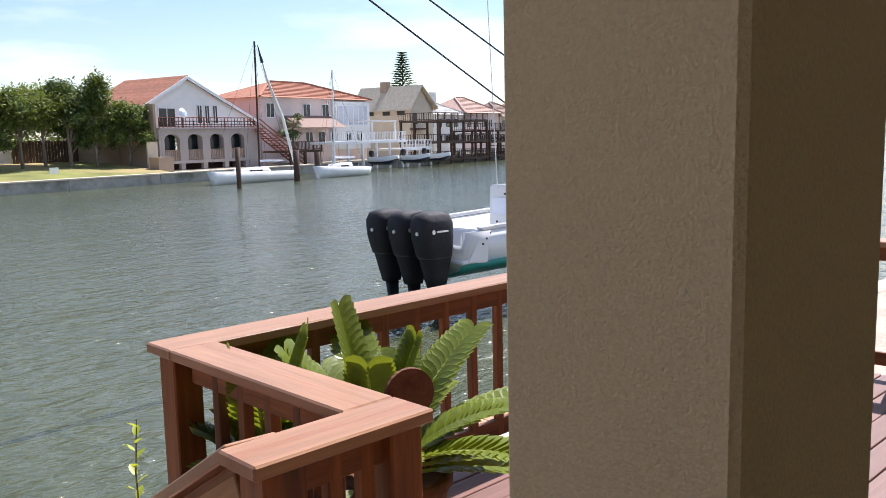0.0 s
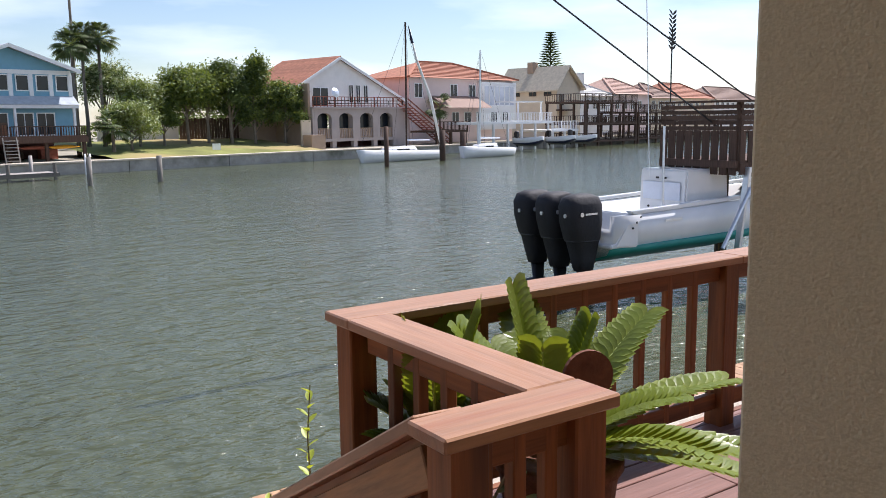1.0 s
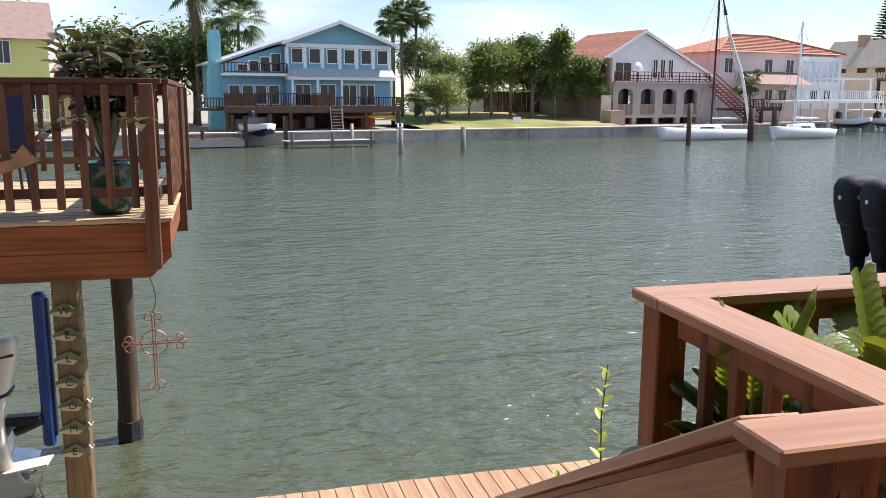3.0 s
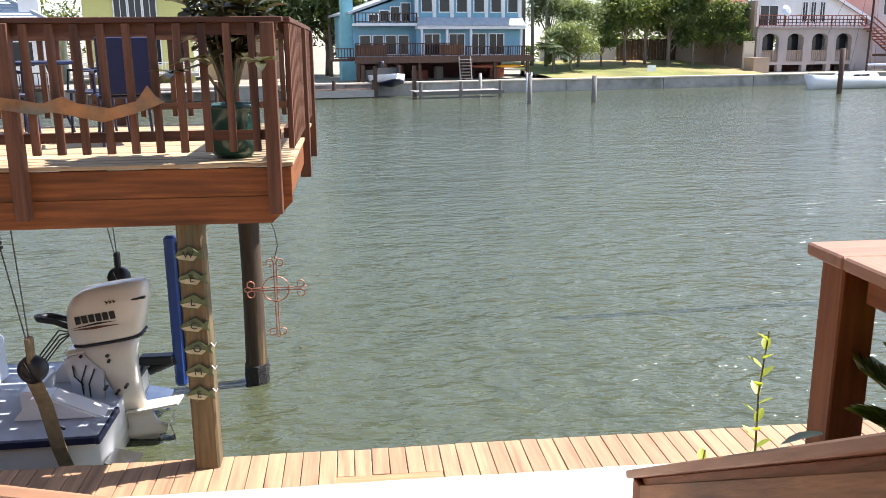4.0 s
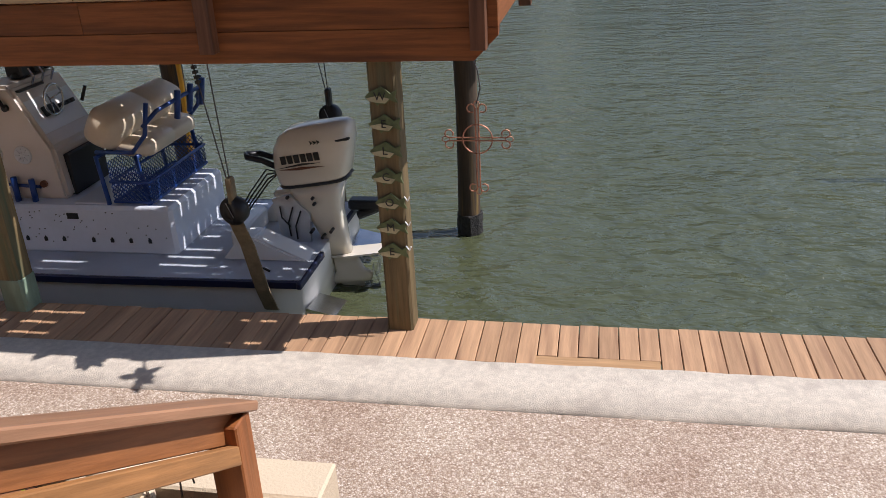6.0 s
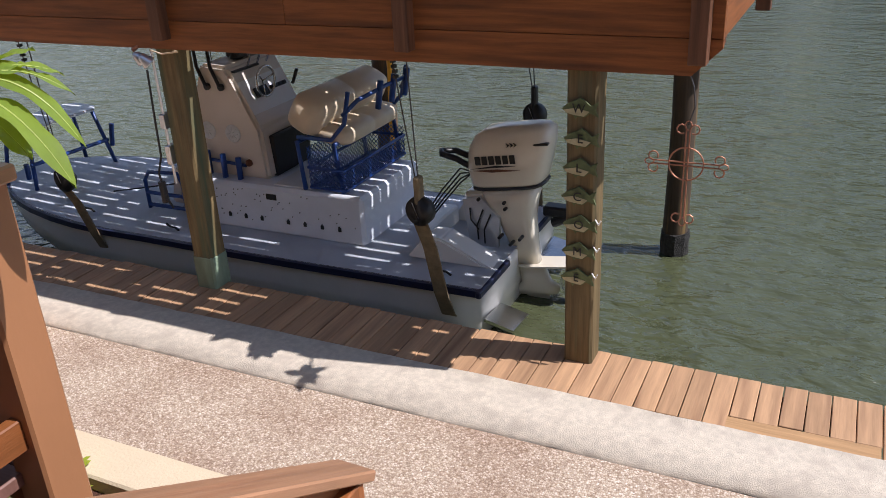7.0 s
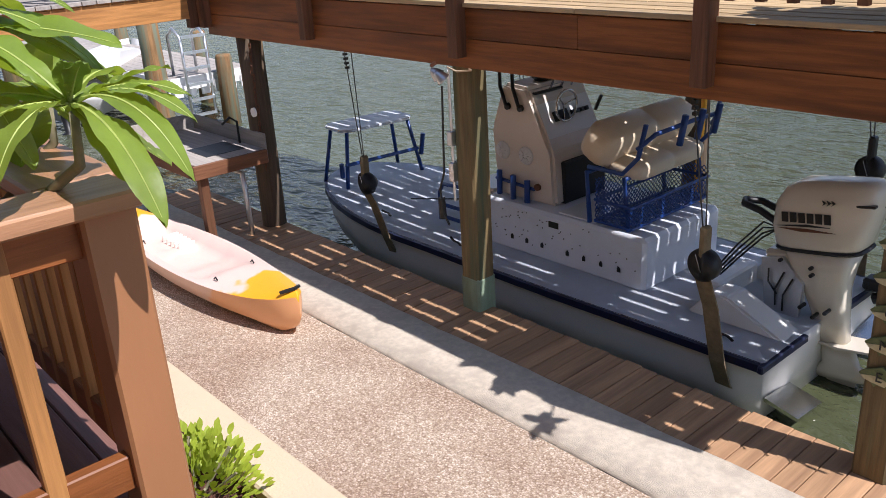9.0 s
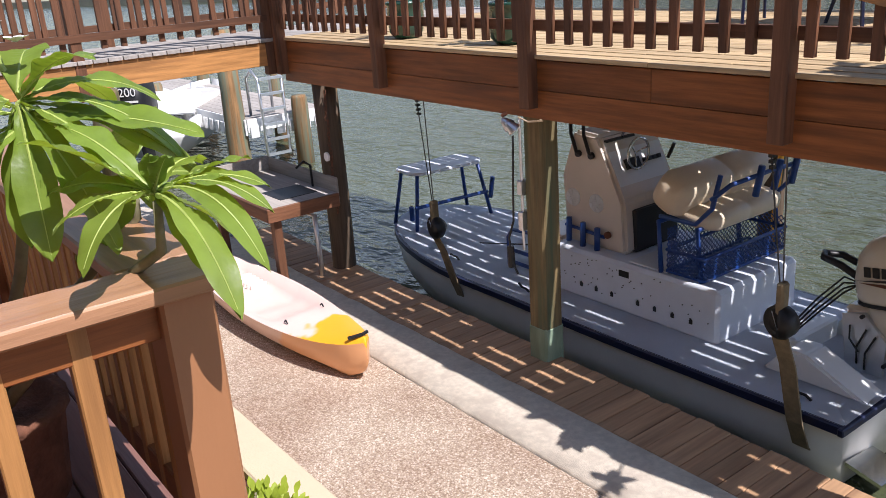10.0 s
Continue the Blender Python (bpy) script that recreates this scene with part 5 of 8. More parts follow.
pm = thing("plumeria", "potted plumeria with long glossy ribbed green leaves", "plant", (-1.9, 2.30, 1.87))
part("pot", lathe([(0.12, 0), (0.16, 0.05), (0.19, 0.30), (0.205, 0.31), (0.205, 0.34), (0.17, 0.34), (0.16, 0.30)], (-1.9, 2.30, 1.87)), RUST, pm, "rust-brown pot", True)
def broad_leaf(parent, p, d, length, width, droop, twist=0.0):
    """One long ribbed leaf with a pale midrib, broadest past its middle."""
    p, d = Vector(p), Vector(d).normalized()
    side = d.cross(Vector((0, 0, 1)))
    side = (side if side.length > 0.05 else Vector((1, 0, 0))).normalized()
    up = side.cross(d).normalized()
    side = (side * math.cos(twist) + up * math.sin(twist)).normalized()
    up = side.cross(d).normalized()
    bm, mid, rows, n = bmesh.new(), [], [], 26
    for i in range(n + 1):
        f = i / n
        w = width * 0.5 * max(0.03, min(1.0, (f / 0.55) ** 0.8 if f < 0.55 else (1 - ((f - 0.55) / 0.45) ** 2.6) ** 0.7 if f < 1 else 0.0))
        c = p + d * (length * f * (1 - 0.22 * droop * f)) - Vector((0, 0, droop * length * f * f * 0.7))
        rib = 0.0045 if i % 2 else -0.0015
        wave = 0.006 * math.sin(f * 17 + p.x * 30)
        rows.append([bm.verts.new(c + side * (w * q) + up * (w * 0.22 * abs(q) - (0.06 * w * q * q) + (rib if abs(q) == 0.55 else 0.0) + (wave * q if abs(q) == 1 else 0.0))) for q in (-1, -0.55, 0, 0.55, 1)])
        mid.append(c + up * 0.001)
    for A, B in zip(rows, rows[1:]):
        for k in range(4):
            bm.faces.new((A[k], A[k + 1], B[k + 1], B[k]))
    lf = part("leaf", bm, PLUM, parent, "", True)
    part("midrib", tube(mid[:-1], [0.0038 * (1 - 0.85 * k / n) for k in range(n)], 5), VEIN, lf)


shoots = [((-1.14, 2.62, 2.87), 9, 0.33), ((-1.46, 2.47, 3.05), 13, 0.36), ((-1.62, 2.72, 2.82), 8, 0.29)]
for (tx, ty, tz), n, L_ in shoots:
    part("stem", tube([(-1.9, 2.30, 2.16), ((tx - 1.9) / 2 - 0.05, (ty + 2.40) / 2, 2.16 + (tz - 2.16) * 0.5), (tx - 0.03, ty, tz - 0.12), (tx, ty, tz - 0.01)], [0.020, 0.015, 0.011, 0.009], 8), STEM, pm, smooth=True)
    for i in range(n if tx < -1.2 else 0):
        az = tx * 9 + i * 2.399 + random.uniform(-0.5, 0.5)
        el = -0.30 + 1.05 * i / (n - 1) + random.uniform(-0.2, 0.2)
        d = Vector((math.cos(az) * math.cos(el), math.sin(az) * math.cos(el), math.sin(el)))
        broad_leaf(pm, Vector((tx, ty, tz - 0.05 + 0.06 * i / n)) + d * 0.02, d, L_ * random.uniform(0.7, 1.15), 0.105 * random.uniform(0.85, 1.15), random.uniform(0.25, 0.75), random.uniform(-0.5, 0.5))
RI, FW = Vector((0.62, 0.784, 0)), Vector((-0.784, 0.62, 0))
for (a, b, c), L_, w, dr in (((0.5, -0.5, 0.05), 0.35, 0.078, 0.9), ((0.65, -0.28, 0.30), 0.36, 0.076, 1.0), ((0.8, -0.1, 0.36), 0.32, 0.07, 0.7), ((0.85, 0.1, 0.38), 0.29, 0.062, 0.55), ((0.8, 0.3, 0.38), 0.23, 0.055, 0.25), ((-0.35, -0.7, 0.2), 0.26, 0.085, 0.85), ((-0.8, -0.25, 0.2), 0.24, 0.08, 0.6),
                          ((-0.9, 0.1, 0.35), 0.28, 0.08, 0.45), ((-0.75, -0.2, 0.72), 0.34, 0.088, 0.35), ((-0.7, 0.25, 0.8), 0.35, 0.09, 0.4), ((0.15, -0.3, 0.8), 0.12, 0.045, 0.2), ((0.35, -0.3, 0.7), 0.15, 0.05, 0.3), ((0.2, 0.7, 0.5), 0.26, 0.08, 0.6), ((0.3, -0.2, -0.2), 0.2, 0.07, 0.5)):
    broad_leaf(pm, (-1.15, 2.62, 2.875), RI * a + FW * b + Vector((0, 0, c)), L_ * 0.98, w * 1.0, dr, random.uniform(-0.25, 0.25))
for (a, b, c), L_, w, dr in (((0.9, 0.0, 0.15), 0.40, 0.095, 0.7), ((0.75, -0.3, -0.15), 0.38, 0.105, 0.6), ((0.5, -0.3, -0.45), 0.34, 0.10, 0.5), ((0.2, -0.4, -0.8), 0.30, 0.09, 0.35), ((0.0, -0.3, -0.9), 0.27, 0.10, 0.3), ((0.85, 0.2, 0.4), 0.36, 0.085, 0.6), ((-0.3, -0.3, -0.7), 0.28, 0.09, 0.3), ((0.6, 0.3, -0.1), 0.36, 0.09, 0.5)):
    broad_leaf(pm, (-1.46, 2.47, 3.05), RI * a + FW * b + Vector((0, 0, c)), L_, w, dr, random.uniform(-0.25, 0.25))
bl = bmesh.new()
for k in range(5):
    a = k * math.tau / 5
    leaf(bl, (-1.56, 2.46, 3.20), (math.cos(a), math.sin(a), 0.5), (0, 0, 1), 0.04, 0.028, 0.1, 0.1, 3)
    leaf(bl, (-1.50, 2.50, 3.17), (math.cos(a), math.sin(a), 0.5), (0, 0, 1), 0.035, 0.025, 0.1, 0.1, 3)
part("flower", bl, WHITE, pm, "small white flowers")
part("flower_stalk", tube([(-1.52, 2.50, 3.02), (-1.55, 2.47, 3.12), (-1.56, 2.46, 3.20)], 0.008, 6), VEIN, pm)


def frond(bl, bs, base, d, length, droop, npair, lw, ll, lift=0.25):
    """A pinnate frond with paired broad leaflets."""
    base, d = Vector(base), Vector(d).normalized()
    pts = [base + d * (length * f) - Vector((0, 0, droop * length * f * f)) for f in [k / 10 for k in range(11)]]
    tube(pts, [0.009 * (1 - 0.06 * k) for k in range(11)], 6, bs)
    for i in range(npair):
        f = 0.25 + 0.75 * i / (npair - 1)
        k = min(9, int(f * 10))
        p = pts[k].lerp(pts[min(10, k + 1)], f * 10 - k)
        t = (pts[min(10, k + 1)] - pts[k]).normalized()
        s_ = t.cross(Vector((0, 0, 1))).normalized()
        u_ = s_.cross(t)
        size = ll * (0.55 + 0.45 * math.sin(math.pi * (0.2 + 0.7 * (1 - f))))
        for sg in (-1, 1):
            dd = s_ * sg * 0.85 + t * 0.5 + u_ * lift
            leaf(bl, p, dd, u_, size, lw, 0.12, 0.12, 4, 0.7)


zm = thing("cardboard_palm", "potted cardboard palm with thick yellow-green paired leaflets", "plant", (2.35, 1.62, 1.87))
part("pot", lathe([(0.16, 0), (0.2, 0.1), (0.23, 0.36), (0.25, 0.37), (0.25, 0.41), (0.21, 0.41), (0.2, 0.36)], (2.35, 1.62, 1.87)), RUST, zm, "rusty brown pot", True)
for d, L_, dr in (((-0.35, 0.5, 0.95), 0.62, 0.12), ((-0.10, 0.20, 1.0), 0.66, 0.05), ((-0.75, 0.35, 0.75), 0.72, 0.2), ((0.7, 0.1, 0.75), 0.85, 0.22), ((0.95, -0.25, 0.55), 0.85, 0.25), ((0.55, -0.75, 0.42), 0.95, 0.35), ((0.2, -0.85, 0.65), 0.75, 0.35), ((-0.55, -0.1, 0.95), 0.62, 0.15), ((0.35, 0.65, 0.8), 0.8, 0.2), ((-0.35, -0.55, 0.6), 0.55, 0.3), ((0.9, 0.45, 0.6), 0.75, 0.3), ((0.85, -0.65, 0.2), 0.8, 0.3), ((-0.2, -0.15, 1.0), 0.5, 0.1), ((0.25, -0.1, 1.0), 0.6, 0.15), ((0.5, 0.35, 0.95), 0.6, 0.25), ((0.05, 0.6, 0.8), 0.6, 0.25), ((0.6, -0.45, 0.7), 0.6, 0.3), ((-0.6, 0.7, 0.7), 0.6, 0.25)):
    bl, bs = bmesh.new(), bmesh.new()
    frond(bl, bs, (2.30, 1.62, 2.26), d, L_ * (0.72 if d[0] < -0.5 else 1.06), dr, 17, 0.07, 0.14)
    fr = part("frond", bl, ZAM, zm, "", True)
    part("stalk", bs, VEIN, fr)
z2 = thing("cardboard_palm", "low cardboard palm with thick paired leaflets behind the railing", "plant", (2.0, 1.95, 1.87))
part("pot", lathe([(0.1, 0), (0.14, 0.08), (0.16, 0.3), (0.14, 0.31)], (2.02, 1.92, 1.87)), RUST, z2, "rusty brown pot", True)
for d, L_, dr in (((-0.6, 0.3, 1.0), 0.72, 0.25), ((-0.3, -0.4, 1.0), 0.66, 0.2), ((0.3, 0.3, 1.0), 0.62, 0.2), ((0.6, -0.3, 0.9), 0.66, 0.25), ((-0.75, -0.2, 0.8), 0.66, 0.3), ((0.1, -0.7, 0.8), 0.6, 0.25), ((0.7, 0.1, 0.7), 0.7, 0.3), ((0.2, -0.2, 1.1), 0.62, 0.1), ((-0.5, 0.0, 1.1), 0.7, 0.2), ((0.0, 0.35, 1.0), 0.7, 0.3), ((-0.2, 0.1, 1.0), 0.55, 0.1), ((0.4, -0.6, 0.9), 0.55, 0.3)):
    bl, bs = bmesh.new(), bmesh.new()
    frond(bl, bs, (2.0, 1.93, 2.22), d, L_ * (0.6 if d[0] < -0.45 else 1.12), dr, 14, 0.085, 0.145)
    fr = part("frond", bl, ZAM, z2, "", True)
    part("stalk", bs, VEIN, fr)
dk = thing("rusty_disc", "round rusted metal disc ornament among the fronds", "ornament", (2.13, 1.25, 1.88))
bm = tube([(2.13, 1.25, 2.72), (2.125, 1.235, 2.72)], 0.088, 24)
part("disc", bm, RUST, dk)
part("stake", tube([(2.13, 1.25, 2.62), (2.13, 1.25, 1.88)], 0.008, 6), RUST, dk)

# dark variegated shrub and pale shoot under the corner of the railing
sh = thing("variegated_shrub", "shrub with dark and pale variegated leaves under the railing", "plant", (1.95, 1.75, 1.87))
bl = bmesh.new()
for i in range(70):
    p = (random.uniform(1.45, 2.2), random.uniform(1.15, 2.1), random.uniform(1.9, 2.42))
    a = random.uniform(0, math.tau)
    leaf(bl, p, (math.cos(a), math.sin(a), random.uniform(-0.2, 0.4)), (0, 0, 1), random.uniform(0.07, 0.13), 0.045, 0.3, 0.1, 4)
part("leaves", bl, PALE, sh, "", True)
bs = bmesh.new()
for i in range(10):
    tube([(1.9, 1.7, 1.87), (random.uniform(1.55, 2.15), random.uniform(1.25, 2.0), random.uniform(2.1, 2.4))], 0.006, 5, bs)
part("twigs", bs, STEM, sh)
for x, y, z0, z1, n in ((1.80, 2.62, 1.0, 2.40, 26), (1.62, 2.68, 1.0, 1.92, 12)):
    s2 = thing("leafy_shoot", "slender upright shoot with small pale green leaves", "plant", (x, y, z0), "leafy shoots")
    pts = [(x + 0.03 * math.sin(k), y, z0 + (z1 - z0) * k / 6) for k in range(7)]
    part("stem", tube(pts, [0.008 - 0.0008 * k for k in range(7)], 6), STEM, s2)
    bl = bmesh.new()
    for i in range(n):
        f = 0.35 + 0.65 * i / n
        p = Vector((x + 0.03 * math.sin(f * 6), y, z0 + (z1 - z0) * f))
        a = i * 2.4
        leaf(bl, p, (math.cos(a), math.sin(a), 0.8), (0, 0, 1), 0.085 * (1.15 - 0.4 * f), 0.034, 0.1, 0.15, 4)
    part("leaves", bl, SHRUB, s2, "", True)

# shrubs, grasses and lamps in the planters
def bush(name, label, c, r, n, material, size, width, flat=1.0):
    b = thing(name, label, "shrub", c, "")
    bl, bs = bmesh.new(), bmesh.new()
    for i in range(n):
        v = Vector((random.gauss(0, 1), random.gauss(0, 1), abs(random.gauss(0, 1)))).normalized()
        q = Vector(c) + Vector((v.x * r, v.y * r, v.z * r * flat)) * random.uniform(0.55, 1.05)
        leaf(bl, q, v + Vector((0, 0, 0.3)), (0.3, 0.2, 1), size * random.uniform(0.7, 1.2), width, 0.1, 0.15, 3)
    for i in range(14):
        v = Vector((random.uniform(-1, 1), random.uniform(-1, 1), 1)).normalized()
        tube([c, Vector(c) + v * r * 0.9 * flat], 0.006, 5, bs)
    part("leaves", bl, material, b, "", True)
    part("twigs", bs, STEM, b)


bush("boxwood_shrub", "small bright green clipped shrub in the planter", (-2.22, 3.10, 1.06), 0.27, 760, SHRUB, 0.05, 0.026, 1.1)
bush("boxwood_shrub", "small bright green clipped shrub in the planter", (-2.75, 2.95, 1.06), 0.25, 500, SHRUB, 0.05, 0.026, 1.1)
bush("boxwood_shrub", "small bright green clipped shrub in the planter", (-3.5, 2.98, 1.06), 0.26, 420, SHRUB, 0.05, 0.026, 1.1)
for i, (x, y) in enumerate(((-1.58, 3.08), (-0.95, 2.98), (2.52, 3.12), (2.7, 3.2))):
    g = thing("succulent", "broad-leaved green bedding plant in mulch", "plant", (x, y, 1.06), "bedding plants")
    bl = bmesh.new()
    for k in range(9):
        a = k * 2.4
        leaf(bl, (x, y, 1.06), (math.cos(a) * 0.7, math.sin(a) * 0.7, 0.9), (0, 0, 1), 0.17, 0.06, 0.2, 0.15, 4)
    part("leaves", bl, ZAM if i else SHRUB, g, "", True)
for x, y, n in ((1.98, 3.22, 70), (2.2, 3.16, 60), (2.42, 3.22, 40), (-1.15, 3.1, 40), (-0.93, 3.14, 30)):
    bm = bmesh.new()
    for k in range(n):
        a, l_ = random.uniform(0, math.tau), random.uniform(0.1, 0.26)
        p = Vector((x + random.uniform(-0.1, 0.1), y + random.uniform(-0.07, 0.07), 1.04))
        leaf(bm, p, (math.cos(a) * 0.4, math.sin(a) * 0.4, 1), (math.sin(a), 0.3, 0.2), l_, 0.008, 0.3, 0.1, 3)
    solo("dry_grass", bm, DRY, "tuft of dry ornamental grass in mulch", "plant", (x, y, 1.04), "dry grass tufts")
for x, y in ((-1.22, 3.20), (2.26, 3.30)):
    lm = thing("bulkhead_lamp", "cream caged bulkhead lamp standing in the planter", "lamp", (x, y, 1.06), "bulkhead lamps")
    part("base", lathe([(0.115, 0), (0.125, 0.02), (0.125, 0.07), (0.11, 0.085)], (x, y, 1.06)), CREAM, lm, smooth=True)
    part("globe", lathe([(0.10, 0.08), (0.105, 0.14), (0.095, 0.20), (0.06, 0.245), (0.01, 0.26)], (x, y, 1.06)), VINYL, lm, "cream glass globe", True)
    for k in range(4):
        a = k * math.pi / 4
        part("guard", tube([(x + 0.122 * math.cos(t) * math.cos(a), y + 0.122 * math.cos(t) * math.sin(a), 1.13 + 0.15 * math.sin(t)) for t in [j * math.pi / 10 for j in range(11)]], 0.006, 5), CREAM, lm)
bk_ = thing("brick_edging", "brick and mortar corner of a low bed", "edging", (-1.75, 2.95, 1.05))
for k in range(3):
    part("brick", box(-1.98 + k * 0.21, -1.79 + k * 0.21, 2.62, 2.72, 1.05, 1.13, 0.006), ROOFT, bk_)
solo("garden_hook", tube([(-0.98, 3.22, 1.05), (-0.97, 3.22, 1.22), (-0.95, 3.22, 1.27), (-0.92, 3.22, 1.24), (-0.915, 3.22, 1.20)], 0.004, 5), WIRE, "thin wire plant hook in the planter", "hook")

# ---- things on the upper deck ----
def potted(x, y, h, r, label, leaves, material, L_, W_, spread, glaze=GLAZE):
    t = thing("potted_plant", label, "potted plant", (x, y, DZ), "pots on the raised deck")
    part("pot", lathe([(r * 0.62, 0), (r * 0.9, 0.06), (r, h * 0.6), (r * 0.95, h * 0.9), (r * 1.08, h * 0.93), (r * 1.08, h), (r * 0.9, h), (r * 0.85, h * 0.9)], (x, y, DZ)), glaze, t, "dark green glazed pot", True)
    bs, bl = bmesh.new(), bmesh.new()
    for i in range(max(4, leaves // 14)):
        a = i * 2.4
        e = Vector((x + spread * math.cos(a) * random.uniform(0.4, 1), y + spread * math.sin(a) * random.uniform(0.3, 0.8), DZ + h + random.uniform(0.5, 1.0) * spread * 2.2))
        b0 = Vector((x, y, DZ + h * 0.9))
        mid = b0.lerp(e, 0.5) + Vector((0, 0, 0.12))
        tube([b0, mid, e], [0.016, 0.013, 0.007], 6, bs)
        for k in range(14):
            f = 0.35 + 0.65 * k / 13
            p = (b0.lerp(mid, f * 2) if f < 0.5 else mid.lerp(e, f * 2 - 1))
            b_ = k * 2.4 + i
            leaf(bl, p, (math.cos(b_), math.sin(b_), random.uniform(-0.2, 0.7)), (0, 0, 1), L_ * random.uniform(0.7, 1.1), W_, 0.3, 0.15, 4)
    part("stems", bs, STEM, t)
    part("leaves", bl, material, t, "", True)
    return t


rubber = potted(-0.60, 6.80, 0.42, 0.21, "rubber plant with broad dull leaves in a green glazed pot", 230, RUBBER, 0.24, 0.115, 0.47)
for tip, n in (((-0.28, 6.10, 3.30), 7), ((-0.77, 6.27, 3.32), 9), ((-0.95, 6.35, 3.22), 7)):
    tip = Vector(tip)
    part("shoot", tube([(-0.60, 6.80, 2.93), (Vector((-0.60, 6.80, 3.1)) + tip) / 2 + Vector((0, 0, 0.12)), tip], [0.014, 0.011, 0.007], 6), STEM, rubber, smooth=True)
    for k in range(n):
        b_ = k * 2.4
        bl = bmesh.new()
        leaf(bl, tip, (math.cos(b_), math.sin(b_), random.uniform(-0.3, 0.5)), (0, 0, 1), random.uniform(0.14, 0.21), 0.075, 0.35, 0.15, 6)
        part("leaf", bl, RUBBER, rubber, "", True)
potted(-6.35, 6.85, 0.34, 0.18, "leafy plant in a green glazed pot on the raised deck", 40, SHRUB, 0.12, 0.05, 0.25)
potted(-4.85, 6.85, 0.34, 0.19, "red-flowered plant in a green glazed pot on the raised deck", 40, SHRUB, 0.12, 0.05, 0.25)
mm = bmesh.new()
pts = [(-2.55, 3.12), (-2.35, 3.02), (-2.2, 3.08), (-2.02, 3.05), (-1.86, 3.02), (-1.72, 3.07), (-1.62, 3.02), (-1.40, 2.98), (-1.20, 3.03), (-1.12, 3.14), (-1.06, 3.06), (-1.0, 3.02), (-1.10, 2.98), (-1.25, 2.93), (-1.45, 2.88), (-1.66, 2.93), (-1.80, 2.96), (-1.9, 2.94), (-2.15, 2.98), (-2.35, 2.95)]
prism(pts, 1, 6.30, 6.325, bm=mm, bevel=0.004)
solo("wall_ornament", mm, mat("faded_ornament", (0.42, 0.20, 0.07), 0.7, 0, 0.4, 5, dirt=(0.07, 0.20, 0.18), dirt_at=0.5), "faded carved wavy ornament fixed to the railing", "ornament", (-1.5, 6.33, 2.88))


def patio_chair(x, y, rz):
    t = thing("patio_chair", "dark metal patio chair on the raised deck", "chair", (x, y, DZ), "patio furniture", rz)
    for sx in (-0.24, 0.24):
        for sy in (-0.22, 0.22):
            part("leg", tube([(sx, sy, 0), (sx * 0.9, sy * 0.9, 0.43)], 0.014, 6), NAVY, t)
        part("arm", tube([(sx, -0.22, 0.43), (sx * 1.05, -0.2, 0.64), (sx * 1.05, 0.22, 0.66)], 0.014, 6), NAVY, t)
    part("seat", box(-0.25, 0.25, -0.24, 0.24, 0.42, 0.45, 0.01), NAVY, t)
    part("backrest", box(-0.24, 0.24, 0.22, 0.26, 0.45, 0.95, 0.01), NAVY, t)


for x, y, rz in ((-3.0, 8.3, 40), (-2.2, 8.9, -60), (-3.9, 8.8, 150), (-1.7, 8.0, 200)):
    patio_chair(x, y, rz)
tb = thing("patio_table", "round dark metal patio table on the raised deck", "table", (-2.9, 9.0, DZ))
part("tabletop", lathe([(0.5, 0), (0.52, 0.01), (0.52, 0.03), (0.5, 0.035)], (-2.9, 9.0, DZ + 0.70), 28), NAVY, tb)
for k in range(4):
    a = k * math.pi / 2 + 0.5
    part("leg", tube([(-2.9 + 0.4 * math.cos(a), 9.0 + 0.4 * math.sin(a), DZ), (-2.9 + 0.2 * math.cos(a), 9.0 + 0.2 * math.sin(a), DZ + 0.7)], 0.016, 6), NAVY, tb)

# ---- neighbours' docks near by ----
nb = thing("neighbour_dock", "bleached grey timber dock with scalloped skirt", "dock", (-20, 9.8, 0), "")
y = 8.95
while y < 10.7:
    part("plank", box(-27, -15.2, y, y + 0.19, 0.40, 0.46, 0.006), GREYW, nb)
    y += 0.2
part("skirt", box(-27, -15.2, 8.91, 8.945, 0.14, 0.45), WHITE, nb)
part("skirt", box(-15.195, -15.16, 8.95, 10.7, 0.20, 0.455), WHITE, nb)
for k in range(24):
    x = -15.35 - k * 0.30
    part("skirt_block", box(x - 0.09, x + 0.09, 8.86, 8.91, 0.08, 0.32, 0.01), WHITE, nb)
for k in range(6):
    part("skirt_block", box(-15.16, -15.11, 8.98 + k * 0.29, 9.16 + k * 0.29, 0.08, 0.32, 0.01), WHITE, nb)
for x, y, h in ((-15.0, 10.05, 0.80), (-17.6, 10.85, 1.0), (-19.5, 8.7, 0.9), (-22.0, 10.85, 1.0)):
    part("piling", tube([(x, y, -1.6), (x, y, 0.5), (x, y, h - 0.05), (x, y, h)], [0.18, 0.17, 0.16, 0.14], 12), PILEO, nb, smooth=True)
ld = thing("dock_ladder", "aluminium swim ladder on the grey dock", "ladder", (-15.0, 9.6, -0.3))
for y in (9.22, 9.72):
    part("rail", tube([(-15.55, y, 0.46), (-15.55, y, 1.22), (-15.3, y, 1.38), (-15.02, y, 1.22), (-14.98, y, -0.35)], 0.03, 8), GALV, ld, smooth=True)
for k in range(6):
    part("rung", box(-15.02, -14.94, 9.22, 9.72, -0.30 + k * 0.30, -0.25 + k * 0.30), GALV, ld)
bmg = tube([(-15.45, 8.82, -1.8), (-15.45, 8.82, -0.4), (-15.45, 8.82, 1.0), (-15.45, 8.82, 2.2)], [0.24, 0.23, 0.20, 0.20], 14)
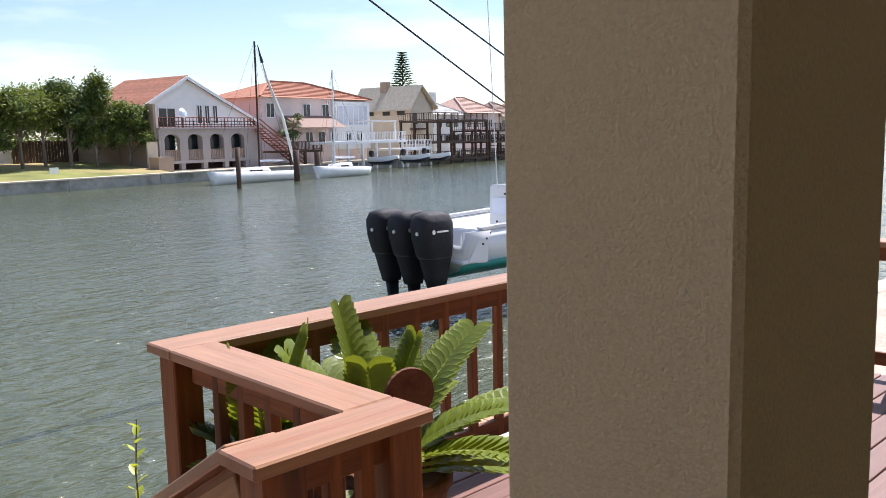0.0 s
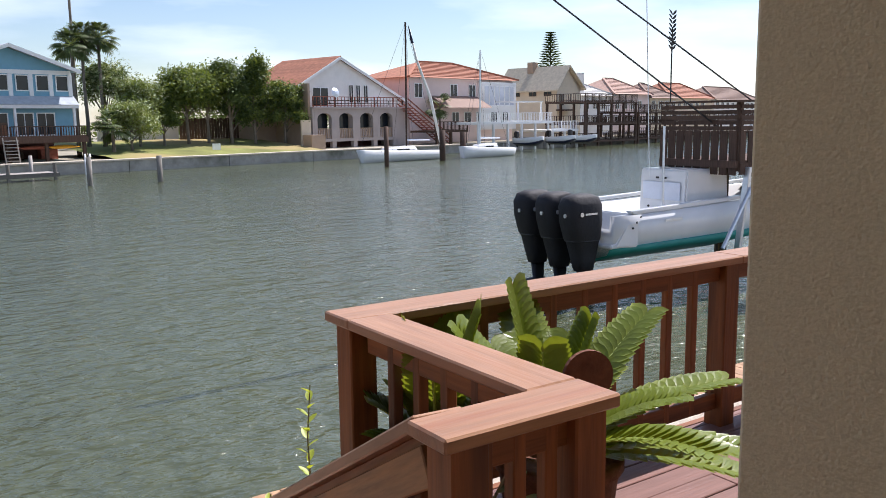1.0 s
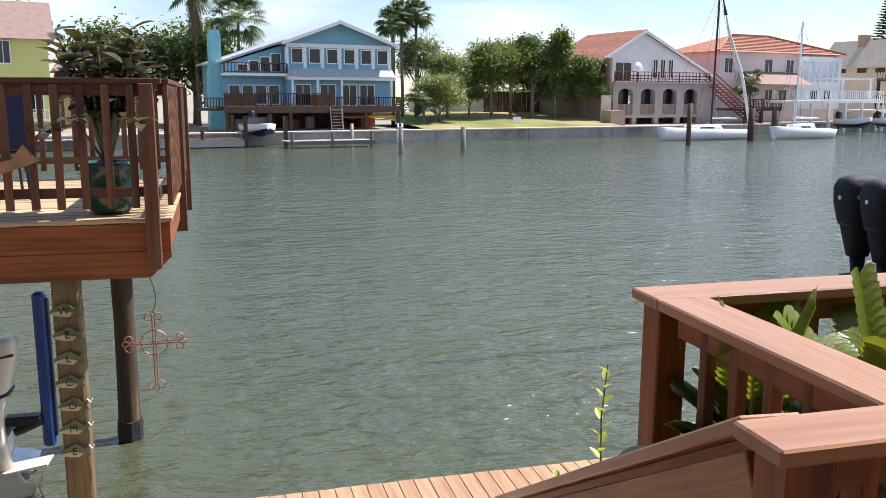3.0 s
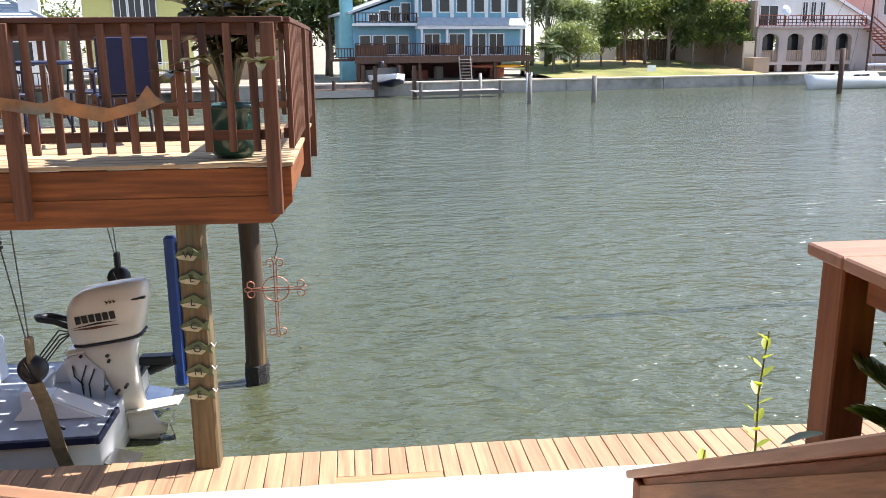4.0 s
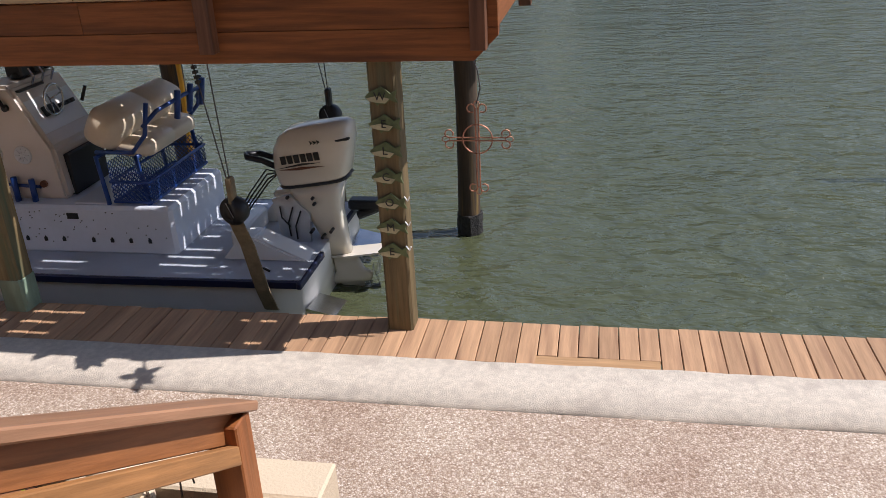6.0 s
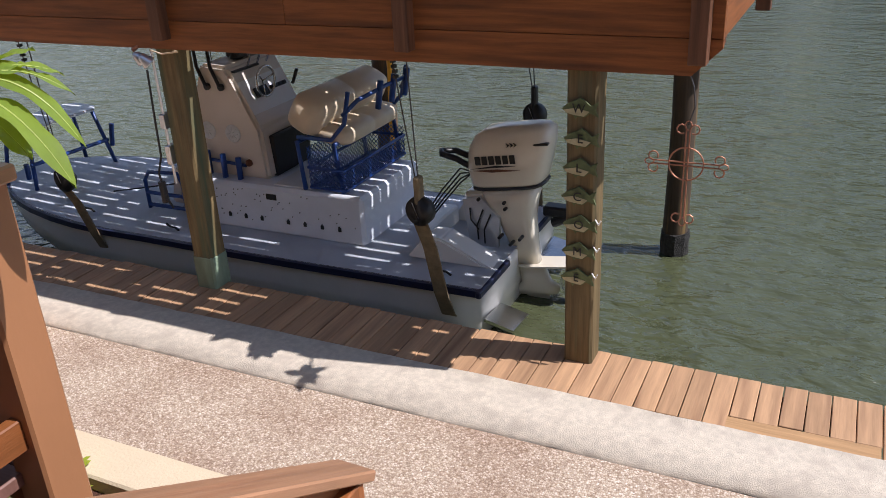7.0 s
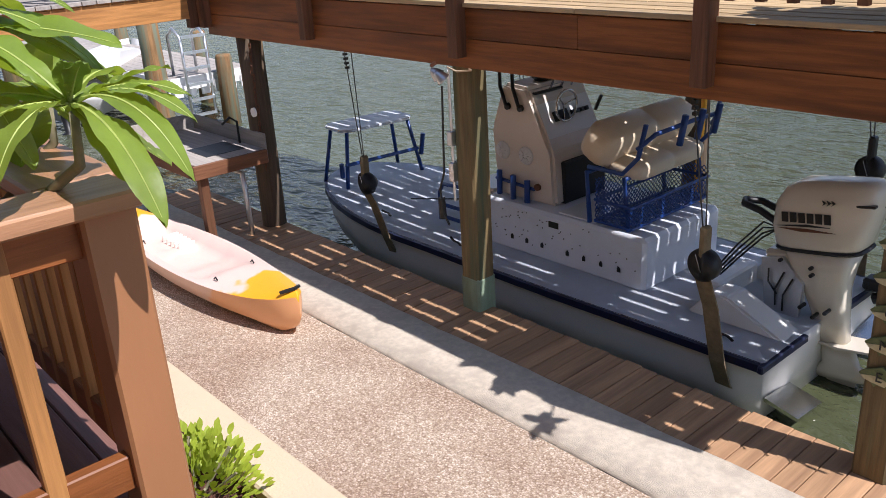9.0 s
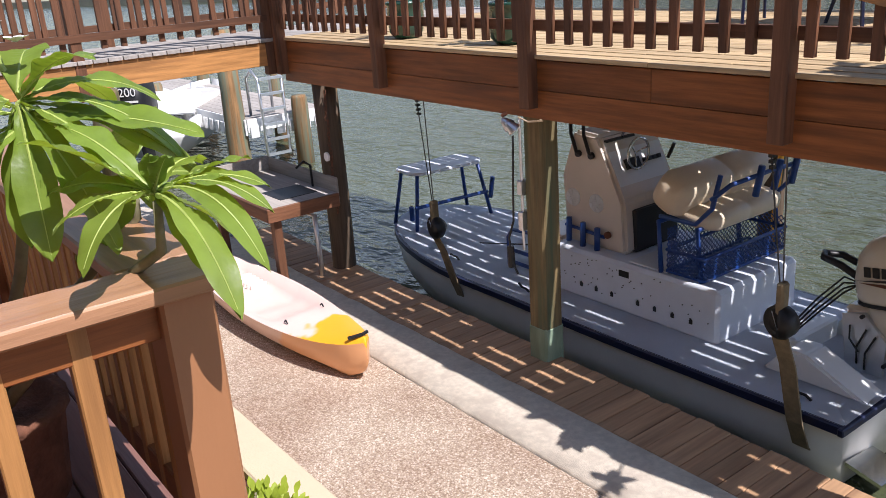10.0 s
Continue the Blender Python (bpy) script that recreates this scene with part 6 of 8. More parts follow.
solo("piling", bmg, PILEO, "tall weathered mooring piling with an orange-brown worn face", "post", (-15.45, 8.82, -1.8), "mooring pilings", smooth=True)
solo("piling", tube([(-16.9, 6.8, -1.8), (-16.9, 6.8, 1.15), (-16.9, 6.8, 1.22)], [0.32, 0.30, 0.28], 12), POSTG, "short green-topped mooring piling in the canal", "post", (-16.9, 6.8, -1.8), "mooring pilings", smooth=True)


def small_boat(name, label, at, rz, L_, B_, H_, hull, bottom=None, group=""):
    t = thing(name, label, "boat", at, group, rz or 0.01)
    rg, rb = [], []
    for f in (0, 0.1, 0.3, 0.55, 0.75, 0.88, 0.96, 1.0):
        b = B_ / 2 * (1 if f < 0.5 else max(0.03, math.cos((f - 0.5) * math.pi) ** 0.6))
        z = H_ * (0.78 + 0.22 * f * f)
        k = max(0, (f - 0.6) / 0.4) ** 2 * H_ * 0.6
        rg.append([(L_ * f, -b, z), (L_ * f, -b * 0.94, z * 0.55 + k * 0.3), (L_ * f, -b * 0.8, H_ * 0.22 + k * 0.6), (L_ * f, 0, k), (L_ * f, b * 0.8, H_ * 0.22 + k * 0.6), (L_ * f, b * 0.94, z * 0.55 + k * 0.3), (L_ * f, b, z), (L_ * f, b * 0.86, z), (L_ * f, b * 0.84, z * 0.72), (L_ * f, -b * 0.84, z * 0.72), (L_ * f, -b * 0.86, z)])
        rb.append([(L_ * f, -b * 0.955, z * 0.42 + k * 0.4), (L_ * f, -b * 0.81, H_ * 0.215 + k * 0.6), (L_ * f, 0, k - 0.01), (L_ * f, b * 0.81, H_ * 0.215 + k * 0.6), (L_ * f, b * 0.955, z * 0.42 + k * 0.4)])
    part("hull", loft(rg), hull, t, "", True)
    if bottom:
        part("bottom", loft(rb), bottom, t, "", True)
    return t


def motor(t, x, y, z, s, cover, skirt=None):
    def sc(zz, x0, x1, w):
        return [(x + s * ((x0 + x1) / 2 + (x1 - x0) / 2 * math.copysign(abs(math.cos(a)) ** 0.6, math.cos(a))), y + s * w * math.copysign(abs(math.sin(a)) ** 0.6, math.sin(a)), z + s * zz) for a in [i * math.tau / 16 for i in range(16)]]
    m_ = part("motor", loft([sc(0.62, -0.66, -0.1, 0.15), sc(0.72, -0.76, 0.02, 0.24), sc(1.05, -0.80, 0.04, 0.25), sc(1.30, -0.74, 0.02, 0.235), sc(1.42, -0.62, -0.06, 0.19), sc(1.46, -0.5, -0.2, 0.1)]), cover, t, "", True)
    part("shaft", loft([sc(0.64, -0.58, -0.14, 0.12), sc(0.3, -0.46, -0.14, 0.08), sc(-0.1, -0.42, -0.12, 0.06), sc(-0.14, -0.62, -0.1, 0.14), sc(-0.17, -0.62, -0.1, 0.14), sc(-0.2, -0.4, -0.14, 0.05), sc(-0.42, -0.5, -0.08, 0.07), sc(-0.5, -0.44, -0.12, 0.04), sc(-0.7, -0.36, -0.2, 0.012)]), skirt or cover, m_, "", True)
    return m_


sb = small_boat("skiff", "white skiff with a black outboard moored by the grey dock", (-17.6, 7.85, -0.55), 142, 4.8, 1.9, 1.15, GELW)
motor(sb, -0.05, 0.0, 0.11, 1.25, BLACK)
text("200", 0.24, pose(-1.02, 0.0, 1.66, 90, 0, -90), GELW, sb, "numerals", "white numerals")
part("brand_bar", box(-1.035, -1.02, -0.2, 0.2, 1.46, 1.50), GELW, sb)
for k, (x, y) in enumerate(((0.7, 0.6), (1.3, -0.5), (1.9, 0.3), (2.6, -0.2))):
    part("tarp_fold", tube([(x, y, 1.12), (x + 0.3, y + 0.1, 1.24), (x + 0.7, y - 0.1, 1.08)], [0.04, 0.08, 0.03], 10), GELW, sb, "", True)
part("tarp", prism([(0.6, 0.9), (1.2, 1.35), (2.2, 1.25), (3.4, 1.0), (3.3, 0.85)], 1, -0.8, 0.8, bevel=0.05), GELW, sb, "white canvas cover")

# ---- neighbour's sport boat with three covered outboards ----
sp = small_boat("sport_boat", "white sport boat on a lift with teal bottom paint", (13.9, 13.75, 0.12), 0, 9.0, 2.7, 1.60, GELW, TEALB)
for k, yy in enumerate((-0.78, 0.0, 0.78)):
    def ring(z, x0, x1, w):
        cx, hx = (x0 + x1) / 2, (x1 - x0) / 2
        return [(cx + hx * math.copysign(abs(math.cos(a)) ** 0.6, math.cos(a)), yy + w * math.copysign(abs(math.sin(a)) ** 0.6, math.sin(a)), z) for a in [i * math.tau / 20 for i in range(20)]]
    m_ = part("motor", loft([ring(0.02, -0.66, -0.22, 0.16), ring(0.30, -0.74, -0.16, 0.20), ring(0.68, -0.84, -0.10, 0.26), ring(0.76, -0.90, -0.08, 0.30), ring(1.15, -1.02, -0.04, 0.325), ring(1.50, -1.06, -0.04, 0.315), ring(1.68, -0.98, -0.12, 0.26), ring(1.75, -0.8, -0.3, 0.14)]), FABRIC, sp, "black fabric motor cover", True)
    part("lower_unit", loft([ring(0.03, -0.60, -0.26, 0.10), ring(-0.35, -0.56, -0.26, 0.07), ring(-0.38, -0.80, -0.2, 0.15), ring(-0.41, -0.80, -0.2, 0.15), ring(-0.62, -0.64, -0.2, 0.09), ring(-0.72, -0.5, -0.28, 0.03), ring(-0.95, -0.45, -0.32, 0.015)]), BLACK, m_, "", True)
    part("drawstring", loft([ring(0.70, -0.87, -0.09, 0.275), ring(0.72, -0.885, -0.085, 0.29), ring(0.74, -0.88, -0.085, 0.285)]), BLACK, m_)
    part("emblem", tube([(-0.80, yy - 0.318, 1.33), (-0.80, yy - 0.335, 1.33)], 0.05, 12), GALV, m_)
    part("emblem_bar", box(-0.70, -0.35, yy - 0.334, yy - 0.318, 1.31, 1.35), GALV, m_)
    part("emblem", tube([(-1.03, yy - 0.05, 1.30), (-1.06, yy - 0.05, 1.30)], 0.045, 12), GALV, m_)
part("transom", prism([(0.0, 0.55), (0.55, 1.27), (0.75, 1.27), (0.75, 0.5)], 1, -1.32, 1.32, bevel=0.03), GELW, sp)
part("swim_platform", box(-0.10, 0.50, -1.30, 1.30, 0.52, 0.62, 0.03), GELW, sp)
part("coaming", prism([(0.55, 1.26), (8.6, 1.50), (8.6, 1.58), (0.45, 1.34)], 1, -1.36, -1.18, bevel=0.01), GELW, sp)
part("coaming", prism([(0.55, 1.26), (8.6, 1.50), (8.6, 1.58), (0.45, 1.34)], 1, 1.18, 1.36, bevel=0.01), GELW, sp)
part("console", prism([(3.0, 1.0), (4.7, 1.0), (4.6, 2.12), (3.05, 2.12)], 1, -0.75, 0.75, bevel=0.04), GELW, sp, "white seat module and console")
part("hatch", box(2.985, 3.0, -0.6, 0.6, 1.35, 1.8, 0.005), DECKG, sp)
for y in (-0.12, 0.12):
    part("latch", box(2.965, 2.986, y - 0.05, y + 0.05, 1.88, 1.93, 0.004), BLACK, sp)
for k in range(5):
    part("vent", tube([(0.55 + k * 0.12, -1.345, 0.95 + k * 0.12), (0.55 + k * 0.12, -1.32, 0.95 + k * 0.12)], 0.025, 8), BLACK, sp)
part("script_bar", box(1.6, 2.2, -1.352, -1.345, 1.02, 1.08), GALV, sp)
for x in (1.9, 5.2):
    part("t_top_leg", tube([(x, -1.0, 1.2), (x + 0.1, -0.9, 3.2)], 0.03, 8), GALV, sp)
lf = thing("boat_lift", "grey steel boat-lift posts beside the sport boat", "boat lift", (17, 12.2, -0.6))
for x in (17.6, 21.0):
    part("guide_post", bar((x, 12.1, -1.2), (x + 0.5, 12.1, 2.3), 0.16, 0.10, 0.01), GALV, lf)
    part("brace", tube([(x - 0.5, 12.0, 0.4), (x + 0.5, 12.0, 1.8)], 0.05, 8), GALV, lf)
tp = lathe([(0.5, 0), (0.9, 0.10), (0.8, 0.3), (0.4, 0.45), (0.05, 0.5)], (0, 0, 0), 14)
bmesh.ops.transform(tp, matrix=pose(16.6, 10.6, 0.05) @ Matrix.Diagonal((1.5, 0.6, 0.9, 1)), verts=tp.verts)
solo("dinghy_cover", tp, mat("grey_canvas", (0.42, 0.41, 0.42), 0.8, 0, 0.15, 3, bump=0.6, bscale=6, bdist=0.05), "grey canvas cover over a dinghy on the neighbour's dock", "cover", smooth=True)
nd = thing("neighbour_deck", "dark slatted upper deck of the neighbouring boat house", "deck", (18.5, 13.5, 0))
X0, X1, Y0, Y1, Z0, Z1 = 17.85, 25.0, 12.2, 14.6, 2.05, 3.92
part("floor", box(X0 - 0.1, X1, Y0, Y1, 2.28, 2.46), DARKFAR, nd)
part("skirt", box(X0, X1, Y0 - 0.06, Y0 - 0.01, 2.12, 2.40), DARKFAR, nd)
part("cap", box(X0 - 0.35, X1, Y0 - 0.14, Y0 + 0.06, Z1 - 0.05, Z1), DARKFAR, nd)
part("cap", box(X0 - 0.14, X0 + 0.06, Y0 + 0.062, Y1, Z1 - 0.05, Z1), DARKFAR, nd)
for k in range(24):
    part("slat", box(X0 + k * 0.30, X0 + k * 0.30 + 0.20, Y0 - 0.04, Y0 - 0.015, 2.41, 3.18), DARKFAR, nd)
for k in range(9):
    part("slat", box(X0 - 0.04, X0 - 0.015, Y0 + 0.05 + k * 0.27, Y0 + 0.05 + k * 0.27 + 0.22, 2.1, 3.18), DARKFAR, nd)
for k in range(5):
    part("rail", box(X0 - 0.04, X0 - 0.015, Y0, Y1, 3.20 + k * 0.13, 3.29 + k * 0.13), DARKFAR, nd)
for k in range(5):
    part("rail", box(X0, X1, Y0 - 0.04, Y0 - 0.015, 3.20 + k * 0.13, 3.29 + k * 0.13), DARKFAR, nd)
for x in (X0 + 0.05, X0 + 1.15, X0 + 2.25, X0 + 3.4, X1 - 0.1):
    part("post", box(x - 0.06, x + 0.06, Y0 - 0.011, Y0 + 0.1, 2.2, Z1 - 0.052), DARKFAR, nd)
for x, y in ((X0 + 2.2, Y0 + 0.3), (X0 + 6.8, Y0 + 0.3), (X0 + 2.2, Y1 - 0.3), (X0 + 6.8, Y1 - 0.3)):
    part("piling", tube([(x, y, -1.5), (x, y, 2.28)], 0.17, 10), PILEW, nd)
gx, gy = 17.9, 14.4
wv = thing("garden_spike", "slim black metal pole with leaf-shaped vanes", "ornament", (gx, gy, Z1))
part("pole", tube([(gx, gy, Z1), (gx, gy, 5.8)], 0.018, 6), BLACK, wv)
for k in range(9):
    for sg in (-1, 1):
        bl = bmesh.new()
        leaf(bl, (gx, gy, 5.25 + k * 0.11), (sg * 0.8, 0, 0.7), (0, -1, 0.2), 0.20, 0.07, 0.0, 0.1, 3)
        part("vane", bl, BLACK, wv)
for a, b in (((9.65, 13.0, 8.2), (19.35, 13.0, 3.94)), ((9.15, 13.0, 7.65), (18.45, 13.0, 3.08))):
    solo("outrigger_pole", tube([a, b], 0.022, 6), BLACK, "long thin dark outrigger pole leaning over the water", "pole", group="outrigger poles")
solo("outrigger_pole", tube([(17.0, 14.2, 1.1), (16.6, 14.2, 8.0)], 0.012, 6), WHITE, "slim white whip aerial of the sport boat", "pole")

# ---- far shore ----
def far(name, label, cat, u, v, z=0.42, group="", dr=0.0, kind=""):
    return thing(name, label, cat, bank(u, v, z), group, BANK + dr, kind)


sw = thing("seawall_far", "long pale concrete seawall of the far shore", "wall", bank(0, 0, 0), "", BANK, S)
for k in range(26):
    part("panel", box(-60 + k * 10, -50.06 + k * 10, -0.35, 0.0, -1.2, 0.34), SEAW, sw)
part("cap", box(-60, 200, -0.5, 0.2, 0.342, 0.50, 0.03), CONC, sw)
bm = bmesh.new()
rows = [[bm.verts.new((u, v, 0.46 + 0.085 * v + 0.10 * noise.noise((u * 0.3, v * 0.3, 0)))) for v in (0.2, 2, 4, 7, 10, 15)] for u in range(19, 43)]
for A, B in zip(rows, rows[1:]):
    for k in range(5):
        bm.faces.new((A[k], B[k], B[k + 1], A[k + 1]))
lw = solo("lawn", bm, LAWN, "patchy sloping lawn between the houses", "lawn", (0, 0, 0), kind=S, smooth=True)
lw.matrix_world = pose(*bank(0, 0, 0), 0, 0, BANK)
fn = far("fence", "dark timber privacy fence behind the lawn", "fence", 36, 14.5, 1.6)
for k in range(42):
    part("board", box(-2.5 + k * 0.36, -2.18 + k * 0.36, 0, 0.05, -0.6, 2.3 + 0.05 * (k % 3)), DARKFAR, fn)
gw = far("garden_wall", "low white garden wall behind the lawn", "wall", 0, 16, 0.9)
part("wall", box(25.0, 34.2, 0, 0.2, 0, 2.4), WALLW, gw)
part("coping", box(24.9, 34.3, -0.05, 0.25, 2.402, 2.55), WALLW, gw)
solo("sign_board", box(0, 0.9, 0, 0.06, 0, 0.6), WHITE, "small white notice board on the lawn", "sign", (0, 0, 0)).matrix_world = pose(*bank(30.0, 2.5, 0.85), 0, 0, BANK)


def window(h, x0, x1, z0, z1, y=0.0, frame_m=None, axis=1, mull=True, glass=None):
    fm = frame_m or WHITE
    w = part("window", box(x0, x1, y - 0.03, y + 0.04, z0, z1) if axis == 1 else box(y - 0.03, y + 0.04, x0, x1, z0, z1), glass or PANE, h)
    t = 0.09
    def b_(a0, a1, c0, c1):
        return box(a0, a1, y - 0.08, y - 0.031, c0, c1) if axis == 1 else box(y - 0.08, y - 0.031, a0, a1, c0, c1)
    for a0, a1, c0, c1 in ((x0 - t, x1 + t, z1, z1 + t), (x0 - t, x1 + t, z0 - t, z0), (x0 - t, x0, z0, z1), (x1, x1 + t, z0, z1)):
        part("frame", b_(a0, a1, c0, c1), fm, w)
    if mull:
        m_ = (x0 + x1) / 2
        part("mullion", b_(m_ - 0.03, m_ + 0.03, z0, z1), fm, w)


def far_rail(h, x0, x1, y, z, height=1.0, step=0.35, material=None, dx=1, nm="railing"):
    m_ = material or DARKFAR
    bm = bmesh.new()
    def P(a, b0, b1, z0, z1):
        return box(a[0], a[1], b0, b1, z0, z1, bm=bm) if dx else box(b0, b1, a[0], a[1], z0, z1, bm=bm)
    P((x0, x1), y - 0.05, y + 0.05, z + height - 0.08, z + height)
    P((x0, x1), y - 0.03, y + 0.03, z + 0.08, z + 0.16)
    n = int((x1 - x0) / step)
    for k in range(n + 1):
        x = x0 + (x1 - x0) * k / n
        w = 0.06 if k % 6 == 0 else 0.028
        P((x - w, x + w), y - w, y + w, z, z + height - 0.02)
    return part(nm, bm, m_, h)


def gable(h, x0, x1, y0, y1, ze, xr, zr, th, material, over=0.4, nm="roof"):
    """A roof with its ridge along y: eaves at ze, ridge at (xr, zr)."""
    for xa, sg in ((x0, -1), (x1, 1)):
        sl = (zr - ze) / (xr - xa)
        xo = xa + sg * over
        zo = ze + sl * sg * over
        part(nm, prism([(xo, zo), (xr, zr), (xr, zr + th), (xo, zo + th)], 1, y0 - over, y1 + over), material, h)


# Maroon made very dark: the shade of the undercrofts is put into the colour.
UNDER = mat("shaded_maroon_boards", (0.085, 0.030, 0.026), 0.8, 0, 0.25, 2)
# blue two-storey house
bh = far("house", "blue two-storey waterfront house with white trim and decks", "house", 0, 6, 0.42, "far shore houses")
part("wall", box(8.0, 18.2, 0, 9, 1.9, 7.75), SIDING, bh)
part("gable_wall", prism([(8.0, 7.75), (18.2, 7.75), (12.9, 9.55)], 1, 0.02, 9), SIDING, bh)
part("wall", prism([(2.4, 1.9), (7.98, 1.9), (7.98, 7.55), (2.4, 5.75)], 1, 0.9, 9), SIDING, bh)
part("wall", box(3.0, 18.0, 4.0, 9, -0.2, 1.88), UNDER, bh, "maroon wall of the open undercroft, darkened in colour for its shade")
for k, (x, w, h_) in enumerate(((3.6, 1.2, 0.9), (6.3, 0.9, 1.2), (8.2, 1.4, 0.8), (10.2, 0.7, 1.1), (13.1, 1.1, 0.7), (15.8, 1.5, 0.9))):
    part("stored_crate", box(x, x + w, 1.0 + 0.3 * (k % 3), 1.8 + 0.3 * (k % 3), -0.1, h_, 0.04), (GREYW, DARKFAR, RUSTR)[k % 3], bh)
gable(bh, 8.0, 18.2, -0.5, 9, 7.75, 12.9, 9.60, 0.2, ROOFG, 0.5)
part("roof", prism([(1.9, 5.75), (8.1, 7.85), (8.1, 8.05), (1.9, 5.95)], 1, 0.2, 9.3), ROOFG, bh)
for xa, za, xb, zb in ((7.4, 7.62, 12.9, 9.62), (12.9, 9.62, 18.8, 7.56)):
    part("rake_board", bar((xa, -1.0, za), (xb, -1.0, zb), 0.08, 0.28), WHITE, bh)
part("trim", box(8.0, 18.2, -0.12, -0.02, 7.35, 7.70), WHITE, bh)
part("trim", box(7.9, 18.4, -0.9, -0.02, 4.45, 4.75), WHITE, bh)
part("skirt_roof", prism([(-1.0, 4.76), (-0.02, 4.76), (-0.02, 5.5)], 0, 7.9, 18.4), ROOFG, bh)
for k in range(6):
    x = 8.55 + k * 1.68
    window(bh, x, x + 0.95, 6.0, 7.2, -0.02, mull=False)
for k in range(7):
    x = 8.05 + k * 1.68
    part("pilaster", box(x - 0.16, x + 0.16, -0.14, -0.015, 5.5, 7.34), WHITE, bh)
for x0, x1 in ((8.8, 10.2), (11.2, 12.6), (13.3, 14.7), (15.1, 16.5)):
    window(bh, x0, x1, 2.2, 4.0, -0.02)
for k in range(4):
    window(bh, 3.0 + k * 1.2, 3.9 + k * 1.2, 2.3, 3.9, 0.88, mull=False)
for k in range(4):
    window(bh, 3.9 + k * 1.0, 4.7 + k * 1.0, 5.2, 5.65 + 0.33 * k + 0.1, 0.88, mull=False)
part("balcony", box(2.3, 7.98, -0.6, 0.88, 4.75, 4.98), WHITE, bh)
far_rail(bh, 2.3, 7.9, -0.55, 4.98, 0.9, 0.3)
part("deck", box(1.6, 17.8, -3.4, -0.02, 1.82, 2.10), DARKFAR, bh, "brown timber deck")
far_rail(bh, 1.6, 11.3, -3.35, 2.10, 1.15, 0.22, DARKFAR)
for xa, xb in ((1.65, 4.3), (9.1, 11.3)):
    part("rail_board", box(xa, xb, -3.33, -3.28, 2.2, 3.1), BROWN[0], bh)
part("deck_skirt", box(1.5, 17.9, -3.46, -3.40, 1.55, 2.08), DARKFAR, bh)
part("side_landing", box(-0.2, 1.58, -2.6, -0.4, 1.75, 1.95), DARKFAR, bh)
far_rail(bh, -0.2, 1.58, -2.55, 1.95, 0.9, 0.25)
far_rail(bh, 11.7, 17.8, -3.0, 1.95, 1.0, 0.22)
for x in (1.8, 4.2, 7.3, 11.4, 14.4, 17.6):
    part("post", box(x - 0.13, x + 0.13, -3.3, -3.05, -0.9, 1.82), DARKFAR, bh)
for x in (8.3, 10.7, 13.0, 18.0):
    part("column", box(x - 0.1, x + 0.1, -0.85, -0.65, 2.1, 4.45), WHITE, bh)
bm = bmesh.new()
for k in range(9):
    box(10.9, 11.9, -3.9 - k * 0.02, -3.6, -0.4 + k * 0.27, -0.34 + k * 0.27, bm=bm)
for x in (10.85, 11.92):
    bar((x, -4.0, -0.5), (x, -3.5, 2.05), 0.07, 0.12, bm=bm)
part("steps", bm, GREYW, bh)
part("chimney", prism([(1.35, 0), (2.95, 0), (2.85, 4.9), (2.50, 5.6), (2.50, 8.4), (1.55, 8.4), (1.55, 5.6), (1.38, 4.9)], 1, 1.2, 2.4), TEALP, bh, "teal chimney")
part("chimney_cap", box(1.62, 2.42, 1.3, 2.3, 8.4, 8.70), TEALP, bh)
for x, c in ((12.2, RUSTR), (14.6, YELLOW)):
    kb = loft([[(x + 3.0 * f, -2.3 + 0.28 * math.cos(a) * math.sin(math.pi * (0.04 + 0.92 * f)), 1.15 + 0.17 * math.sin(a) * math.sin(math.pi * (0.04 + 0.92 * f))) for a in [j * math.tau / 8 for j in range(8)]] for f in [j / 8 for j in range(9)]])
    part("stored_kayak", kb, c, bh, "", True)
lb = small_boat("runabout", "white runabout hung on a lift under a deck", bank(3.6, 1.6, 0.15), BANK - 92, 5.2, 2.5, 1.15, GELW, NAVY)
part("windscreen", prism([(2.0, 1.0), (2.3, 1.55), (2.36, 1.55), (2.1, 1.0)], 1, -0.9, 0.9), PANE, lb)
part("seat_row", box(1.0, 1.5, -0.9, 0.9, 0.8, 1.25, 0.08), VINYL, lb)
for x, y in ((-0.4, -1.6), (-0.4, 1.6), (4.6, -1.6), (4.6, 1.6)):
    part("lift_post", box(x - 0.14, x + 0.14, y - 0.14, y + 0.14, -1.4, 1.7), DARKFAR, lb)
motor(lb, 0.1, 0, 0.6, 1.0, BLACK)
fd = far("low_dock", "low grey timber dock at the water below the blue house", "dock", 7.9, -5.2, -0.3)
for k in range(20):
    part("plank", box(-3.6 + k * 0.36, -3.28 + k * 0.36, -1.1, 1.0, 0.20, 0.28), GREYW, fd)
part("skirt", box(-3.6, 3.6, -1.14, -1.101, -0.02, 0.27), PILEG, fd)
for x in (-3.3, 0.0, 3.3):
    part("piling", tube([(x, -1.0, -1.4), (x, -1.0, 1.0)], 0.14, 8), PILEG, fd)
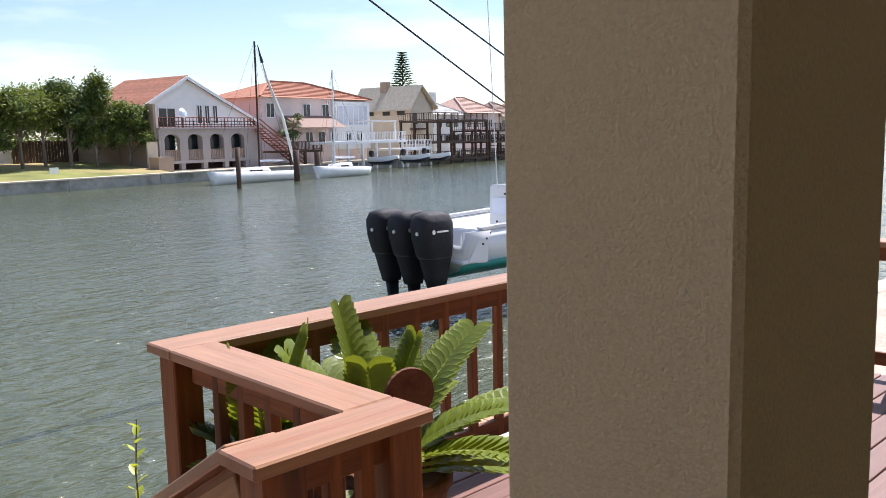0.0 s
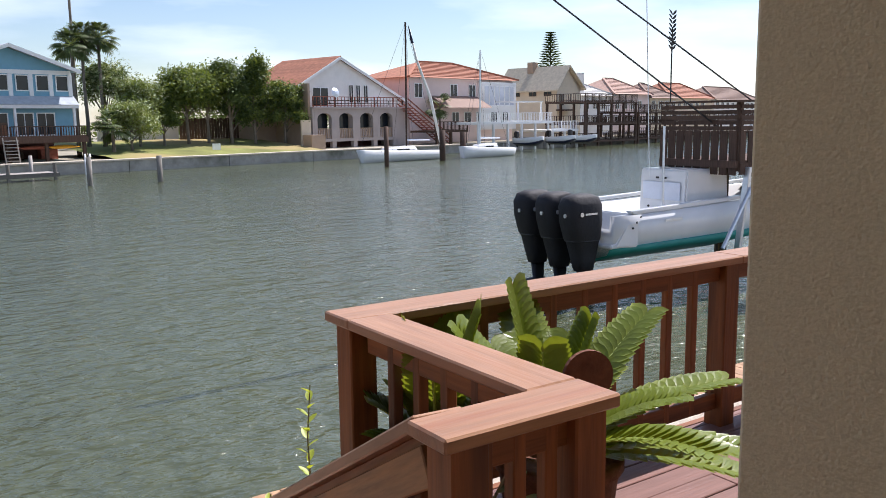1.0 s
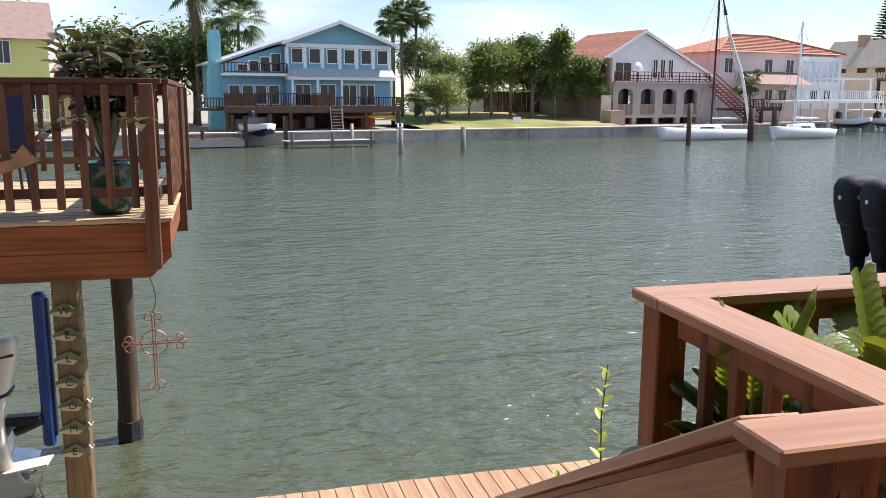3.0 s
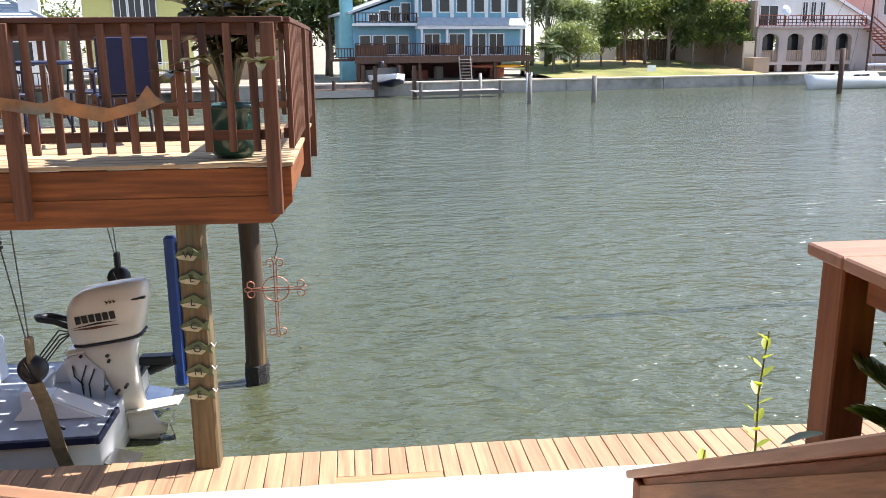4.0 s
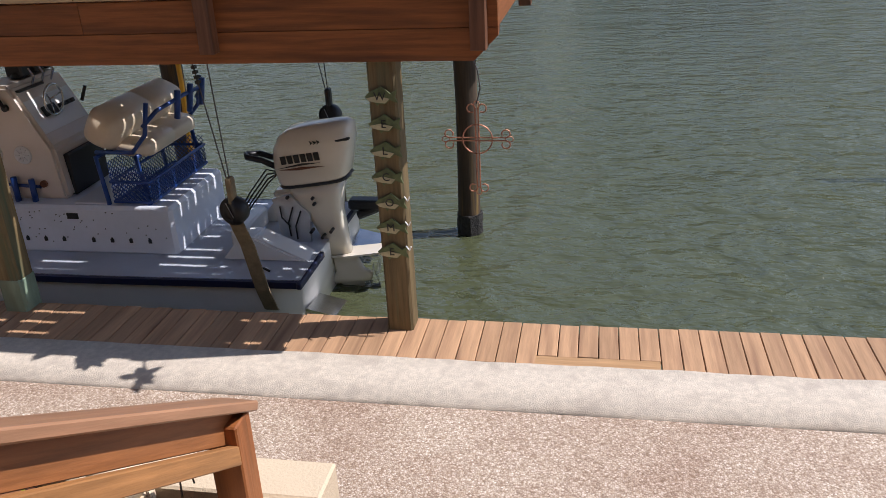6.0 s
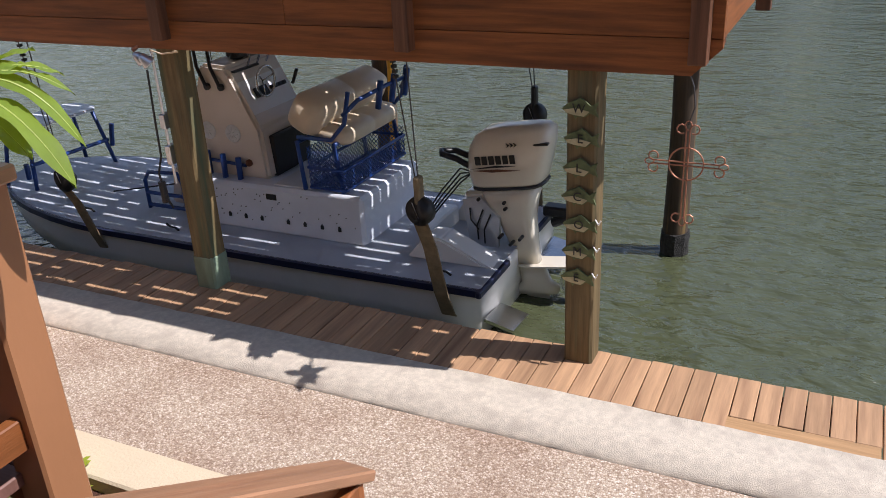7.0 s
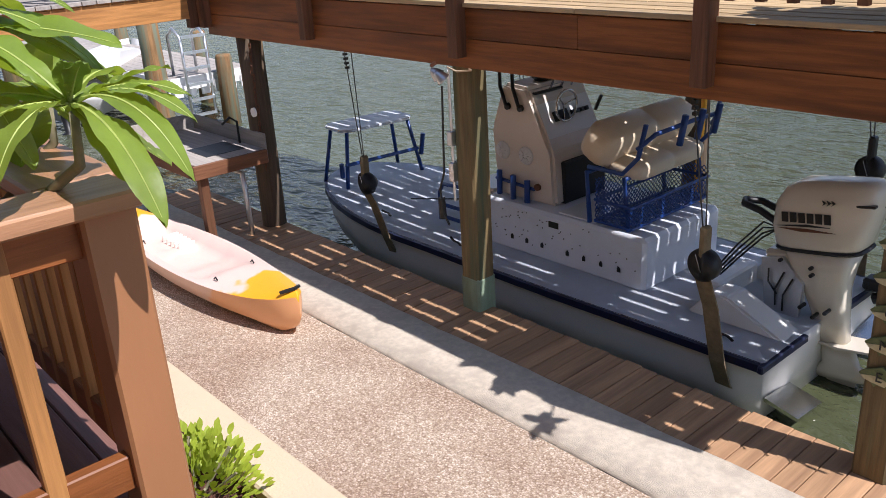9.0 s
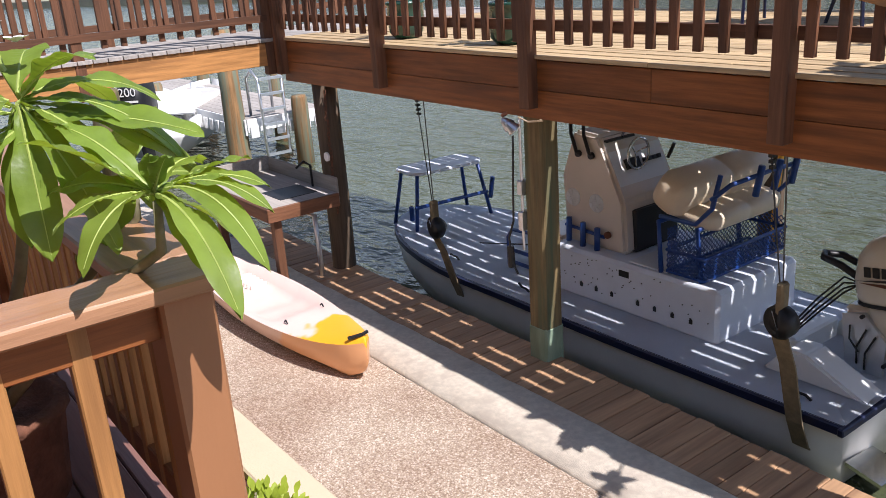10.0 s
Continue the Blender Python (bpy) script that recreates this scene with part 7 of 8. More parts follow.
for u, v, h, m_, w in ((10.1, -14.3, 1.32, PILEG, 0.17), (14.8, -15.0, 1.26, PILEG, 0.19), (36.6, -15.0, 2.96, DARKFAR, 0.2), (47.1, -12.0, 2.44, DARKFAR, 0.30), (53.8, -8.8, 2.15, DARKFAR, 0.33), (11.6, -0.8, 1.1, GREYW, 0.14), (15.6, -1.6, 1.1, WHITE, 0.08), (16.0, -1.6, 1.1, WHITE, 0.08)):
    x, y, z = bank(u, v, -1.8)
    solo("mooring_pile", tube([(x, y, z), (x, y, h)], w, 10), m_, "weathered mooring pile standing in the canal", "post", (x, y, z), "mooring piles", smooth=True)


# ---- trees ----
def tree(name, label, u, v, z, h, rad, n, mats, trunk=0.16, lean=0.0, low=0.32, size=0.52):
    t = far(name, label, "tree", u, v, z, "far shore trees", random.uniform(0, 90))
    bt = tube([(0, 0, -0.3), (0.08, 0.05, h * 0.2), (lean * 0.4, 0.1, h * 0.42), (lean, 0, h * 0.8)], [trunk * 1.3, trunk, trunk * 0.75, trunk * 0.25], 8)
    limbs = []
    for k in range(11):
        a, zz = k * 2.4, h * random.uniform(low, 0.7)
        e = Vector((math.cos(a) * rad * random.uniform(0.45, 0.95) + lean, math.sin(a) * rad * random.uniform(0.45, 0.95), zz + h * random.uniform(0.1, 0.28)))
        limbs.append(e)
        tube([(lean * 0.4, 0, zz * 0.75), (e.x * 0.5, e.y * 0.5, (zz * 0.75 + e.z) / 2 + 0.2), e], [trunk * 0.5, trunk * 0.3, trunk * 0.08], 6, bt)
    part("trunk", bt, BARK, t, "", True)
    cl = limbs + [Vector((lean + random.uniform(-0.4, 0.4) * rad, random.uniform(-0.4, 0.4) * rad, h * random.uniform(0.6, 0.93))) for _ in range(9)]
    for mi, m_ in enumerate(mats):
        bl = bmesh.new()
        for _ in range(2 * n // len(mats)):
            c = random.choice(cl)
            s_ = rad * 0.34
            p = c + Vector((random.gauss(0, s_ * 0.62), random.gauss(0, s_ * 0.62), random.gauss(0, s_ * 0.5)))
            d = Vector((random.gauss(0, 1), random.gauss(0, 1), random.gauss(-0.15, 0.6)))
            leaf(bl, p, d, (random.gauss(0, 0.5), random.gauss(0, 0.5), 1), size * random.uniform(0.6, 1.2), size * 0.42, 0.2, 0.15, 2)
        part("crown", bl, m_, t)


random.seed(5)
tree("oak_tree", "small leafy green tree at the edge of the lawn", 28.6, 9.0, 1.1, 5.0, 1.5, 2200, (TREEL, TREEM), 0.10, 0, 0.25, 0.36)
tree("oak_tree", "round leafy green tree on the lawn", 31.6, 9.5, 1.2, 7.6, 2.9, 5200, (TREEM, TREEL), 0.15, 0, 0.3, 0.40)
tree("oak_tree", "broad leafy green tree on the lawn", 34.6, 10.5, 1.3, 8.0, 2.8, 4800, (TREEM, TREEM), 0.15, 0, 0.3, 0.40)
tree("oak_tree", "tall dark leafy tree on the lawn", 36.5, 9.0, 1.2, 9.0, 2.1, 5000, (TREEL, TREEL), 0.18, 0.3, 0.15, 0.42)
tree("oak_tree", "leaning dark tree with trailing branches", 38.8, 8.0, 1.1, 9.6, 2.4, 5200, (TREEL, TREEM), 0.14, 1.6, 0.15, 0.42)
tree("oak_tree", "drooping light green tree beside the white house", 42.0, 7.0, 1.0, 6.8, 1.9, 3600, (TREEM, TREEL), 0.12, 0.6, 0.12, 0.38)
tree("grey_tree", "sparse grey-green tree behind the palms", 24.2, 12, 1.2, 9.0, 2.8, 4200, (PALE, TREEL), 0.16, 0, 0.2, 0.36)
tree("grey_tree", "grey-green tree at the end of the lawn", 26.0, 9, 1.1, 6.6, 2.4, 4200, (PALE, TREEM), 0.14, 0, 0.15, 0.34)
tree("grey_tree", "low grey-green shrubby tree by the blue house", 23.6, 6, 0.9, 4.2, 2.2, 3000, (PALE, TREEM), 0.12, 0, 0.12, 0.32)
tree("oak_tree", "dense dark tree behind the blue house", 3.0, 22, 0.5, 10.0, 5.5, 5000, (TREEL, TREEM), 0.3, 0, 0.15, 0.6)
tree("oak_tree", "dense dark tree behind the blue house", -4.5, 20, 0.5, 9.0, 5.5, 5000, (TREEL, PALMG), 0.3, 0, 0.15, 0.6)
tree("oak_tree", "leafy tree between distant houses", -26, 24, 0.5, 7.5, 4.5, 1500, (TREEL, TREEM), 0.25, 0, 0.15, 0.6)
tree("oak_tree", "leafy tree behind the tiled houses", 62, 22, 0.5, 11.0, 2.6, 900, (TREEL, TREEM), 0.25, 0, 0.3, 0.6)


def palm(u, v, z, h, rad, n, label, skirt=True, trunk=0.17):
    t = far("palm_tree", label, "palm tree", u, v, z, "far shore palms", random.uniform(0, 90))
    part("trunk", tube([(0, 0, -0.3), (0.05, 0, h * 0.3), (-0.05, 0.05, h * 0.65), (0, 0, h)], [trunk * 1.3, trunk, trunk * 0.85, trunk * 0.8], 9), BARK, t, "", True)
    bl, bs, bd = bmesh.new(), bmesh.new(), bmesh.new()
    for k in range(n):
        a = k * 2.4
        el = random.uniform(-0.75, 1.2)
        d = Vector((math.cos(a) * math.cos(el), math.sin(a) * math.cos(el), math.sin(el)))
        e = Vector((0, 0, h)) + d * rad * 0.55
        tube([(0, 0, h), e], 0.02, 5, bs)
        s_ = d.cross(Vector((0, 0, 1))).normalized()
        for j in range(13):
            f = (j - 6) / 6
            dd = d * math.cos(f * 1.35) + s_ * math.sin(f * 1.35)
            leaf(bl, e, dd, (0, 0, 1), rad * 0.62 * (1 - 0.2 * abs(f)), 0.15, 0.55, 0.1, 3)
    if skirt:
        for k in range(420):
            a, zz = random.uniform(0, math.tau), h - random.uniform(0.1, rad * 1.3)
            leaf(bd, (0.15 * math.cos(a), 0.15 * math.sin(a), zz), (math.cos(a) * 0.5, math.sin(a) * 0.5, -1), (math.cos(a), math.sin(a), 0.3), rad * 0.55, 0.10, 0.05, 0.1, 2)
        part("dead_fronds", bd, DRY, t)
    part("fronds", bl, PALMG, t)
    part("stalks", bs, VEIN, t)


palm(20.3, 10, 0.6, 10.2, 2.0, 50, "fan palm with a round green head", False)
palm(21.5, 10.4, 0.6, 11.0, 2.0, 50, "tall fan palm with a round green head", False)
palm(22.9, 10, 0.6, 10.9, 2.0, 50, "fan palm with a round green head", False)
palm(21.4, 5.2, 0.6, 2.6, 2.0, 26, "low young fan palm by the seawall", False)
palm(6.3, 16, 0.5, 10.4, 3.3, 70, "fan palm with a dense green head behind the blue house", False)
palm(2.5, 18, 0.5, 13.4, 3.0, 34, "tall fan palm with a shaggy skirt of dead fronds")
palm(-16.8, 24, 0.5, 9.8, 2.6, 24, "fan palm with a shaggy skirt of dead fronds")
palm(-13.2, 22, 0.5, 10.8, 2.4, 24, "fan palm with a shaggy skirt of dead fronds")
palm(66.5, 6.5, 0.5, 4.6, 2.4, 22, "leafy palm beside the pink house", False)
tp_ = far("flag_pole", "tall slim bare pole behind the palms", "pole", 22.2, 14, 0.4)
part("pole", tube([(0, 0, 0), (0, 0, 16)], 0.13, 8), BARK, tp_)
pn = far("norfolk_pine", "distant tiered conifer above the roofs", "tree", 129, 34, 0.4, "far shore trees")
part("trunk", tube([(0, 0, 0), (0, 0, 20.3)], [0.35, 0.04], 8), BARK, pn)
bl = bmesh.new()
for k in range(22):
    z = 10.0 + k * 0.47
    r_ = 2.9 * (1 - k / 23) * (0.85 + 0.3 * random.random())
    for j in range(9):
        a = j * math.tau / 9 + k
        for f in (0.35, 0.6, 0.85, 1.0):
            leaf(bl, (r_ * f * math.cos(a), r_ * f * math.sin(a), z + 0.15 * f), (math.cos(a + 0.3), math.sin(a + 0.3), 0.35), (0, 0, 1), 1.05, 0.55, 0.1, 0.2, 2)
part("crown", bl, TREEL, pn)

# white gabled house with arcade
wh = far("house", "white gabled house with red tile roof and grey arcade", "house", 0, 5, 0.0, "far shore houses")
part("lower_wall", box(44.3, 44.58, 0, 11, -0.6, 4.86), WALLG, wh)
# Dark back wall stands in for the shadow under the arcade.
part("undercroft_wall", box(44.6, 59.2, 3.0, 3.3, -0.6, 1.3), UNDER, wh, "back wall under the arcade, coloured dark to stand for the shade")
for k in range(4):
    xa = 44.6 + k * 3.16
    part("lower_wall", prism([(xa, 1.5), (xa, 4.86), (xa + 3.16, 4.86), (xa + 3.16, 1.5), (xa + 2.45, 1.5), (xa + 2.45, 3.75)] + [(xa + 1.42 + 1.03 * math.cos(a), 3.75 + 0.62 * math.sin(a)) for a in [j * math.pi / 8 for j in range(1, 8)]] + [(xa + 0.39, 3.75), (xa + 0.39, 1.5)], 1, 0, 0.5), WALLG, wh)
    part("floor_beam", box(xa, xa + 3.16, 0, 0.6, 1.15, 1.498), WALLG, wh)
    part("pier_post", box(xa + 2.5, xa + 3.1, 0.05, 0.5, -0.7, 1.15), WALLG, wh)
    part("arch_glass", box(xa + 0.35, xa + 2.5, 0.9, 1.0, 1.5, 4.5), PANE, wh)
    part("arch_panel", box(xa + 0.39, xa + 2.45, 0.30, 0.36, 1.5, 2.55), WALLG, wh)
    far_rail(wh, xa + 0.39, xa + 2.45, 0.2, 1.5, 1.15, 0.25, WALLT)
part("wall", box(57.25, 59.2, 0, 11, -0.6, 4.86), WALLG, wh)
part("terrace", box(44.2, 59.4, -0.3, 3.0, 4.862, 5.05), WALLG, wh)
far_rail(wh, 44.3, 58.0, -0.2, 5.05, 1.15, 0.5, RUSTR)
far_rail(wh, 44.3, 58.0, -0.25, 5.3, 0.5, 2.0, DARKFAR)
part("gable_wall", prism([(44.4, 5.05), (60.0, 5.05), (60.0, 6.0), (49.9, 10.6), (44.4, 7.7)], 1, 2.0, 12), WALLW, wh)
part("side_wall", box(41.0, 44.28, 6.5, 12.0, 0.3, 7.9), WALLT, wh)
part("side_wall", box(44.0, 44.29, 0.3, 6.4, 0.3, 7.6), WALLT, wh)
for sg, (xa, za, xb, zb) in enumerate(((43.7, 7.3, 49.9, 10.65), (49.9, 10.65, 60.6, 5.75))):
    n = 16
    for k in range(n):
        f0, f1 = k / n, (k + 1) / n + 0.02
        part("tile_course", bar((xa + (xb - xa) * f0, 7.2, za + (zb - za) * f0 + 0.1), (xa + (xb - xa) * f1, 7.2, za + (zb - za) * f1 + 0.16), 11.2, 0.10), ROOFT, wh)
    part("rake_board", bar((xa, 1.55, za), (xb, 1.55, zb), 0.1, 0.3), WHITE, wh)
for x0, x1, z0, z1 in ((46.0, 48.2, 5.2, 7.2), (51.4, 52.0, 5.6, 7.6), (52.5, 53.1, 5.6, 7.6), (53.7, 54.3, 5.6, 7.6)):
    window(wh, x0, x1, z0, z1, 1.97)
part("dish", tube([(47.2, -0.6, 6.6), (47.2, -0.75, 6.65)], [0.55, 0.2], 16), GALV, wh, "grey satellite dish")
part("dish_mast", tube([(47.2, -0.5, 5.05), (47.2, -0.6, 6.6)], 0.06, 6), DARKFAR, wh)
bm = bmesh.new()
for k in range(15):
    box(57.9 + k * 0.46, 58.5 + k * 0.46, -1.6, 0.2, 4.8 - k * 0.29, 4.9 - k * 0.29, bm=bm)
for y in (-1.6, 0.2):
    for dz in (0, 0.55, 1.1):
        bar((57.6, y, 4.9 + dz), (65.0, y, 0.4 + dz), 0.08, 0.14, bm=bm)
part("stair", bm, RUSTR, wh, "red timber outside stair")
part("pier", box(42.2, 44.1, -2.4, -0.9, -1.2, 2.0), WALLT, wh)
part("shed_door", box(42.6, 43.9, -0.2, -0.02, 0.8, 3.6), WALLY, wh)
part("dock_walk", box(44.1, 58.0, -3.4, -1.4, -0.05, 0.15), DARKFAR, wh)
part("landing", box(60.5, 66.5, -3.4, 1.0, 1.9, 2.15), DARKFAR, wh)
far_rail(wh, 60.5, 66.5, -3.3, 2.15, 1.1, 0.25, DARKFAR)
for x in (61, 63.5, 66.2):
    part("post", box(x - 0.14, x + 0.14, -3.3, -3.0, -1.6, 1.9), DARKFAR, wh)


def sailboat(u0, u1, v, mast_u, mast_h, label, furled):
    L_ = u1 - u0
    t = far("sailboat", label, "sailboat", u0, v, -0.72, "moored sailboats")
    rg = []
    for f in (0, 0.05, 0.15, 0.35, 0.6, 0.85, 0.95, 1):
        b = 1.5 * max(0.04, math.sin(math.pi * (0.02 + 0.82 * f)) ** 0.6)
        x = L_ * f
        z = 1.35 - 0.5 * f * (1 - 0.3 * f)
        rg.append([(x, -b, z), (x + (0.5 if f == 0 else 0), -b * 0.75, 0.2), (x + (0.6 if f == 0 else 0), 0, -0.15), (x + (0.5 if f == 0 else 0), b * 0.75, 0.2), (x, b, z), (x, 0, z + 0.06)])
    part("hull", loft(rg), GELW, t, "", True)
    part("cabin", loft([[(L_ * f, sy * w, z) for sy, z in ((-1, 1.0), (-0.8, 1.0 + h), (0.8, 1.0 + h), (1, 1.0))] for f, w, h in ((0.26, 0.5, 0.1), (0.34, 0.75, 0.5), (0.62, 0.85, 0.62), (0.66, 0.8, 0.2))]), GELW, t, "", True)
    part("cabin_window", box(L_ * 0.4, L_ * 0.55, -0.79, -0.74, 1.2, 1.35), PANE, t)
    m_ = mast_u - u0
    part("mast", tube([(m_, 0, 0.9), (m_ + 0.15, 0, mast_h)], 0.09, 8), DARKFAR if furled else GALV, t)
    part("boom", tube([(m_, 0, 2.2), (m_ + 3.4, 0, 2.1)], [0.1, 0.07], 8), GALV, t)
    if furled:
        part("furled_sail", tube([(m_ + 0.75, 0, mast_h - 0.6), (m_ + 1.6, 0, mast_h - 3.5), (m_ + 3.4, -0.2, 6.5), (m_ + 4.9, -0.3, 1.4)], [0.05, 0.12, 0.16, 0.14], 8), WALLW, t, "", True)
        part("sail_cover", tube([(m_ + 0.55, 0, mast_h - 0.3), (m_ + 1.1, 0, mast_h - 2.0)], [0.03, 0.16], 8), NAVY, t)
    bm = bmesh.new()
    for x in (0.1, m_ - 1.2, m_ + 1.8, L_ - 0.2):
        tube([(m_ + 0.15, 0, mast_h), (x, 0.8 if 0.2 < x < L_ - 0.5 else 0, 1.2)], 0.015, 4, bm)
    part("rigging", bm, WIRE, t)
    bm = bmesh.new()
    for k in range(8):
        x = 0.6 + (L_ - 1.0) * k / 7
        tube([(x, -1.1 if 0 < k < 7 else -0.3, 1.1), (x, -1.1 if 0 < k < 7 else -0.3, 1.7)], 0.02, 4, bm)
    part("stanchions", bm, GALV, t)


sailboat(39.4, 50.8, -8.0, 46.0, 13.9, "white sloop with a furled sail moored at the far shore", True)
sailboat(52.0, 60.4, -10.0, 55.2, 11.5, "white day-sailer moored beside a dark landing", False)


def hip_house(u0, u1, v, d, z0, ze, zr, r0, r1, wall, roof, label):
    h = far("house", label, "house", 0, v, 0.0, "far shore houses")
    part("wall", box(u0, u1, 0, d, z0, ze), wall, h)
    o = 0.7
    bm = bmesh.new()
    A = [bm.verts.new(p) for p in ((u0 - o, -o, ze), (u1 + o, -o, ze), (u1 + o, d + o, ze), (u0 - o, d + o, ze))]
    B = [bm.verts.new(p) for p in ((r0, d / 2, zr), (r1, d / 2, zr))]
    for f in ((A[0], A[1], B[1], B[0]), (A[1], A[2], B[1]), (A[2], A[3], B[0], B[1]), (A[3], A[0], B[0]), (A[3], A[2], A[1], A[0])):
        bm.faces.new(f)
    part("roof", bm, roof, h)
    bm = bmesh.new()
    for k in range(1, 11):
        f = k / 11
        y = -o + (d / 2 + o) * f
        xa, xb = (u0 - o) + (r0 - u0 + o) * f, (u1 + o) + (r1 - u1 - o) * f
        z = ze + (zr - ze) * f
        bar((xa, y, z + 0.03), (xb, y, z + 0.03), 0.12, 0.10, bm=bm)
    for a, b in (((u0 - o, -o, ze), (r0, d / 2, zr)), ((u1 + o, -o, ze), (r1, d / 2, zr)), ((r0, d / 2, zr), (r1, d / 2, zr))):
        bar(Vector(a) + Vector((0, 0, 0.08)), Vector(b) + Vector((0, 0, 0.08)), 0.3, 0.2, bm=bm)
    tagged(part("ridge_tiling", bm, roof, h), kind="stuff")
    return h


ph = hip_house(62.4, 83.6, 8, 10, 0.0, 8.9, 11.3, 69.2, 76.0, WALLP, ROOFT, "pink stucco house with a hipped clay-tile roof and glazed upper room")
part("bay_wall", box(76.0, 83.7, -0.6, -0.02, 2.0, 8.6), WALLW, ph)
for k in range(6):
    window(ph, 76.6 + k * 1.12, 77.5 + k * 1.12, 5.4, 8.0, -0.62, mull=False, glass=BLIND)
for x in (63.4, 70.2, 74.0):
    window(ph, x, x + 1.3, 6.4, 8.1, -0.02)
for k in range(5):
    window(ph, 70.5 + k * 2.5, 71.8 + k * 2.5, 2.9, 4.4, -0.62 if k > 2 else -0.02)
part("porch_roof", prism([(-3.0, 5.0), (-0.02, 5.0), (-0.02, 6.6)], 0, 66.5, 75.5), ROOFP, ph)
yh = far("house", "sand-coloured stucco house with a tan gabled roof", "house", 0, 10, 0.0, "far shore houses")
part("wall", box(97.7, 104.2, 0, 11.4, 0, 8.4), WALLY, yh)
part("gable_wall", prism([(97.7, 8.4), (104.2, 8.4), (104.2, 7.4), (104.2, 7.6), (100.4, 11.45), (97.7, 8.6)], 1, 0, 11.4), WALLY, yh)
gable(yh, 97.7, 104.2, 0, 11.4, 8.5, 100.3, 11.6, 0.25, ROOFB, 0.7)
for y in (1.2, 4.2, 7.6):
    window(yh, y, y + 1.3, 7.1, 7.8, 97.68, DARKFAR, axis=0)
window(yh, 98.4, 99.4, 5.6, 7.2, -0.02, DARKFAR)
part("balcony", box(97.3, 101.0, -1.2, -0.02, 4.6, 4.85), DARKFAR, yh)
part("chimney", box(99.3, 100.6, 6, 7.2, 10.8, 12.6), WALLT, yh)
wd = far("white_dock", "white-railed two-level dock and boat shed", "dock", 0, 0.6, 0.0)
for x0, x1, z in ((64.5, 80.0, 3.1), (80.05, 86.3, 1.95)):
    part("deck", box(x0, x1, -2.4, 2.8, z - 0.3, z), WHITE, wd)
    far_rail(wd, x0, x1, -2.3, z, 1.15, 0.35, WHITE)
    x = x0 + 0.3
    while x < x1:
        part("post", box(x - 0.13, x + 0.13, -2.3, -2.05, -1.4, z - 0.3), WHITE, wd)
        x += 2.9
part("canopy", box(73.0, 78.4, -2.0, 2.0, 5.6, 5.75), GELW, wd)
for x in (73.2, 78.2):
    part("post", box(x - 0.08, x + 0.08, -1.9, -1.7, 3.1, 5.6), WHITE, wd)
for u, lab in ((71.5, "white cabin boat on a lift under the dock"), (78.5, "white runabout on a lift under the dock"), (83.5, "small white boat on a lift at the dock")):
    b_ = small_boat("lift_boat", lab, bank(u, -2.6, 0.0), BANK - 100, 4.6, 2.2, 1.3, GELW, NAVY, "boats on lifts")
    motor(b_, 0, 0, 0.5, 0.95, BLACK)


def dark_deck(u0, u1, levels, label):
    t = far("boat_house", label, "boat house", 0, 0.4, 0.0, "far shore boat houses")
    for z in levels:
        part("floor", box(u0, u1, -3.0, 4.0, z - 0.25, z), DARKFAR, t)
        far_rail(t, u0, u1, -2.9, z, 1.1, 0.3, DARKFAR)
        far_rail(t, -2.9, 4.0, u0 + 0.05, z, 1.1, 0.4, DARKFAR, 0)
    x = u0 + 0.2
    while x <= u1:
        for y in (-2.8, 3.8):
            part("post", box(x - 0.15, x + 0.15, y - 0.15, y + 0.15, -1.6, levels[-1]), DARKFAR, t)
        x += (u1 - u0 - 0.4) / 4
    return t


dark_deck(86.8, 101.0, (0.2, 2.7, 5.8), "three-level dark timber boat house deck")
dark_deck(101.4, 113.0, (0.3, 2.5, 4.3), "dark timber boat house deck with posts")
dark_deck(113.0, 128.0, (0.6, 3.0), "low dark timber dock with railings")
dark_deck(129.0, 150.0, (0.5, 2.8), "low dark timber dock with railings")
for u0, u1, v, ze, zr, w_, r_, lab in ((105.2, 117.0, 12, 7.2, 9.9, WALLW, ROOFW, "white stucco house with a pale hipped roof"), (117.6, 130.0, 12, 7.6, 10.6, WALLP, ROOFF, "white stucco house with a faded tile roof"), (130.6, 141.0, 12, 7.0, 10.0, WALLY, ROOFP, "sand-coloured house with a brown hipped roof"), (142, 160, 14, 7.2, 10.4, WALLY, ROOFT, "sand-coloured house with a tile roof"), (162, 185, 14, 7.0, 10.0, WALLW, ROOFP, "distant white house with a brown roof")):
    h = hip_house(u0, u1, v, 10, 0, ze, zr, u0 + 4.5, u1 - 4.5, w_, r_, lab)
    n = int((u1 - u0) / 2.6)
    for k in range(n):
        for z in (2.2, 5.0):
            window(h, u0 + 0.7 + k * 2.6, u0 + 2.0 + k * 2.6, z, z + 1.4, -0.02)
    if u0 < 106:
        part("chimney", box(u0 + 1.6, u0 + 3.8, 0.5, 2.0, 6, 11.0), WALLW, h)
hs = far("house", "lemon-yellow clapboard house with a brown roof", "house", 0, 12, 0.0, "far shore houses")
part("wall", box(-20.2, -11.2, 0, 9, 0.3, 8.2), WALLL, hs)
part("roof", prism([(-0.6, 8.1), (4.5, 11.6), (9.6, 8.1)], 0, -20.8, -10.6), ROOFP, hs)
for k in range(3):
    window(hs, -17.6 + k * 1.22, -16.6 + k * 1.22, 6.1, 7.9, -0.02)
for k in range(4):
    window(hs, -19.4 + k * 2.1, -18.2 + k * 2.1, 2.0, 4.2, -0.02)
part("porch", box(-20.4, -11.0, -2.5, -0.02, 1.0, 1.25), GREYW, hs)
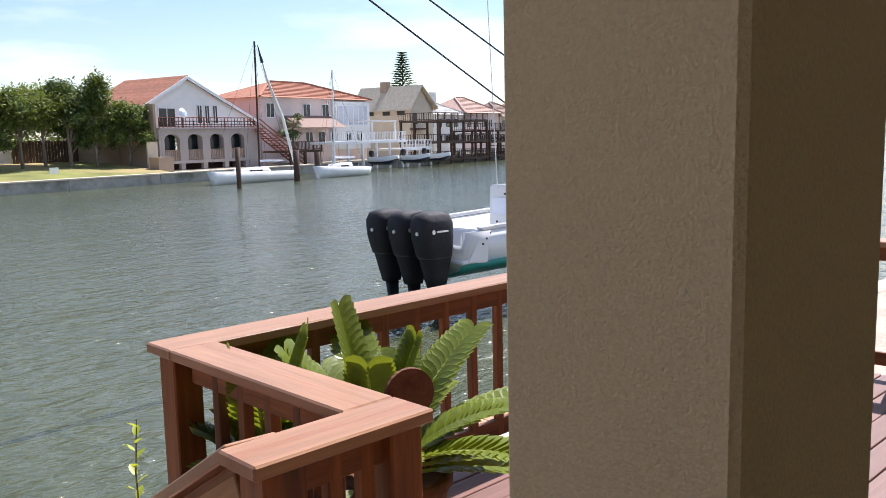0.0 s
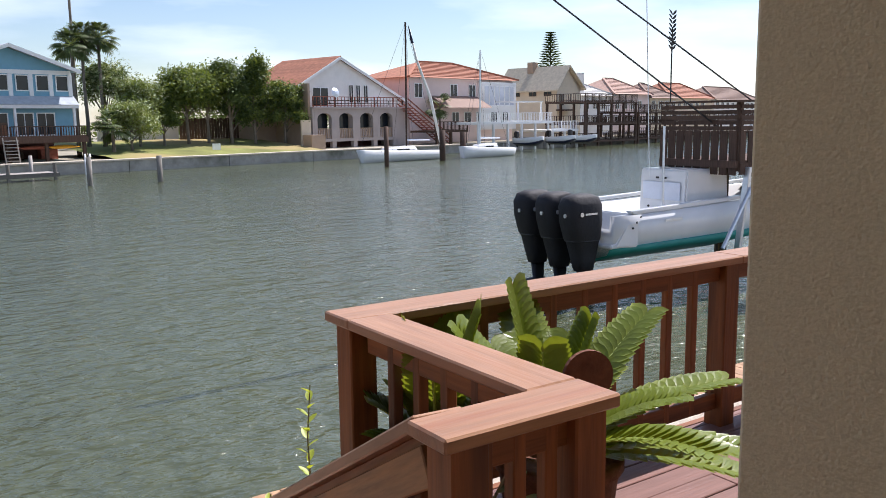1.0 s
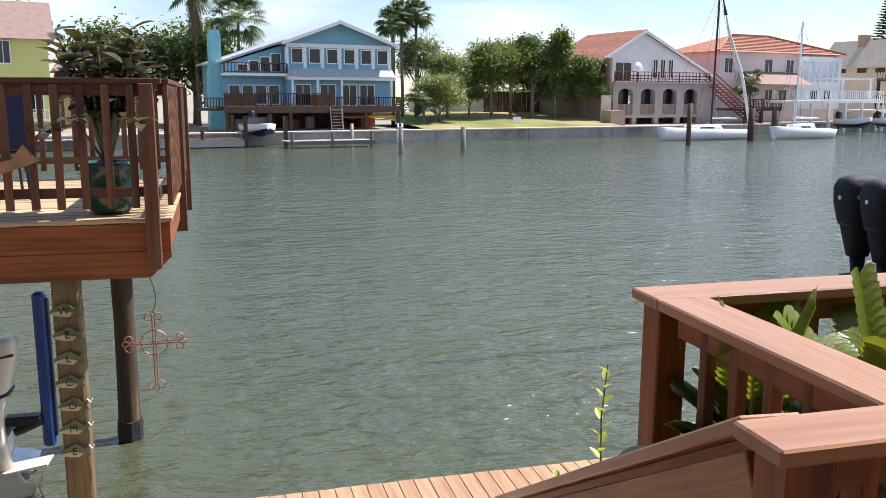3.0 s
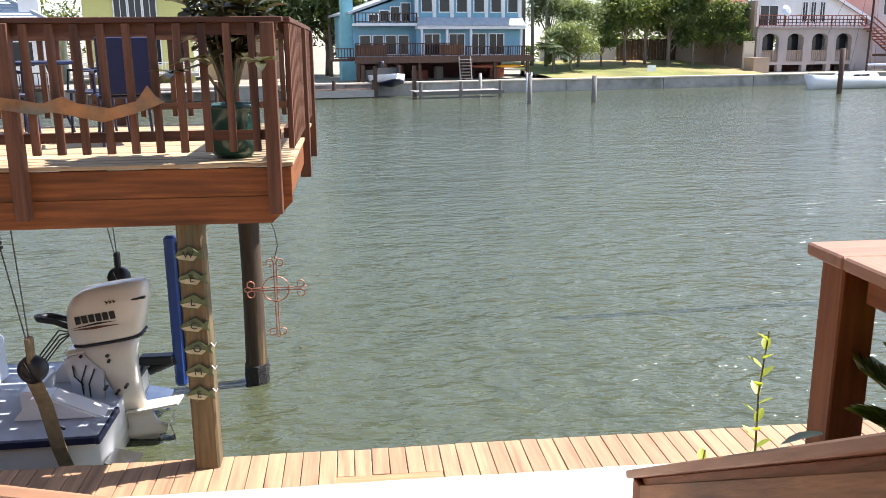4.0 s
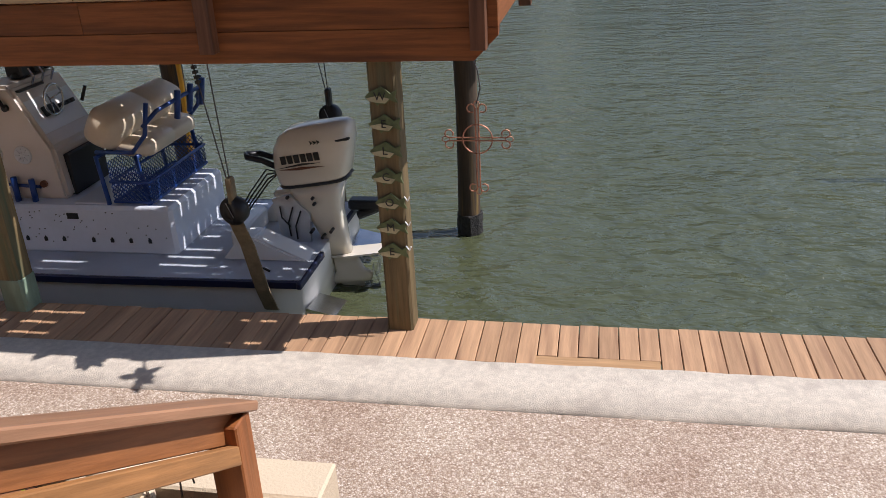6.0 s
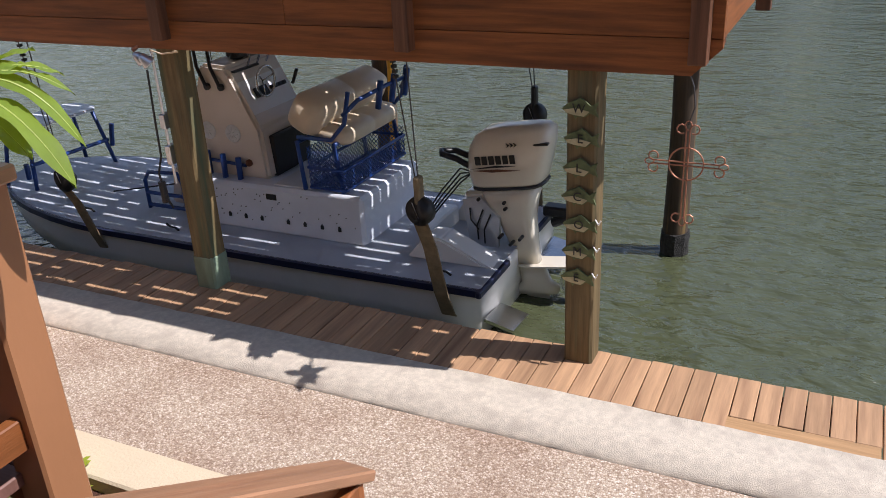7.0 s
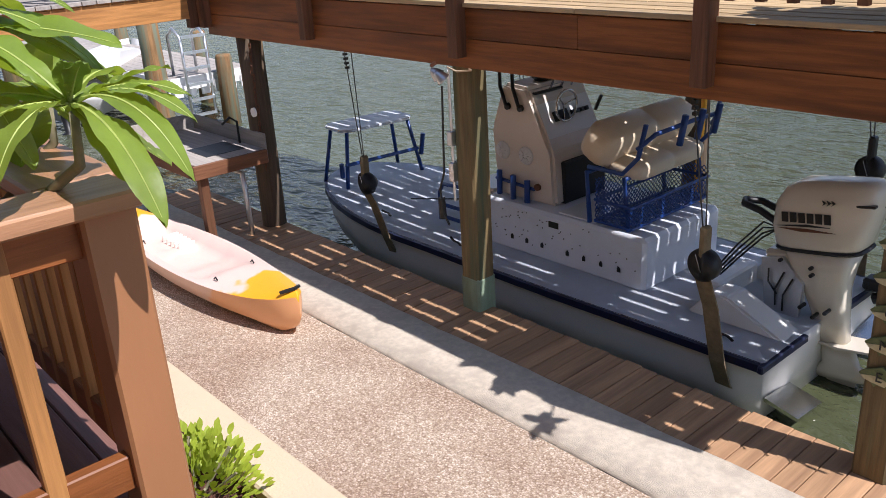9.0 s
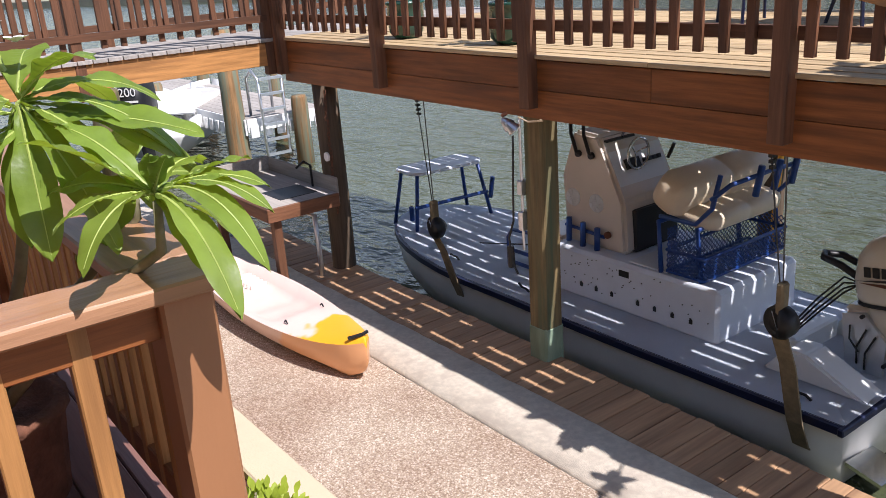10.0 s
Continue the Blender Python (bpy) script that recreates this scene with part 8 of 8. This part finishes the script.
far_rail(hs, -20.4, -11.0, -2.4, 1.25, 1.0, 0.3, WHITE)
h = hip_house(-36, -22.5, 12, 10, 0.3, 5.2, 8.0, -31, -27, WALLW, ROOFG, "low white house with a grey roof and white chimney")
part("chimney", box(-25.4, -23.8, 2, 3.4, 5, 9.6), WALLW, h)
for k in range(4):
    window(h, -35 + k * 3, -33.4 + k * 3, 2, 4, -0.02)
h = hip_house(-60, -40, 14, 10, 0.3, 6.2, 9.0, -54, -46, WALLY, ROOFP, "sand-coloured house with a brown roof across the canal")
for k in range(5):
    window(h, -59 + k * 3.6, -57.2 + k * 3.6, 2.4, 4.4, -0.02)
h = hip_house(-10.0, -3.0, 16, 9, 0.3, 5.6, 8.2, -7.5, -5.5, WALLT, ROOFP, "taupe house with a brown roof among trees")
dark_deck(-34.0, -22.0, (0.7, ), "low timber dock of the far shore")
fdl = far("low_dock", "dark low timber dock beside the blue house", "dock", -1.5, -1.8, -0.3)
for k in range(16):
    part("plank", box(-4 + k * 0.46, -3.58 + k * 0.46, -1.2, 1.5, 0.30, 0.38), DARKFAR, fdl)
part("skirt", box(-4, 3.4, -1.25, -1.201, -0.2, 0.36), GREYW, fdl)
for x in (-3.6, 0, 3.2):
    part("piling", tube([(x, -1.1, -1.4), (x, -1.1, 1.1)], 0.15, 8), DARKFAR, fdl)
fdk = far("low_dock", "low timber dock before the yellow house", "dock", -15, -1.2, -0.3)
for k in range(22):
    part("plank", box(-5 + k * 0.46, -4.58 + k * 0.46, -1.0, 1.1, 0.42, 0.50), GREYW, fdk)
for x in (-4.6, 0, 4.6):
    part("piling", tube([(x, -0.9, -1.4), (x, -0.9, 1.2)], 0.15, 8), DARKFAR, fdk)
# hedges that close the gaps between houses along the far street
for u, v, L_, hh in ((27, 30, 36, 4.5), (70, 40, 60, 6.0), (140, 40, 80, 7.0), (-40, 40, 60, 7), (215, 30, 70, 7), (-100, 34, 70, 7)):
    bl = bmesh.new()
    nn = int(L_ * 34)
    for _ in range(nn):
        p = Vector((random.uniform(-L_ / 2, L_ / 2), random.uniform(0, 5), 0))
        p.z = 0.2 + random.random() ** 0.6 * (hh * (0.65 + 0.35 * noise.noise((p.x * 0.15 + u, 0, 0))))
        leaf(bl, p, (random.gauss(0, 1), random.gauss(0, 1), 0.4), (0, 0.3, 1), 1.0, 0.55, 0.2, 0.15, 2)
    ob = solo("tree_belt", bl, TREEL, "belt of far green trees behind the houses", "trees", (0, 0, 0), kind="stuff")
    ob.matrix_world = pose(*bank(u, v, 0.4), 0, 0, BANK)
